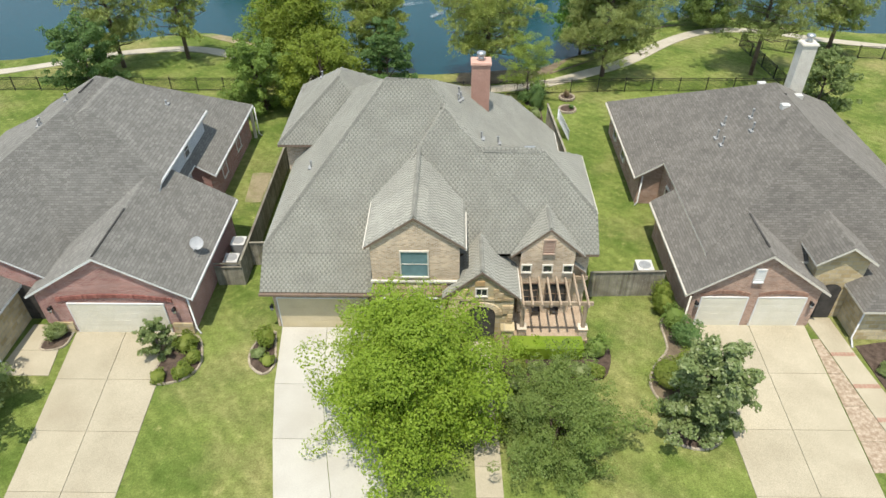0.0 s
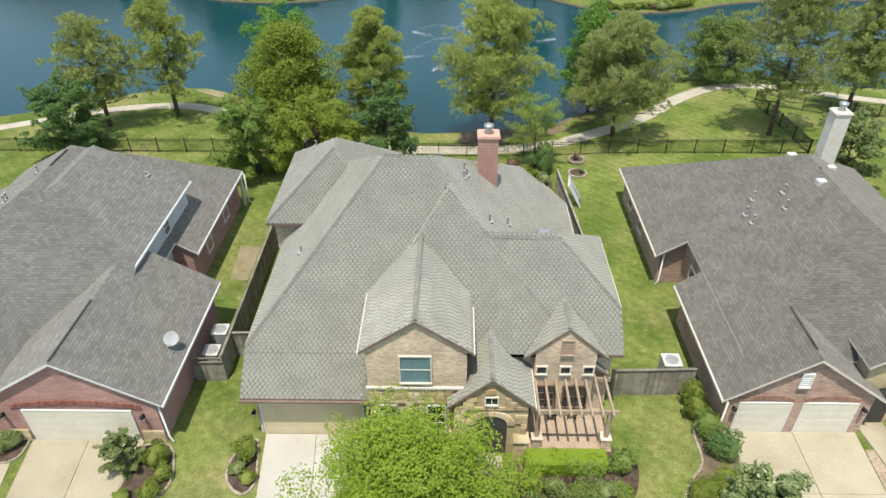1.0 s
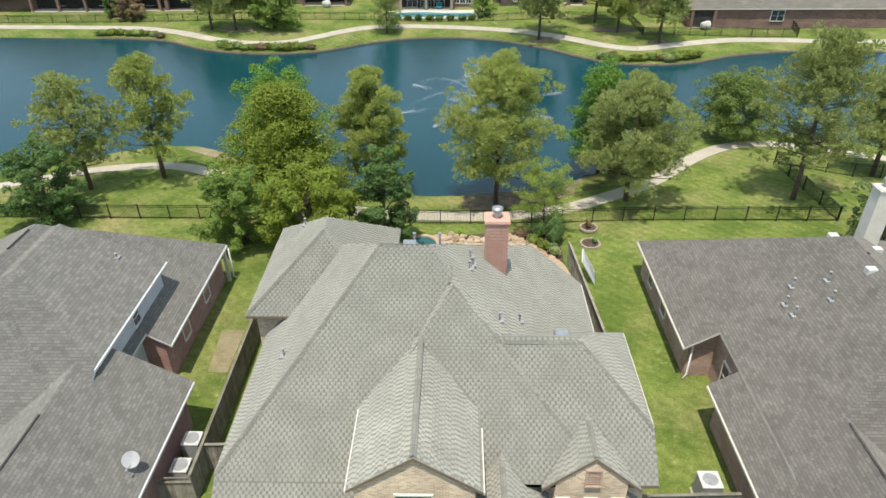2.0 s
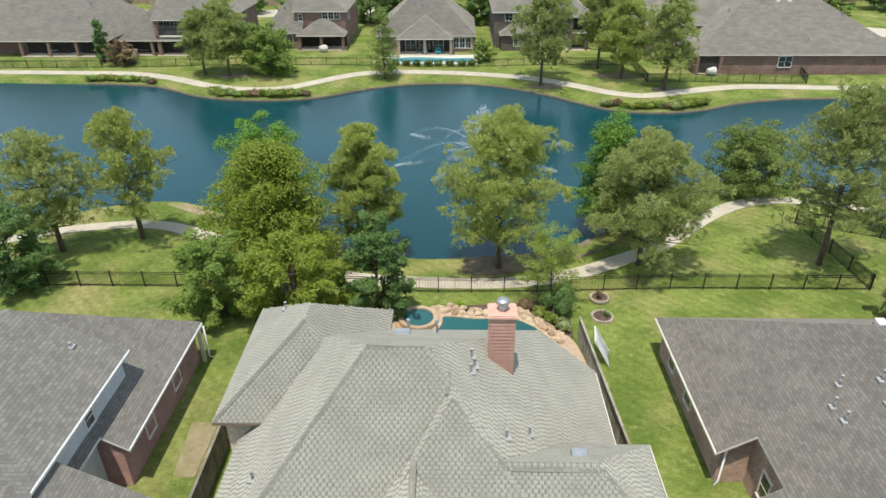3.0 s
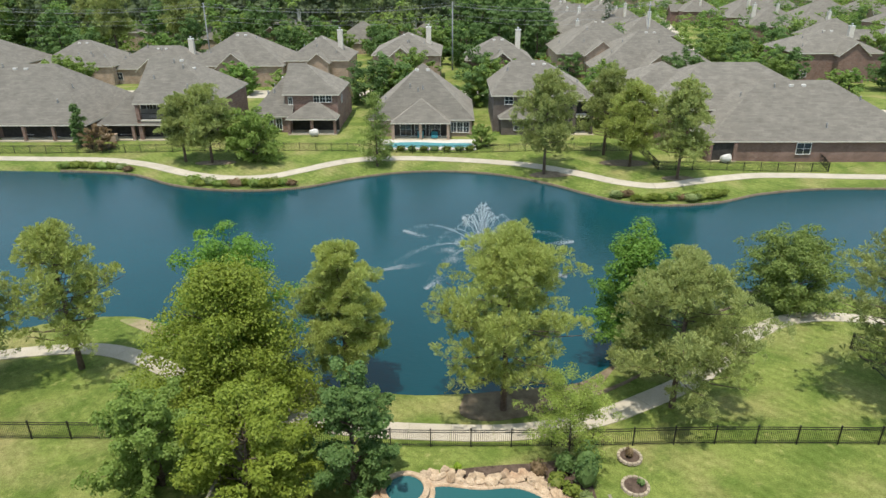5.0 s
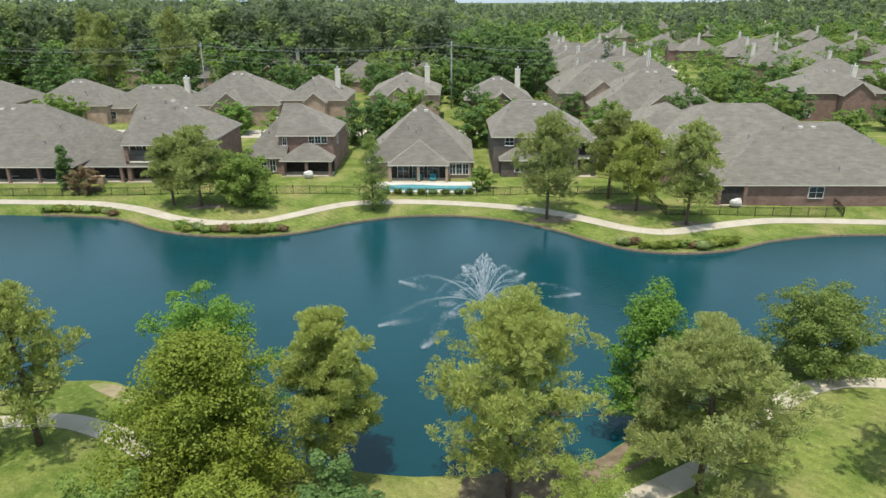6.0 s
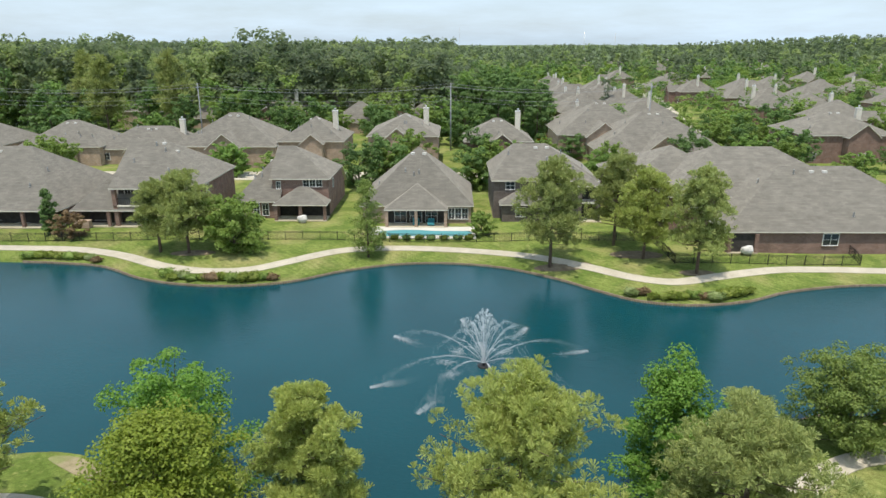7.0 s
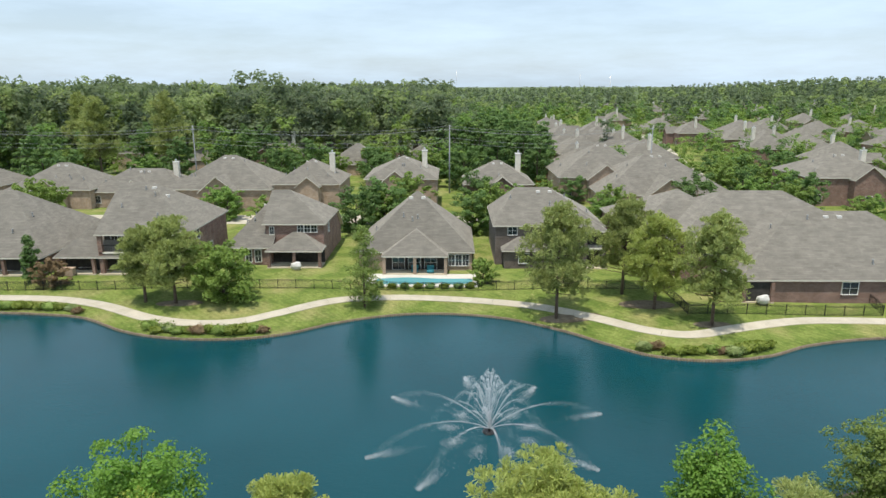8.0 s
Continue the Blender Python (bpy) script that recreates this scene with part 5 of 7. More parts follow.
lerp = lambda *p: lambda y: float(np.interp(y, [a for a, b in p], [b for a, b in p]))
slabs("driveway_left", "cream concrete driveway in front of the red brick garage", "driveway", lerp((2, -16.7), (15, -18.75), (24.5, -20.0)), lerp((2, -13.4), (15, -13.95), (24.5, -14.6)), [2, 5.2, 8.4, 11.6, 15.0, 18.1, 21.2, 24.5], 2, CONCRETE)
slabs("driveway_middle", "bleached concrete driveway in front of the cream garage door", "driveway", lerp((2, -2.0), (9, -5.0), (14.9, -7.25), (20.3, -8.4), (24.95, -8.9)), lerp((2, 2.6), (9, -0.2), (14.9, -2.3), (20.3, -3.6), (24.95, -4.0)), [2, 5.2, 8.4, 11.6, 14.7, 17.8, 21.0, 24.95], 2, CONCRETE_BRIGHT)
slabs("driveway_right", "cream concrete driveway in front of the twin garage doors", "driveway", lerp((2, 13.2), (15.2, 13.3), (25.4, 13.4)), lerp((2, 18.0), (15.2, 18.7), (25.4, 19.4)), [2, 5.4, 8.7, 12.0, 15.2, 18.6, 22.0, 25.4], 2, CONCRETE)
slabs("walkway_left", "concrete front walk leading to the arched brick entry", "footpath", lerp((21.4, -22.8), (25, -22.6)), lerp((21.4, -20.05), (23, -20.3), (25, -21.4)), [21.4, 23.1, 25.0], 1, CONCRETE)
slabs("walkway_right", "concrete front walk with brick bands beside gravel", "footpath", lerp((15, 20.9), (19, 20.3), (23, 19.95), (26, 19.65)), lerp((15, 22.7), (19, 21.7), (22.5, 21.25), (26, 21.0)), [15, 17.2, 19.2, 21.2, 23.3, 26.0], 1, CONCRETE)
slabs("walkway_front", "pale concrete walk crossing the front lawn to the entry", "footpath", lerp((12, 1.5), (24, 1.2)), lerp((12, 2.7), (24, 2.4)), [12, 13.5, 15, 16.5, 18, 19.5, 21, 22.5, 24], 1, CONCRETE)
for y in (19.2, 21.2, 23.3):
    slabs("paver_band", "narrow red brick band across the front walk", "brick band", lerp((10, 20.3 - (y - 19) * 0.09), (30, 20.3 - (y - 19) * 0.09)), lerp((10, 21.7 - (y - 19) * 0.13), (30, 21.7 - (y - 19) * 0.13)), [y - 0.14, y + 0.14], 6, PAVER, 0.058)
slabs("gravel_strip", "tan river gravel strip between the driveway and walk", "gravel", lerp((15, 18.72), (19.5, 19.05), (24.4, 19.36)), lerp((15, 20.88), (19, 20.28), (23, 19.93), (24.4, 19.8)), [16.4, 18, 20, 22, 24.4], 1, GRAVEL, 0.03)


def bed(label, pts, mat, edging, z=0.06, seed=0, ground_z=None):
    """A planting bed with an edging of small stones."""
    top = thing("planting_bed", label, "planting bed")
    line = smooth_line(list(pts) + [pts[0]], 0.35)[:-1]
    bm = bmesh.new()
    prism(bm, [tuple(p) for p in line], lambda x, y: lz(x, y) - 0.1, lambda x, y: lz(x, y) + z)
    part("mulch", bm, mat, top)
    if edging:
        for i in range(0, len(line), 1):
            p, q = line[i], line[(i + 1) % len(line)]
            a = math.degrees(math.atan2(q[1] - p[1], q[0] - p[0]))
            L = float(np.hypot(*(q - p)))
            s = part("edging_stone", boxes((-L / 2 + 0.01, L / 2 - 0.01, -0.055, 0.055, -0.1, 0.10), bevel=0.02), edging, top)
            s.matrix_local = pose((p[0] + q[0]) / 2, (p[1] + q[1]) / 2, lz(*p), 0, 0, a)
    return top


EDGE = mottled("pale edging stone", (0.36, 0.30, 0.22), (0.46, 0.395, 0.30), 2, 20, 0.9, per_object=0.15)
bed("stone edged mulch bed beside the red brick garage", [(-14.5, 24.2), (-13.3, 24.2), (-12.7, 23.0), (-12.6, 22.0), (-13.2, 21.2), (-14.6, 21.0), (-14.7, 22.5)], MULCH, EDGE)
bed("stone edged mulch bed beside the main garage", [(-9.2, 24.6), (-9.8, 24.2), (-10.2, 23.2), (-10.0, 22.2), (-9.2, 21.6), (-8.75, 22.2), (-8.95, 23.5)], MULCH, EDGE)
bed("curved mulch bed with pale edging beside the twin garages", [(12.3, 26.3), (11.7, 25.5), (11.6, 23.6), (10.8, 22.6), (10.2, 21.4), (10.5, 20.2), (11.9, 19.8), (13.1, 20.6), (13.25, 24.9)], PINE_STRAW, EDGE)
bed("round dark mulch ring under the magnolia", [(11.6 + 1.25 * math.cos(a), 18.5 + 1.0 * math.sin(a)) for a in np.linspace(0, math.tau, 10)[:-1]], MULCH, EDGE)
bed("mulch bed beside the front walk", [(-21.3, 24.9), (-20.3, 24.9), (-20.2, 23.4), (-21.4, 23.2)], MULCH, EDGE)
bed("mulch bed along the pergola hedge", [(3.1, 24.0), (8.1, 24.2), (8.2, 21.9), (6.5, 21.3), (3.2, 21.5)], MULCH, None)
bed("dark mulch bed round the magnolia and dwarf plants", [(21.45, 23.9), (24.5, 23.9), (25.0, 19.5), (23.5, 17.6), (21.9, 19.0)], MULCH, None)

shrub_spots = [
    (-13.6, 23.4, 0.72, 0.95, SHRUB), (-12.95, 22.5, 0.5, 0.7, SHRUB), (-13.2, 21.55, 0.55, 0.7, SHRUB), (-14.35, 21.25, 0.5, 0.6, SHRUB),
    (-9.45, 23.7, 0.68, 1.15, SHRUB), (-9.65, 22.8, 0.42, 0.55, LEAF_OLIVE), (-9.05, 22.3, 0.45, 0.6, SHRUB),
    (12.25, 25.2, 0.75, 1.5, LEAF_GREEN), (12.0, 27.2, 0.6, 1.5, SHRUB), (11.9, 26.3, 0.6, 1.5, SHRUB), (12.6, 24.0, 0.85, 1.5, LEAF_DEEP),
    (11.1, 21.4, 1.15, 1.3, SHRUB), (12.3, 22.4, 0.8, 0.9, SHRUB), (7.75, 23.2, 0.72, 1.1, LEAF_GREEN), (-20.8, 24.2, 0.75, 0.9, LEAF_OLIVE), (-23.4, 22.6, 0.5, 0.8, SHRUB),
    (22.2, 22.0, 0.6, 0.5, LEAF_OLIVE), (23.2, 21.2, 0.8, 0.5, LEAF_OLIVE), (22.6, 19.6, 1.0, 0.4, LEAF_OLIVE),
]
for i, (x, y, r, h, m) in enumerate(shrub_spots):
    bush("shrub", "clipped rounded green shrub in a mulch bed", (x, y, 0.04), r, r, h, m, 100 + i, int(2400 * r), 0.09, group="clipped front shrubs")
broad_tree("narrow grey green juniper shrub beside the garage", (-14.8, 22.9, 0), 2.5, 1.0, LEAF_OLIVE, 140, 9000, 0.1, 0.02, 0.05, 70, 0.3, "shrub")
# clipped hedge in front of the pergola
hedge = thing("hedge", "long clipped bright green hedge in front of the pergola", "hedge", (0, 0, 0))
rng3 = np.random.default_rng(9)
hx, hz = rng3.uniform(3.45, 7.0, 260), rng3.uniform(0.15, 0.95, 260)
hc = np.stack([hx, rng3.uniform(22.75, 23.65, 260), hz], 1)
v, f = leaf_cloud(rng3, hc, np.tile([0.2, 0.16, 0.1], (260, 1)), 7500, 0.10, 0.07)
raw("leaves", v, f, HEDGE_TOP, hedge)
part("core", boxes((3.4, 7.05, 22.75, 23.65, 0, 0.95), bevel=0.08), HEDGE_TOP, hedge)
for i, (x, y) in enumerate([(3.7, 22.1), (4.7, 22.0), (5.8, 21.9), (6.8, 21.9), (7.6, 21.9), (3.3, 20.9)]):
    bush("shrub", "loose low olive green shrub in front of the hedge", (x, y, 0.03), 0.6, 0.5, 0.6, LEAF_OLIVE if i % 2 else SHRUB, 170 + i, 700, 0.13, group="low front shrubs")


# ---- fences ----
def board_fence(label, p, q, height=1.8, side=1):
    """A wooden fence: each picket a board, with a cap rail, rails and posts behind."""
    top = thing("wood_fence", label, "fence")
    p, q = Vector((*p, 0)), Vector((*q, 0))
    L = (q - p).length
    a = math.degrees(math.atan2(q.y - p.y, q.x - p.x))
    top.matrix_world = pose(p.x, p.y, 0, 0, 0, a)
    n = int(L / 0.145)
    meshes = []
    for k in range(4):
        h = height + (k - 1.5) * 0.012
        bm = boxes((0.004, 0.14, -0.01, 0.012, -0.05, h), bevel=0.004)
        me = bpy.data.meshes.new("board")
        bm.to_mesh(me)
        bm.free()
        me.materials.append(FENCE_WOOD)
        meshes.append(me)
    for i in range(n):
        b = new("board", meshes[(i * 7) % 4])
        b.parent = top
        b.location = (i * L / n, 0.004 * ((i * 5) % 3), 0)
    for z in (0.3, 0.95, 1.55):
        part("rail", boxes((0, L, 0.012 * side, 0.06 * side, z, z + 0.09) if side > 0 else (0, L, -0.06, -0.012, z, z + 0.09)), FENCE_WOOD, top)
    part("cap_rail", boxes((0, L, -0.06, 0.08, height, height + 0.04), bevel=0.006), FENCE_WOOD, top)
    for i in range(int(L / 2.4) + 1):
        x = min(i * 2.4, L - 0.1)
        y0, y1 = (0.014, 0.11) if side > 0 else (-0.11, -0.014)
        part("fence_post", boxes((x, x + 0.1, y0, y1, -0.2, height - 0.02)), FENCE_WOOD, top)
    return top


board_fence("weathered grey cedar fence between the two side yards", (-11.75, 28.4), (-12.0, 53.9), 1.8, 1)
board_fence("weathered cedar fence panel beside the air conditioners", (-13.35, 28.35), (-11.75, 28.4), 1.35)
board_fence("weathered cedar return fence beside the air conditioners", (-11.75, 30.2), (-9.3, 30.3), 1.7)
board_fence("weathered grey cedar fence panel closing the side yard", (8.0, 27.6), (12.2, 27.75), 1.8)
board_fence("weathered cedar fence along the pool garden", (8.55, 36.5), (7.8, 48.3), 1.75, -1)

iron = {}
IRON_H = 1.25


def iron_fence(label, p, q, panel=2.35):
    """A black iron fence: posts, and panels of rails and thin pickets."""
    p, q = Vector((*p, 0)), Vector((*q, 0))
    L = (q - p).length
    n = max(1, round(L / panel))
    w = L / n
    key = round(w, 2)
    if key not in iron:
        bm = bmesh.new()
        for z in (0.12, IRON_H - 0.2, IRON_H - 0.04):
            box(bm, 0, w, -0.016, 0.016, z, z + 0.035)
        m = round(w / 0.115)
        for i in range(1, m):
            x = w * i / m
            box(bm, x - 0.009, x + 0.009, -0.009, 0.009, 0.05, IRON_H)
        me = bpy.data.meshes.new("panel")
        bm.to_mesh(me)
        bm.free()
        me.materials.append(IRON)
        bm = boxes((-0.035, 0.035, -0.035, 0.035, -0.2, IRON_H + 0.06), (-0.045, 0.045, -0.045, 0.045, IRON_H + 0.06, IRON_H + 0.09))
        mp = bpy.data.meshes.new("post")
        bm.to_mesh(mp)
        bm.free()
        mp.materials.append(IRON)
        iron[key] = (me, mp)
    me, mp = iron[key]
    top = thing("iron_fence", label, "fence")
    a = math.atan2(q.y - p.y, q.x - p.x)
    for i in range(n + 1):
        c = p.lerp(q, i / n)
        z = lz(c.x, c.y)
        o = new("post", mp)
        o.parent = top
        o.matrix_local = pose(c.x, c.y, z, 0, 0, math.degrees(a))
        if i < n:
            d = p.lerp(q, (i + 1) / n)
            o = tagged(new("panel", me), kind="stuff")
            o.parent = top
            o.matrix_local = pose(c.x, c.y, z, 0, -math.degrees(math.atan2(lz(d.x, d.y) - z, w)), math.degrees(a))
    return top


iron_fence("black iron picket fence closing the back gardens", (-58, 54.2), (29.5, 54.2))
iron_fence("black iron picket fence running towards the lake", (28.8, 64.6), (29.5, 54.3))
iron_fence("black iron picket fence beside the lake path", (28.8, 64.6), (34.5, 62.0))
iron_fence("black iron picket fence continuing past the pines", (34.5, 62.0), (60, 60.5))
iron_fence("black iron picket fence behind the far lake path", (-75, 118.3), (27.2, 118.3))
iron_fence("black iron picket fence between the far gardens", (27.2, 118.3), (27.4, 108.9))
iron_fence("black iron picket fence along the far footpath", (27.4, 108.9), (50.4, 109.6))
iron_fence("black iron picket fence returning to the brick house", (50.4, 109.6), (51, 113.4))


# ---- yard equipment ----
def ac_unit(x, y, s=0.85, h=0.85, label="grey air conditioning condenser with round top grille"):
    top = thing("air_conditioner", label, "air conditioner", (x, y, 0), "outdoor condensers")
    part("pad", boxes((-s * 0.6, s * 0.6, -s * 0.6, s * 0.6, -0.05, 0.07)), CONCRETE, top)
    bm = boxes((-s / 2, s / 2, -s / 2, s / 2, 0.07, h), bevel=0.04)
    casing = part("casing", bm, AC_METAL, top)
    for i in range(10):
        z = 0.14 + i * (h - 0.25) / 10
        part("louvre", boxes((-s / 2 - 0.008, s / 2 + 0.008, -s / 2 - 0.008, s / 2 + 0.008, z, z + 0.03)), AC_METAL, casing)
    part("lid", boxes((-s / 2 - 0.02, s / 2 + 0.02, -s / 2 - 0.02, s / 2 + 0.02, h, h + 0.06), bevel=0.02), VENT_PALE, top)
    bm = bmesh.new()
    for r in (0.1, 0.18, 0.26, 0.33):
        tube(bm, [(r * math.cos(k * math.tau / 20), r * math.sin(k * math.tau / 20), h + 0.075) for k in range(21)], [0.012] * 21, 4, False)
    tube(bm, [(0, 0, h + 0.03), (0, 0, h + 0.09)], [0.35, 0.33], 20)
    part("fan_grille", bm, AC_METAL, top)


ac_unit(-12.65, 31.0, 0.82, 1.2)
ac_unit(-12.7, 29.5, 0.8, 1.1)
ac_unit(11.35, 28.9, 0.9, 1.25)
for x, y, r, lb in ((10.1, 53.0, 0.62, "round stone edged planter with an orange potted shrub"), (9.85, 50.7, 0.68, "round stone edged planter with low dark plants")):
    pl = thing("planter_ring", lb, "planter", (x, y, 0))
    for k in range(14):
        s = part("edging_stone", boxes((-r * 0.2, r * 0.2, -0.08, 0.08, -0.05, 0.16), bevel=0.03), EDGE, pl)
        s.matrix_local = pose(r * math.cos(k * math.tau / 14), r * math.sin(k * math.tau / 14), 0, 0, 0, math.degrees(k * math.tau / 14) + 90)
    bm = bmesh.new()
    prism(bm, [(r * 0.93 * math.cos(k * math.tau / 16), r * 0.93 * math.sin(k * math.tau / 16)) for k in range(16)], -0.05, 0.07)
    part("mulch", bm, MULCH, pl)
bush("potted_shrub", "small reddish shrub growing in a planter ring", (10.1, 53.0, 0.05), 0.28, 0.28, 0.75, REDDISH, 201, 350, 0.1)
bush("potted_shrub", "low dark shrub growing in a planter ring", (10.2, 50.8, 0.05), 0.25, 0.25, 0.45, LEAF_DEEP, 202, 300, 0.1)
arbor = thing("lattice_screen", "white plastic lattice screen leaning beside the fence", "lattice", (9.45, 47.0, 0))
bm = bmesh.new()
for k in range(-9, 22):
    for s in (1, -1):
        x0 = k * 0.13
        pts = []
        for t in np.linspace(0, 1, 12):
            x, z = (x0 + t * 2.0 * s * 0.9 if s > 0 else x0 + (1 - t) * 1.8 - 0.0), t * 2.0
            if 0 <= x <= 1.5:
                pts.append((x, 0.01 * s, z))
        if len(pts) > 1:
            tube(bm, [pts[0], pts[-1]], [0.018, 0.018], 4)
part("lattice", bm, PLASTIC_WHITE, arbor)
part("frame", boxes((-0.04, 0.0, -0.03, 0.03, 0, 2.0), (1.5, 1.54, -0.03, 0.03, 0, 2.0), (-0.04, 1.54, -0.03, 0.03, 2.0, 2.05)), PLASTIC_WHITE, arbor)
arbor.matrix_world = pose(9.3, 45.6, 0, -30, 0, 80)
dirt = bed("bare sandy patch in the side lawn", [(-14.0, 36.9), (-13.8, 36.85), (-13.1, 36.85), (-12.9, 36.95), (-12.9, 37.2), (-12.9, 40.2), (-12.95, 40.5), (-13.1, 40.6), (-14.1, 40.6), (-14.3, 40.5), (-14.3, 40.2)], DRY_PATCH, None, 0.02)

# ---- pool garden ----
deck = thing("pool_deck", "salmon stamped deck round the swimming pool", "pool deck", kind="structure")
bm = bmesh.new()
prism(bm, [tuple(p) for p in smooth_line([(-4.4, 43.0), (-4.4, 47.5), (-4.0, 50.3), (-2.2, 51.5), (1.0, 51.0), (4.2, 50.9), (6.2, 49.2), (7.6, 47.8), (7.5, 43.0), (1.5, 42.6), (-4.4, 43.0)], 0.5)[:-1]], -0.1, 0.07)
part("paving", bm, POOL_DECK, deck)
pool_line = smooth_line([(-3.6, 45.0), (-3.5, 48.3), (-1.8, 49.6), (-0.8, 50.6), (1.5, 50.4), (3.6, 50.5), (5.3, 49.4), (6.2, 47.6), (5.8, 45.2), (1.0, 44.2), (-3.6, 45.0)], 0.4)[:-1]
pool = thing("swimming_pool", "freeform swimming pool with green blue water", "swimming pool")
bm = bmesh.new()
prism(bm, [tuple(p) for p in pool_line], 0.0, 0.085)
part("pool_water", bm, POOL, pool)
bm = bmesh.new()
prism(bm, [tuple(p) for p in smooth_line([(-3.5, 45.2), (-3.45, 48.2), (-2.0, 49.2), (-1.2, 48.0), (-1.3, 46.0), (-3.5, 45.2)], 0.4)[:-1]], 0.01, 0.092)
part("shelf_water", bm, POOL_PALE, pool, "pale shallow shelf")
bm = bmesh.new()
for i, p in enumerate(pool_line):
    q = pool_line[(i + 1) % len(pool_line)]
    tube(bm, [(p[0], p[1], 0.06), (q[0], q[1], 0.06)], [0.11, 0.11], 6)
part("coping", bm, ROCK, pool, "tan stone coping")
spa = thing("spa", "raised round stone spa beside the swimming pool", "hot tub", (-2.45, 50.0, 0))
for z0, z1, r0, r1, nm, mat in ((0, 0.48, 1.0, 1.32, "rim", ROCK), (0, 0.2, 1.32, 1.6, "step", ROCK)):
    bm = bmesh.new()
    rr = []
    for k in range(28):
        a = k * math.tau / 28
        rr.append([bm.verts.new((r * math.cos(a), r * math.sin(a), z)) for r, z in ((r1, z0), (r1, z1 - 0.04), (r1 - 0.04, z1), (r0 + 0.04, z1), (r0, z1 - 0.04), (r0, z0))])
    for k in range(28):
        for j in range(5):
            bm.faces.new((rr[k][j], rr[(k + 1) % 28][j], rr[(k + 1) % 28][j + 1], rr[k][j + 1]))
    part(nm, bm, mat, spa)
bm = bmesh.new()
prism(bm, [(1.0 * math.cos(k * math.tau / 28), 1.0 * math.sin(k * math.tau / 28)) for k in range(28)], 0.05, 0.36)
part("spa_water", bm, POOL, spa)
rk = random.Random(4)
rock_line = smooth_line([(-1.4, 50.9), (-0.6, 51.2), (1.0, 50.85), (2.4, 50.9), (3.8, 51.0), (5.0, 50.2), (5.9, 49.2), (6.6, 47.9)], 0.42)
for i, p in enumerate(rock_line):
    for j in range(2):
        sx, sy, sz = rk.uniform(0.22, 0.42), rk.uniform(0.2, 0.34), rk.uniform(0.14, 0.3)
        bm = bmesh.new()
        ball(bm, (0, 0, 0), sx, sy, sz, 0.6, seed=i * 2 + j)
        r = part("boulder", bm, ROCK, None)
        r.matrix_world = pose(p[0] + rk.uniform(-0.15, 0.15) + j * 0.1, p[1] + rk.uniform(-0.1, 0.1) + j * 0.38, sz * 0.55, 0, 0, rk.uniform(0, 180))
        tagged(r, "tan weathered boulder edging the swimming pool", "boulder", "pool boulders")
bed("dark mulch bed behind the pool boulders", [(-1.5, 51.5), (1.0, 52.2), (4.5, 52.6), (7.2, 52.6), (7.6, 48.6), (6.9, 48.4), (5.4, 50.6), (3.8, 51.5), (1.0, 51.3)], MULCH, None, 0.075)
for i, (x, y, r, h, m) in enumerate([(4.7, 51.6, 0.55, 0.8, REDDISH), (5.6, 50.7, 0.6, 0.7, SHRUB), (6.4, 50.0, 0.6, 0.75, SHRUB), (7.0, 49.1, 0.55, 0.9, LEAF_OLIVE), (7.2, 50.8, 0.85, 2.6, LEAF_DEEP), (7.3, 51.9, 0.7, 1.8, LEAF_OLIVE), (6.2, 51.9, 0.7, 1.2, LEAF_DEEP), (0.4, 51.9, 0.25, 0.4, HEDGE_TOP)]):
    bush("shrub", "rounded shrub in the pool garden bed", (x, y, 0.06), r, r, h, m, 220 + i, int(1100 * r), 0.13, group="pool garden shrubs")
# bare ground under the lakeside pines, and mulch on the point
bed("bare brown needle litter under the lakeside pines", [(0.8, 60.0), (0.6, 57.6), (3.0, 57.0), (7.5, 58.6), (11.0, 60.5), (13.5, 62.5), (16.0, 66.3), (12.0, 63.9), (8.5, 61.4), (4.0, 60.6)], PINE_STRAW, None, 0.035)
bed("bare brown ground on the lake point", [(20.8, 70.6), (24.5, 72.4), (30.0, 71.6), (36.0, 71.2), (38, 72.2), (33, 74.6), (28, 76.0), (23.5, 73.6)], PINE_STRAW, None, 0.035)
bed("bare brown ground along the shaded bank", [(-23.5, 67.4), (-20.0, 66.2), (-21.5, 67.6), (-25.0, 69.8), (-27.0, 69.6)], DRY_PATCH, None, 0.035)
for x, y, rx, ry in ((13.8, 109.0, 3.6, 1.2), (23.6, 112.2, 3.4, 1.6), (29.2, 105.9, 2.2, 0.9), (-33.5, 112.9, 3.0, 1.0)):
    bed("bare brown needle litter under the far pines", [(x + rx * math.cos(a), y + ry * math.sin(a)) for a in np.linspace(0, math.tau, 11)[:-1]], PINE_STRAW, None, 0.03)
si = 0
for cx, cy, n, L, seed in ((-50, 112.6, 8, 9.5, 1), (-27.5, 104.8, 12, 13, 2), (26.5, 99.8, 13, 13, 3)):
    r2 = random.Random(seed)
    for i in range(n):
        x = cx + (i / (n - 1) - 0.5) * L
        y = float(np.interp(x, FS[:, 0], FS[:, 1])) + r2.uniform(0.8, 1.6)
        r = r2.uniform(0.8, 1.25)
        bush("shrub", "low rounded shrub planted along the far shore", (x, y, lz(x, y)), r * 1.1, r * 0.8, r * 0.95, r2.choice((LEAF_GREEN, SHRUB, LEAF_OLIVE, SHRUB, REDDISH)), 300 + si, 420, 0.22, group="far shore shrubs")
        si += 1
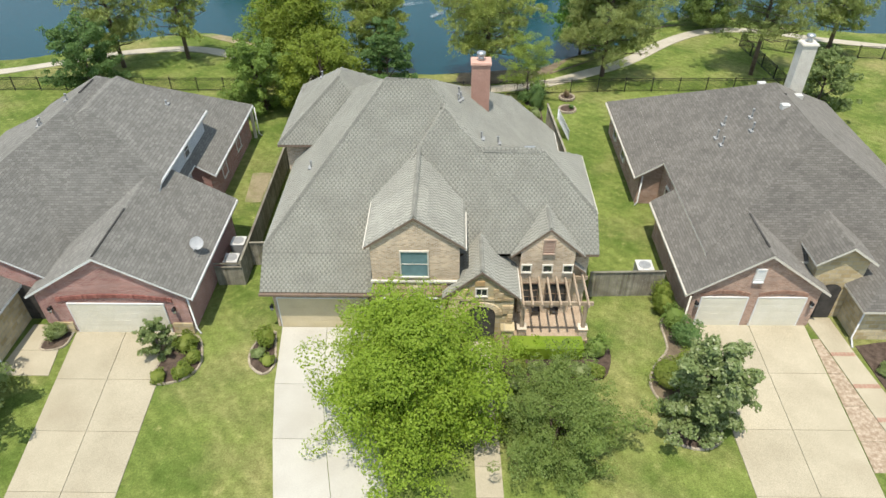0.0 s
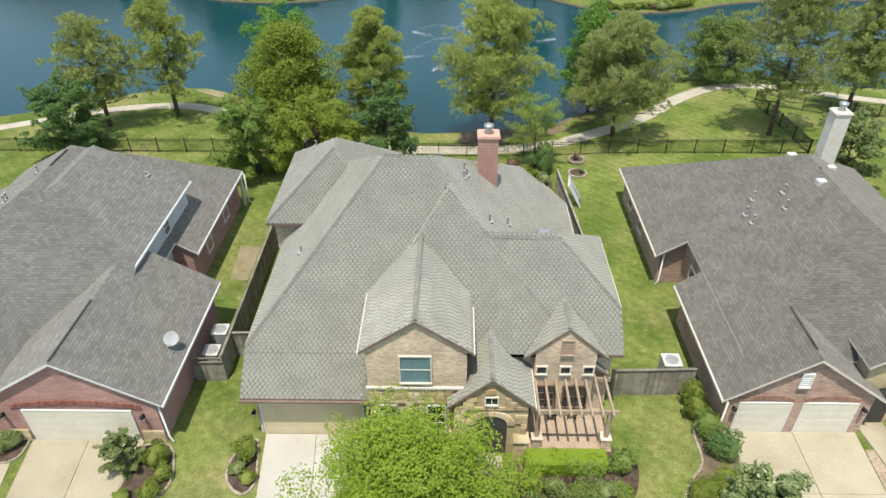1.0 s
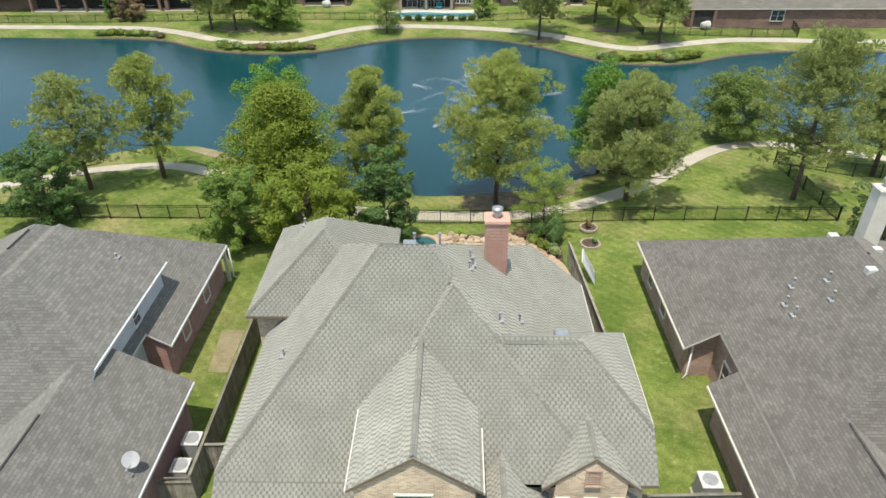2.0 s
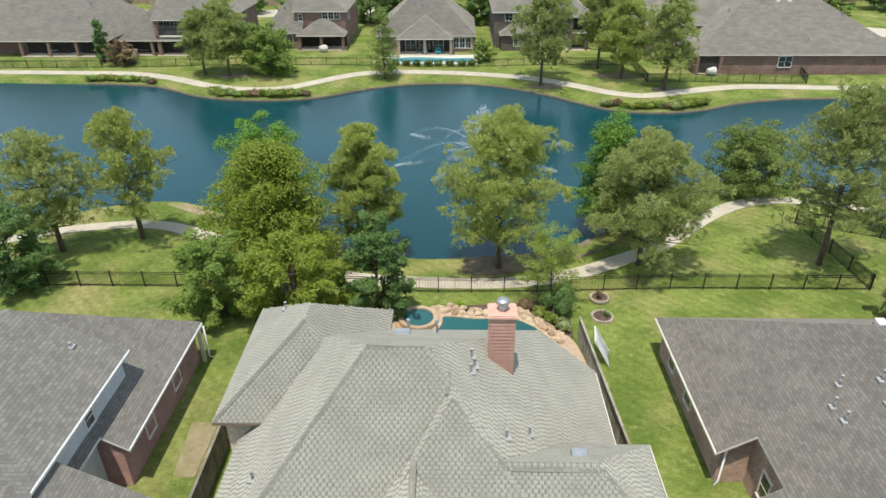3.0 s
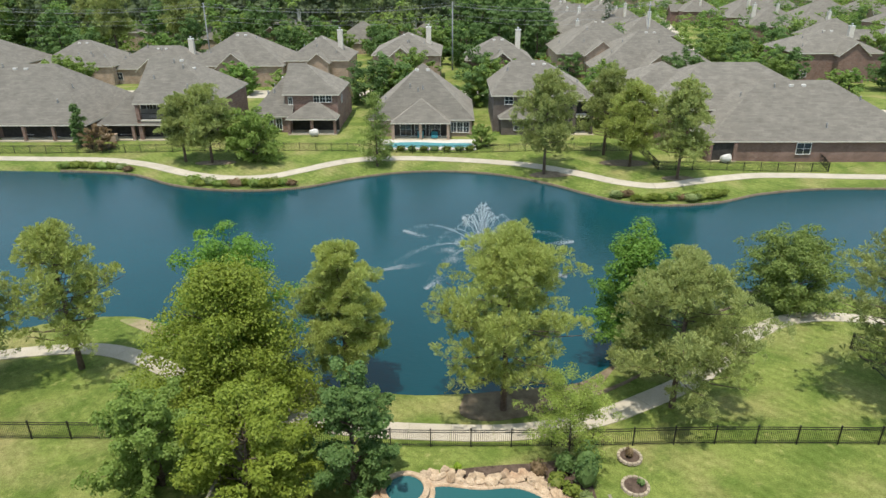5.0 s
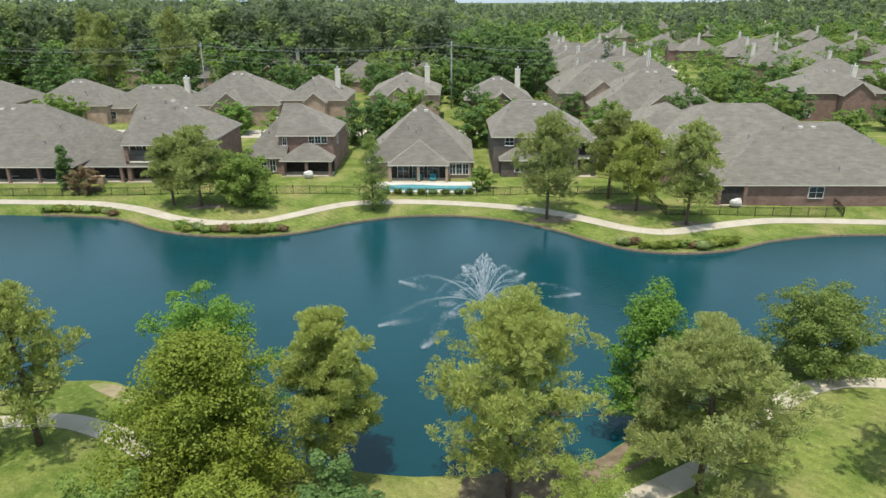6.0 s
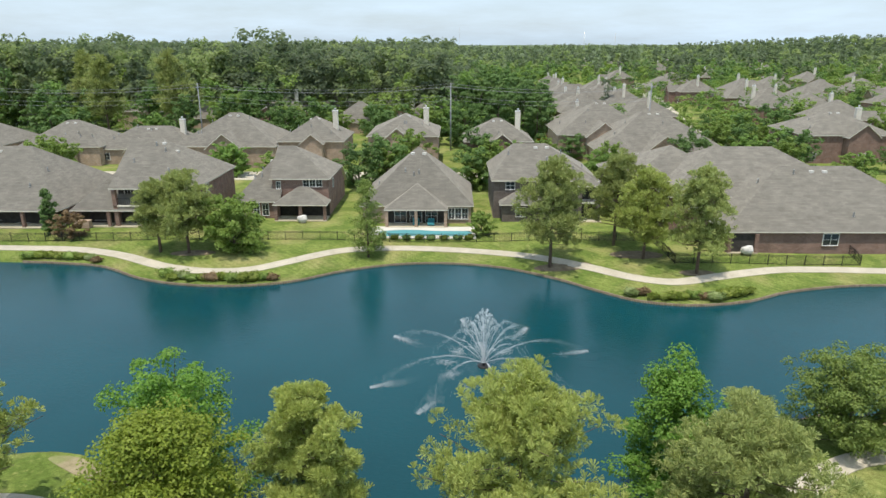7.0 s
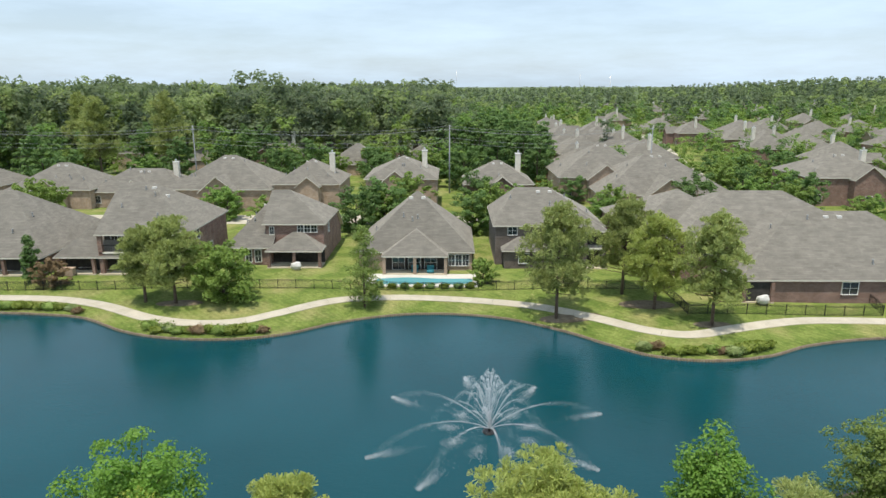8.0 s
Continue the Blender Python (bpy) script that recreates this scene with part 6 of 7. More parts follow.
for i, (x, y) in enumerate([(23.2, 74.4), (25.0, 75.0), (30.5, 74.2), (32.3, 73.6), (35.0, 72.6), (37.5, 71.6), (20.6, 70.6)]):
    bush("shrub", "low dark shrub at the lake point", (x, y, lz(x, y)), 0.8, 0.6, 0.7, LEAF_OLIVE, 360 + i, 600, 0.18, group="lake point shrubs")

# ---- fountain ----
fountain = thing("fountain", "floating lake fountain throwing fine white arcs of spray", "fountain", (2.95, 83.9, WATER_Z))
bm = bmesh.new()
tube(bm, [(0, 0, -0.2), (0, 0, 0.08), (0, 0, 0.12)], [0.55, 0.55, 0.4], 16)
tube(bm, [(0, 0, 0.1), (0, 0, 0.35)], [0.12, 0.07], 10)
part("float", bm, IRON, fountain)
fr = np.random.default_rng(17)


def jet(angle, speed_out, speed_up, drops, width, spread):
    """One arc of drops: tight at the nozzle, breaking up as it falls."""
    T = 2 * speed_up / 9.8
    k = fr.random(drops) ** 1.35
    t = k * T
    out = speed_out * t
    side = fr.normal(size=drops) * spread * k * k
    x = math.cos(angle) * out - math.sin(angle) * side
    y = math.sin(angle) * out + math.cos(angle) * side
    z = 0.3 + speed_up * t - 4.9 * t * t - np.abs(fr.normal(size=drops)) * spread * 1.2 * k * k
    return np.stack([x, y, np.maximum(z, 0.02)], 1), width * (1.15 - 0.55 * k) * fr.uniform(0.6, 1.3, drops)


sets = []
STREAMS = [radians(a) for a in (17, 60, 100, 145, 203, 236, 275, 324)]
for a in STREAMS:
    reach = fr.uniform(0.94, 1.1)
    sets.append(jet(a, 8.1 * reach, 5.5, 1100, 0.019, 0.34))
    drops = 900  # where the stream meets the water
    along = -np.abs(fr.normal(size=drops)) * 1.5
    across = fr.normal(size=drops) * 0.10 * (1 + 0.9 * np.abs(along))
    r = 9.4 * reach + along
    sets.append((np.stack([math.cos(a) * r - math.sin(a) * across, math.sin(a) * r + math.cos(a) * across, np.abs(fr.normal(size=drops)) * 0.09 + 0.02], 1), fr.uniform(0.009, 0.024, drops)))
for k in range(9):
    a = k * math.tau / 9 + 0.2
    up = fr.uniform(6.2, 8.0)
    sets.append(jet(a, 2.9 * fr.uniform(0.9, 1.3), up, 600, 0.018, 0.4))
    drops = 420
    r = 3.4 + fr.normal(size=drops) * 0.5
    q = a + fr.normal(size=drops) * 0.09
    sets.append((np.stack([np.cos(q) * r, np.sin(q) * r, np.abs(fr.normal(size=drops)) * 0.12 + 0.02], 1), fr.uniform(0.009, 0.024, drops)))
for k in range(26):
    sets.append(jet(k * math.tau * 0.381966, 0.2 + 0.058 * k, 10.1 - 0.08 * k, 520, 0.016, 0.3))
pos, siz = np.concatenate([s[0] for s in sets]), np.concatenate([s[1] for s in sets])
corner = np.array([(1, 1, 1), (1, -1, -1), (-1, 1, -1), (-1, -1, 1)]) * 0.6
dv = (pos[:, None, :] + corner[None] * siz[:, None, None] * np.array([1, 1, 1.7])).reshape(-1, 3)
tri = np.array([(0, 1, 2), (0, 3, 1), (0, 2, 3), (1, 3, 2)])
df = (np.arange(len(pos))[:, None, None] * 4 + tri[None]).reshape(-1, 3)
raw("spray", dv, df, DROPS, fountain)


# ---- houses across the lake ----
def far_house(label, bodies, wall, windows=(), chimneys=(), porch=None, trim=None, shingle=None):
    h = thing("house", label, "house", group="houses across the lake")
    roofs(h, bodies, shingle or SHINGLE_FAR, trim or TRIM, wall)
    for at, w, ht, face in windows:
        opening(h, "window", at, w, ht, face, WHITE, PANE_DARK, (2, 2))
    for x, y, z0, z1 in chimneys:
        chimney(h, x - 0.55, x + 0.55, y - 0.45, y + 0.45, z0, z1, TRIM, WHITE)
    if porch:
        x0, x1, y, depth, hgt = porch
        # thin dark sheet before the wall; the porch shade is its colour
        part("porch_back", boxes((x0, x1, y + depth - 0.06, y + depth, 0, hgt)), SHADE_DARK, h, "dark sheet painted as porch shade")
        part("porch_floor", boxes((x0, x1, y - 0.2, y + depth, -0.05, 0.12)), CONCRETE, h)
        n = max(1, round((x1 - x0) / 4.2))
        for x in np.linspace(x0 + 0.25, x1 - 0.25, n + 1):
            part("porch_post", boxes((x - 0.22, x + 0.22, y - 0.1, y + min(0.35, depth - 0.07), 0, hgt), bevel=0.02), wall, h)
    r3 = random.Random(len(label) + int(bodies[0].rect[0]))
    for i in range(4):
        x0, x1, y0, y1 = bodies[0].rect
        roof_pipe(h, bodies, r3.uniform(x0 + 2, x1 - 2), r3.uniform(y0 + 2, (y0 + y1) / 2), 0.5, 0.09, PIPE_GREY)
    for i in range(2):
        roof_box(h, bodies, (x0 + x1) / 2 - 0.9 + 1.8 * i, (y0 + y1) / 2 - 1.0, 0.6)
    return h


far_house("single storey brick house with steep taupe hip roof and pool", [Roof(-13.6, 3.3, 126.8, 143.5, 2.75, 0.9, 0.9, 0.9, 0.9), Roof(-9.8, -0.5, 124.6, 136, 2.7, 0.62, 0.62, 0.62, 0.62, walls=False)], FAR_TAN, [((0.0, 127.17, 0.7), 0.85, 1.6, "s"), ((1.0, 127.17, 0.7), 0.85, 1.6, "s"), ((2.0, 127.17, 0.7), 0.85, 1.6, "s"), ((-7.6, 127.08, 0.15), 1.7, 2.1, "s"), ((-5.3, 127.08, 0.15), 1.7, 2.1, "s"), ((-3.0, 127.08, 0.15), 1.7, 2.1, "s")], porch=(-9.7, -0.6, 124.8, 2.35, 2.6))
def balcony(house, x0, x1, y0, y1, z, top, wall):
    """An upper deck with a rail of thin bars, a ceiling line and tall brick posts to the ground."""
    part("balcony_deck", boxes((x0, x1, y0, y1, z - 0.22, z)), TRIM, house, "cream edged balcony deck")
    part("balcony_floor", boxes((x0 - 0.3, x1 + 0.3, y0 - 0.3, y1, -0.05, 0.1)), CONCRETE, house)
    # dark sheets against the wall, above and below the deck, painted as shade
    part("shade_sheet", boxes((x0, x1, y1 - 0.05, y1 + 0.02, 0.1, z - 0.22), (x0, x1, y1 - 0.05, y1 + 0.02, z, top)), SHADE_DARK, house, "dark sheet painted as shade behind the balcony")
    for x in (x0 + 0.25, x1 - 0.25):
        part("post", boxes((x - 0.3, x + 0.3, y0, y0 + 0.5, 0, top), bevel=0.03), wall, house)
    rail = part("railing", boxes((x0 + 0.5, x1 - 0.5, y0 + 0.1, y0 + 0.16, z + 0.95, z + 1.02), (x0 + 0.5, x1 - 0.5, y0 + 0.1, y0 + 0.16, z + 0.08, z + 0.13)), IRON, house)
    for x in np.arange(x0 + 0.6, x1 - 0.5, 0.3):
        part("bar", boxes((x - 0.015, x + 0.015, y0 + 0.115, y0 + 0.145, z + 0.1, z + 0.97)), IRON, rail)


far_house("two storey brown brick house with sweeping taupe roof and porch", [
    Roof(-33.4, -26.2, 129.5, 147, 2.7, 0.8, 0.8, 1.1, None),
    Roof(-28.0, -18.6, 131.1, 147, 5.9, 0.6, 0.8, None, 0.62, eb=2.7),
    Roof(-27.0, -18.7, 128.0, 131.6, 2.55, 0.62, None, 0.62, 0.62, walls=False),
], FAR_BRICK, [((-29.9, 129.88, 0.5), 0.9, 1.8, "s"), ((-28.5, 129.88, 0.5), 0.9, 1.8, "s"), ((-22.4, 131.48, 4.65), 0.85, 1.05, "s"), ((-21.4, 131.48, 4.65), 0.85, 1.05, "s"), ((-20.4, 131.48, 4.65), 0.85, 1.05, "s"), ((-26.7, 131.48, 4.3), 0.6, 1.1, "s"), ((-18.98, 135.5, 3.9), 0.9, 1.2, "e")], porch=(-26.8, -18.9, 128.3, 2.95, 2.4))
balcony_house = far_house("two storey brown brick house with deep balcony and taupe roof", [
    Roof(-49.6, -36.8, 124.6, 143, 5.75, 0.65, 0.65, None, 0.75, front=2.3),
    Roof(-55.8, -44.0, 124.6, 143, 2.5, 0.93, 0.93, 0.93, None, eb=2.5, front=2.3),
], FAR_BRICK, [((-47.9, 126.84, 3.5), 0.9, 1.9, "s"), ((-46.2, 126.84, 4.2), 1.1, 1.2, "s"), ((-39.5, 126.88, 4.0), 1.3, 1.3, "s"), ((-52.6, 126.88, 0.5), 1.6, 1.6, "s"), ((-37.18, 130.0, 4.0), 1.0, 1.4, "e"), ((-37.18, 135.0, 1.0), 1.0, 1.4, "e")], porch=(-55.3, -50.0, 124.8, 2.05, 2.3))
balcony(balcony_house, -49.3, -41.0, 124.8, 126.85, 3.2, 5.5, FAR_BRICK)
part("grill_counter", boxes((-55.0, -52.8, 123.9, 124.7, 0, 1.05), (-55.1, -52.7, 123.85, 124.75, 1.05, 1.13), bevel=0.02), FAR_TAN, balcony_house, "tan stone outdoor counter")
far_house("single storey brown house with broad taupe hip roof and porch", [Roof(-86, -57.0, 123.8, 146, 2.6, 0.7, 0.7, 0.85, 0.85, front=2.6)], FAR_BRICK, [((-60.5, 126.38, 0.6), 1.6, 1.5, "s"), ((-64.0, 126.38, 0.2), 1.8, 2.0, "s"), ((-68.0, 126.38, 0.6), 1.6, 1.5, "s")], porch=(-72, -57.6, 124.0, 2.35, 2.4))
grey_house = far_house("two storey grey brick house with taupe hip roof and corner balcony", [Roof(6.0, 22.4, 130, 146, 5.9, 0.56, 0.56, 1.15, 0.6), Roof(7.2, 14.0, 127.8, 134, 2.7, 0.6, None, 0.6, 0.6), Roof(18.6, 22.4, 127.9, 133, 5.55, 0.56, None, None, 0.6, walls=False)], GREY_BRICK, [((8.9, 130.38, 4.5), 1.3, 1.2, "s"), ((15.8, 130.38, 4.0), 1.4, 1.4, "s"), ((10.4, 128.18, 0.8), 1.4, 1.4, "s"), ((16.4, 130.38, 0.8), 1.6, 1.5, "s")])
balcony(grey_house, 18.9, 22.2, 128.2, 130.38, 3.0, 5.4, GREY_BRICK)
far_house("large single storey brown brick house with sweeping taupe roofs", [Roof(34.8, 66, 112.9, 134, 2.85, 0.62, 0.62, 0.62, 0.62), Roof(29.8, 58, 121.6, 143, 5.4, 0.5, 0.5, 0.55, 0.55), Roof(25.0, 44, 127, 146, 5.6, 0.5, 0.5, 0.5, 0.5)], FAR_BRICK, [((48.4, 113.25, 1.0), 1.9, 1.5, "s"), ((34, 121.98, 3.2), 1.6, 1.2, "s")], porch=(35.3, 39.2, 112.95, 0.3, 2.5))
# pool and terrace behind the middle house
far_pool = thing("swimming_pool", "small bright blue swimming pool in the far garden", "swimming pool")
bm = bmesh.new()
prism(bm, [tuple(p) for p in smooth_line([(-10.2, 120.6), (-6, 119.9), (-1, 120.2), (2.2, 121), (2.6, 122.6), (-2, 122.8), (-6, 123.2), (-10, 122.4), (-10.2, 120.6)], 0.6)[:-1]], -0.1, lambda x, y: lz(x, y) + 0.11)
part("pool_water", bm, POOL_BLUE, far_pool)
bm = bmesh.new()
prism(bm, [(-11.5, 119.6), (3.4, 119.6), (3.4, 125), (-11.5, 125)], -0.2, lambda x, y: lz(x, y) + 0.08)
part("terrace", bm, CONCRETE_BRIGHT, far_pool, "pale concrete terrace")
for i, x in enumerate((-9.5, -7.8, -6.2, -4.5, -2.8, -1.0, 0.8, 2.4)):
    bush("shrub", "low clipped shrub between pool and fence", (x, 119.2, lz(x, 119.2)), 0.8, 0.5, 0.8, SHRUB if i % 2 else LEAF_DEEP, 400 + i, 350, 0.22, group="far pool shrubs")
for x, y, m, lb in ((-5.2, 125.6, TEAL, "teal cushioned garden armchair on the shaded porch"), (-3.0, 125.4, TEAL, "teal cushioned garden armchair on the shaded porch")):
    s = thing("armchair", lb, "chair", (x, y, 0.12), "porch armchairs")
    part("seat", boxes((-0.5, 0.5, -0.4, 0.4, 0.15, 0.5), bevel=0.05), m, s)
    part("backrest", boxes((-0.5, 0.5, 0.3, 0.5, 0.5, 1.0), bevel=0.05), m, s)
for x, y in ((37.6, 112.3), (-22.3, 127.2)):
    g = thing("grill", "barbecue grill under a pale fitted cover", "grill", (x, y, 0.02))
    bm = bmesh.new()
    ball(bm, (0, 0, 0.62), 0.85, 0.5, 0.62, 0.25)
    part("cover", bm, VENT_PALE, g)

# rows further back
r4 = random.Random(12)
back_rows = [(-95, -76.5, 174, 190, 4.2), (-79, -57, 176, 190, 3.4), (-60, -37.5, 172, 192, 4.6), (-38, -23.3, 174, 190, 5.4), (-18.2, -2.7, 172, 190, 6.8), (2.4, 17.6, 174, 188, 5.4), (30.5, 58.5, 170, 194, 3.7), (24, 47, 184, 206, 5.5), (77, 97, 178, 196, 6.2), (-120, -98, 172, 190, 4.5)]
for x0, x1, y0, y1, e in back_rows:
    p = 0.62 if e < 6 else 0.5
    bodies = [Roof(x0, x1, y0, y1, e, p, p, p, p)]
    w = (x1 - x0)
    gx0 = x0 + w * r4.uniform(0.25, 0.5)
    bodies.append(Roof(gx0, gx0 + w * 0.36, y0 - 2.2, y0 + 8, e - 0.3, None, None, 0.8, 0.8))
    far_house("brick house with taupe hip roof and front gable", bodies, r4.choice((FAR_BRICK, FAR_TAN, FAR_TAN)), [((gx0 + w * 0.18, y0 - 1.82, 1.0), 1.4, 1.5, "s"), ((x0 + 2.5, y0 + 0.38, 1.0), 1.4, 1.5, "s")], [(x0 + w * 0.8, (y0 + y1) / 2, 4, e + p * 6 + 2.0)] if r4.random() < 0.5 else ())
protoh = []
for k in range(4):
    h = thing("house", "distant brick house with taupe hip roofs", "house", group="distant houses")
    w, d, e = (17, 18, 3.2) if k % 2 else (15, 16, 5.6)
    roofs(h, [Roof(-w / 2, w / 2, -d / 2, d / 2, e, 0.64, 0.64, 0.64, 0.64), Roof(-w / 2 + 1 + 3 * (k > 1), -w / 2 + 8 + 3 * (k > 1), -d / 2 - 3, 2, e - 0.4, None, 0.7, 0.72, 0.72)], SHINGLE_FAR, TRIM, FAR_TAN if k % 3 else FAR_BRICK)
    if k != 1:
        chimney(h, w / 4 - 0.5, w / 4 + 0.5, -0.4, 0.4, 3, e + 6.2, TRIM, WHITE)
    opening(h, "window", (w / 2 - 3, -d / 2 + 0.38, 1.0), 1.6, 1.4, "s", WHITE, PANE_DARK, (2, 2))
    protoh.append(h)
spots_h = []
# a street running away between two rows, then looser clusters
for y in range(222, 400, 19):
    spots_h.append((37 + 0.085 * (y - 222) + r4.uniform(-1, 1), y, r4.randrange(4), 90 + r4.uniform(-5, 5)))
    if y < 330:
        spots_h.append((56 + 0.06 * (y - 222), y + 7, r4.randrange(4), 270 + r4.uniform(-5, 5)))
for x, y in ((104, 256), (110, 293), (104, 324), (126, 302), (124, 272), (108, 388), (128, 332), (146, 316), (140, 352), (172, 357), (188, 400), (164, 386), (200, 366), (106, 220), (128, 226), (150, 262), (176, 300), (210, 470), (278, 488), (170, 486), (95, 424), (132, 440), (111, 545), (152, 540), (240, 440), (240, 560), (190, 600), (300, 590), (127, 700), (174, 760), (220, 730), (268, 738), (311, 735)):
    spots_h.append((x + r4.uniform(-2, 2), y, r4.randrange(4), r4.choice((0, 180, 90, 270)) + r4.uniform(-8, 8)))
for x, y in ((-28, 236), (-22, 262), (-8, 240), (4, 268), (-60, 262), (-75, 248), (-45, 290), (-14, 300), (-52, 240), (-96, 244)):
    spots_h.append((x, y, r4.randrange(4), r4.choice((0, 180, 90))))
first = set()
for x, y, k, a in spots_h:
    m = pose(x, y, 0, 0, 0, a)
    if k not in first:
        first.add(k)
        protoh[k].matrix_world = m
    else:
        copy_thing(protoh[k], m)
for i in range(1250):
    y = 205 + 420 * r4.random() ** 1.15
    x = r4.uniform(0.02, 0.66) * y
    if y < 400 and abs(x - 62 - 0.085 * (y - 152) - 10 * (y > 230)) < 4.5:
        continue
    street_spots.append((x, y, r4.uniform(5.0, 9.5) if y < 400 else r4.uniform(8, 13)))
for i in range(190):
    street_spots.append((r4.uniform(-180, 22), r4.uniform(222, 256), r4.uniform(8, 11.5) if i % 3 else r4.uniform(12.5, 17)))
street_spots = [p for p in street_spots if all((p[0] - a) ** 2 + (p[1] - b) ** 2 > 95 for a, b, *_ in spots_h) and not (p[1] < 212 and 20 < p[0] < 61) and not (p[1] < 200 and 74 < p[0] < 100)]
for k, m, lb in ((0, LEAF_GREEN, "leafy green trees between the distant streets and roofs"), (1, LEAF_DEEP, "deep green trees between the distant streets and roofs"), (2, LEAF_CYPRESS, "light green trees between the distant streets and roofs")):
    grove("street_trees", [p for i, p in enumerate(street_spots) if (0, 1, 0, 2, 1)[i % 5] == k], m, lb)
understory = part("understory", prism(bmesh.new(), [(-2600, 232), (20, 232), (60, 640), (500, 700), (2600, 420), (2600, 4700), (-2600, 4700)], -0.2, 0.12), mottled("shaded woodland understory", (0.08, 0.115, 0.045), (0.12, 0.16, 0.065), 0.05, 1.5, 0.95, relief=0.6), None)
tagged(understory, "dark green undergrowth beneath the distant woods", "undergrowth", kind="structure")
for nm, pts, w in (("road_far", [(-130, 164), (-60, 163.5), (0, 163), (40, 160), (62, 152), (80, 142), (120, 130)], 8.5), ("road_side", [(62, 152), (66, 190), (72, 240), (90, 330), (120, 480)], 8.0)):
    line = smooth_line(pts, 6)
    road = thing(nm, "pale concrete residential street between the houses", "road", kind="structure")
    bm = bmesh.new()
    rows = []
    for i, p in enumerate(line):
        d = line[min(i + 1, len(line) - 1)] - line[max(i - 1, 0)]
        d /= np.hypot(*d)
        rows.append([bm.verts.new((p[0] - d[1] * s, p[1] + d[0] * s, 0.06)) for s in (-w / 2, w / 2)])
    for a, b in zip(rows, rows[1:]):
        bm.faces.new((a[0], b[0], b[1], a[1]))
    ret = bmesh.ops.extrude_face_region(bm, geom=bm.faces[:])
    bmesh.ops.translate(bm, verts=[g for g in ret["geom"] if isinstance(g, bmesh.types.BMVert)], vec=(0, 0, -0.2))
    bmesh.ops.recalc_face_normals(bm, faces=bm.faces[:])
    part("surface", bm, PATH_CONCRETE, road)
# overhead line
line_y = 196
poles = (-125, -62, -0.4, 48)
for x in poles:
    pl = thing("utility_pole", "slim grey utility pole carrying overhead cables", "utility pole", (x, line_y, 0), "utility poles")
    bm = bmesh.new()
    tube(bm, [(0, 0, -0.3), (0, 0, 16.4)], [0.2, 0.12], 8)
    part("pole", bm, WIRE, pl)
    part("crossarm", boxes((-0.08, 0.08, -1.1, 1.1, 15.3, 15.5)), WIRE, pl)
for a, b in zip(poles, poles[1:]):
    for z, dy in ((16.2, 0), (15.5, -1), (15.5, 1), (13.4, 0), (12.4, 0.2)):
        bm = bmesh.new()
        tube(bm, [(a + (b - a) * t, line_y + dy, z - 1.5 * 4 * t * (1 - t)) for t in np.linspace(0, 1, 9)], [0.03] * 9, 4)
        tagged(part("cable", bm, WIRE, None), "thin grey overhead cable strung between utility poles", "cable", "overhead cables")
for x, y, h in ((7.6, 900, 42), (163.5, 900, 37.5), (202, 900, 35)):
    m = thing("radio_mast", "thin grey radio mast rising above the horizon", "mast", (x, y, 0), "distant masts")
    bm = bmesh.new()
    for k in range(3):
        a = k * math.tau / 3
        tube(bm, [(0.7 * math.cos(a), 0.7 * math.sin(a), 0), (0.25 * math.cos(a), 0.25 * math.sin(a), h)], [0.14, 0.1], 4)
    part("lattice", bm, METAL, m)
play = thing("play_set", "orange plastic play set beside a distant house", "play set", (25.3, 205, 0))
part("frame", boxes((-3.5, 3.5, -1.5, 1.5, 0, 2.6), bevel=0.1), ORANGE, play)
part("slide", boxes((3.5, 5.4, -0.8, 0.8, 0, 1.2), bevel=0.1), ORANGE, play)


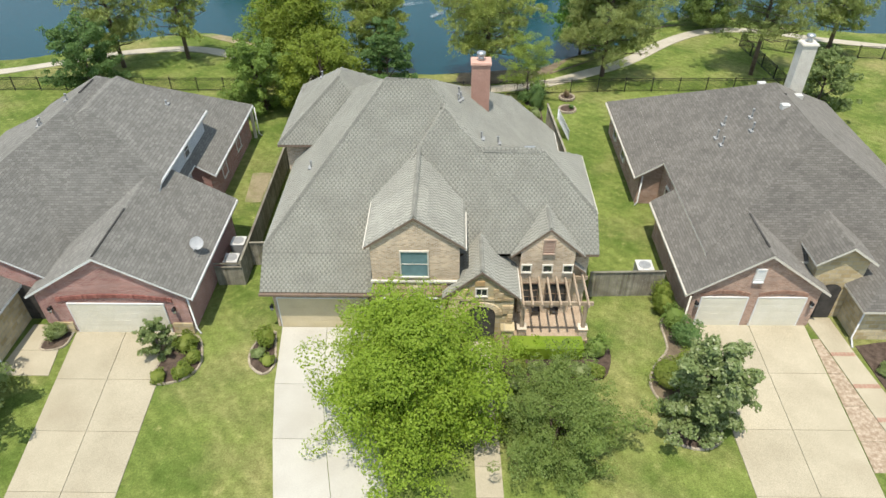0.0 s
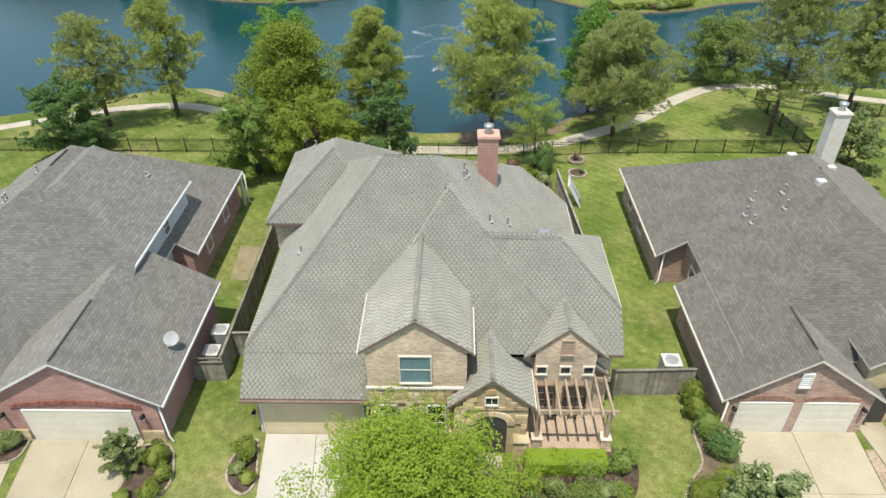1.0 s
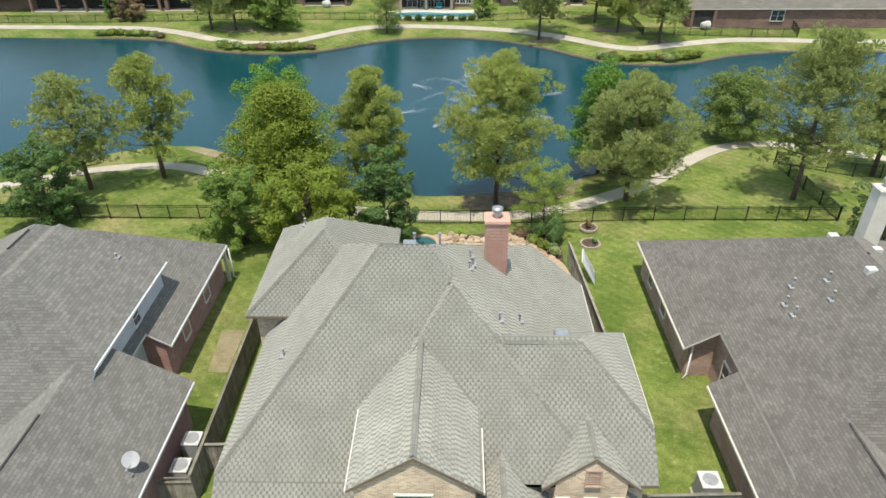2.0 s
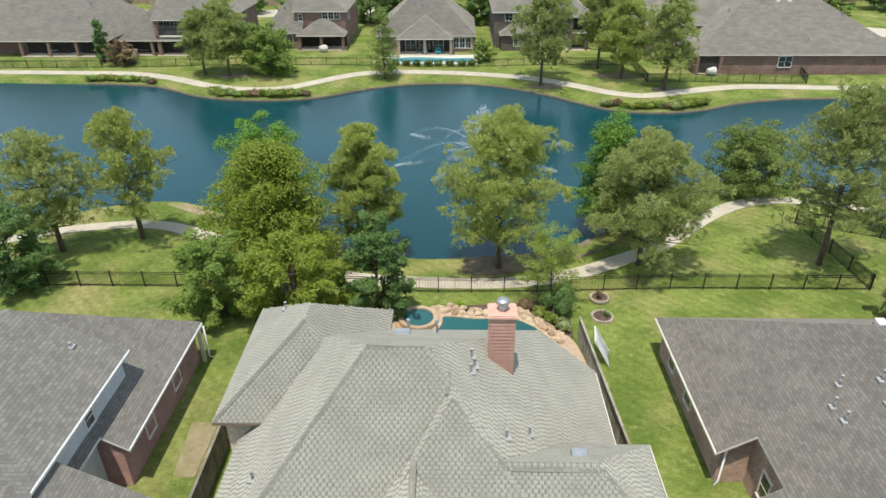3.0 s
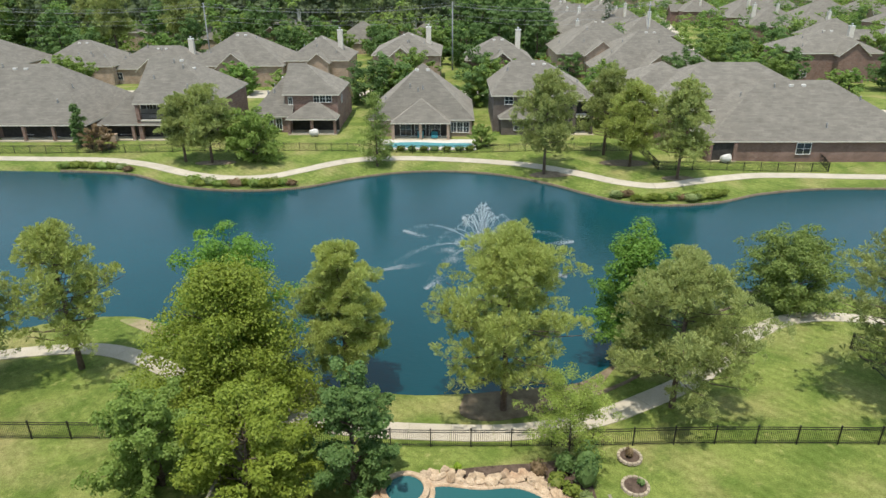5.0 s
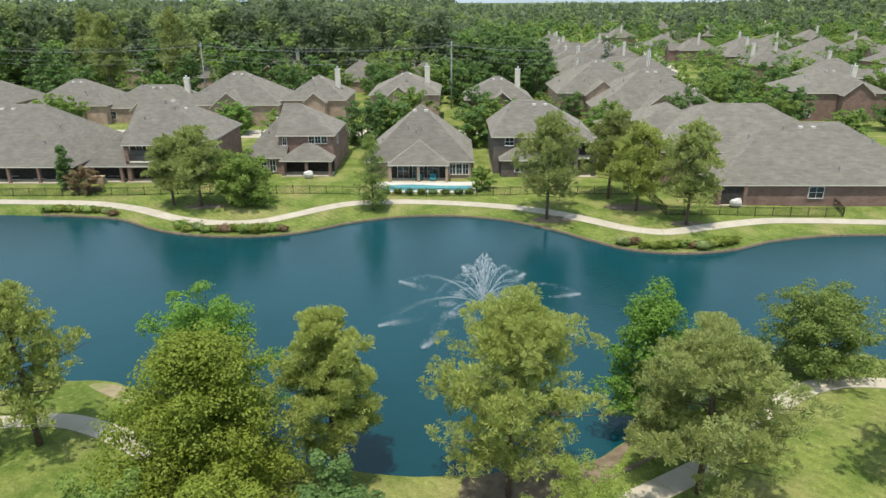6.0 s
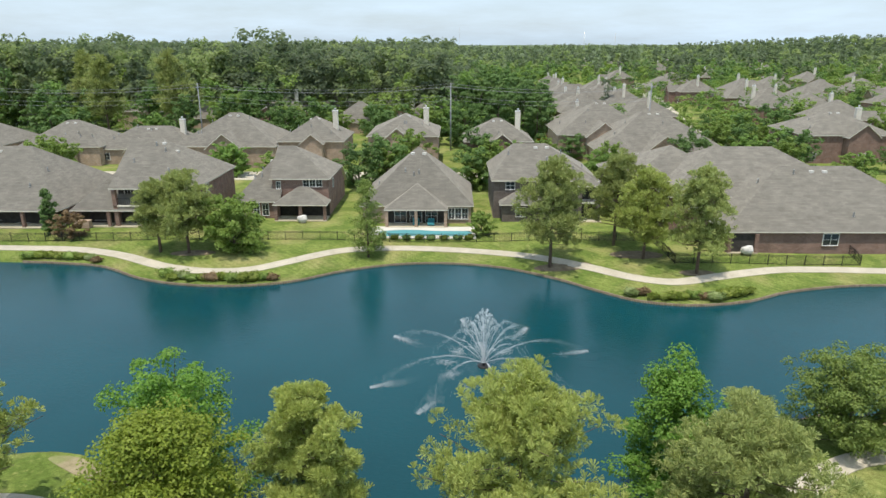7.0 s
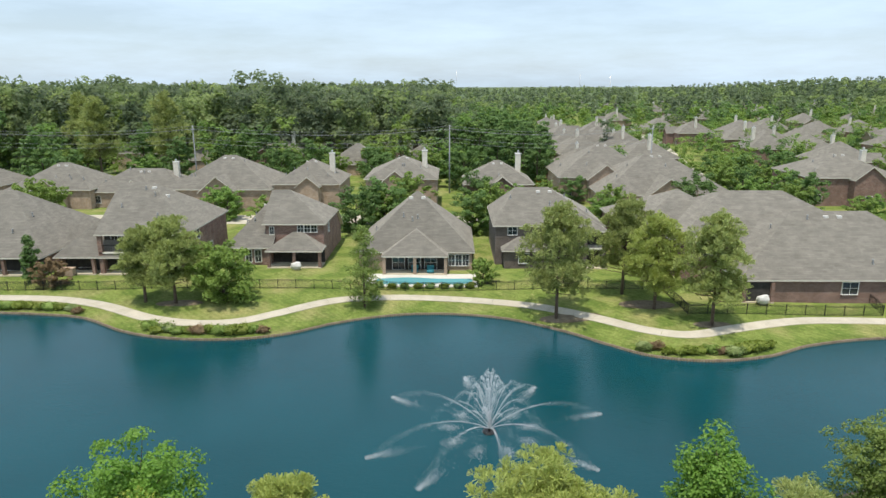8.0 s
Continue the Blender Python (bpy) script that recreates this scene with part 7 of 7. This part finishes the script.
# ---- shingles of the main roof, laid tab by tab ----
def lay_tabs(house, bodies):
    """Raised tabs in courses on every roof plane; those by the front dormer are pieces of their own."""
    rs = random.Random(31)
    V, F = [], []
    single = 0
    COURSE = 0.145
    wedge = {}
    for bi, body in enumerate(bodies):
        x0, x1, y0, y1 = body.rect
        for pi, (c, a, b) in enumerate(body.planes):
            g = Vector((a, b, 0))
            s = g.length
            if s < 0.01:
                continue
            e = Vector((b, -a, 0)) / s  # along the eave
            up = Vector((a, b, s * s)) / (s * math.sqrt(1 + s * s))  # up the slope
            nrm = e.cross(up)
            run = COURSE / math.sqrt(1 + s * s)
            across = (y0, y1) if abs(a) > abs(b) else (x0, x1)
            down = (x0, x1) if abs(a) > abs(b) else (y0, y1)
            rows = int((down[1] - down[0]) / run)
            for j in range(rows):
                d = down[0] + (j + 0.5) * run
                u = across[0] + (rs.uniform(0, 0.23) if abs(a) > abs(b) else 0.115 * (j % 2) + rs.uniform(0, 0.03))
                while u < across[1]:
                    w = rs.choice((0.13, 0.14, 0.14, 0.15))
                    gap = 0.23 - w
                    x, y = (d, u + w / 2) if abs(a) > abs(b) else (u + w / 2, d)
                    u += w + gap
                    h, k = body.height(x, y)
                    if k != pi:
                        continue
                    if any(o.height(x, y)[0] > h + 0.001 for o in bodies if o is not body):
                        continue
                    p = Vector((x, y, h + 0.003))
                    lo, hi = p - up * COURSE * 0.5, p + up * COURSE * 0.5
                    ew = e * (w / 2)
                    if bi == 5 and 25.0 < y < 27.6 and single < 300:
                        key = (pi, w)
                        if key not in wedge:
                            me = bpy.data.meshes.new("shingle")
                            q = [lo - p - ew, lo - p + ew, hi - p + ew, hi - p - ew]
                            t = [lo - p - ew + nrm * 0.012, lo - p + ew + nrm * 0.012, hi - p + ew + nrm * 0.004, hi - p - ew + nrm * 0.004]
                            me.from_pydata([tuple(z) for z in q + t], [], [(3, 2, 1, 0), (4, 5, 6, 7), (0, 1, 5, 4), (1, 2, 6, 5), (2, 3, 7, 6), (3, 0, 4, 7)])
                            me.materials.append(TAB)
                            wedge[key] = me
                        o = new("shingle", wedge[key])
                        o.parent = house
                        o.location = p
                        single += 1
                    else:
                        n = len(V)
                        V += [lo - ew, lo + ew, lo - ew + nrm * 0.012, lo + ew + nrm * 0.012, hi + ew + nrm * 0.004, hi - ew + nrm * 0.004]
                        F += [(n, n + 1, n + 3, n + 2), (n + 2, n + 3, n + 4, n + 5)]
    ob = raw("shingle_field", [tuple(v) for v in V], F, TAB, house)
    tagged(ob, "raised grey shingle tabs", kind="stuff")


lay_tabs(main, main_bodies)
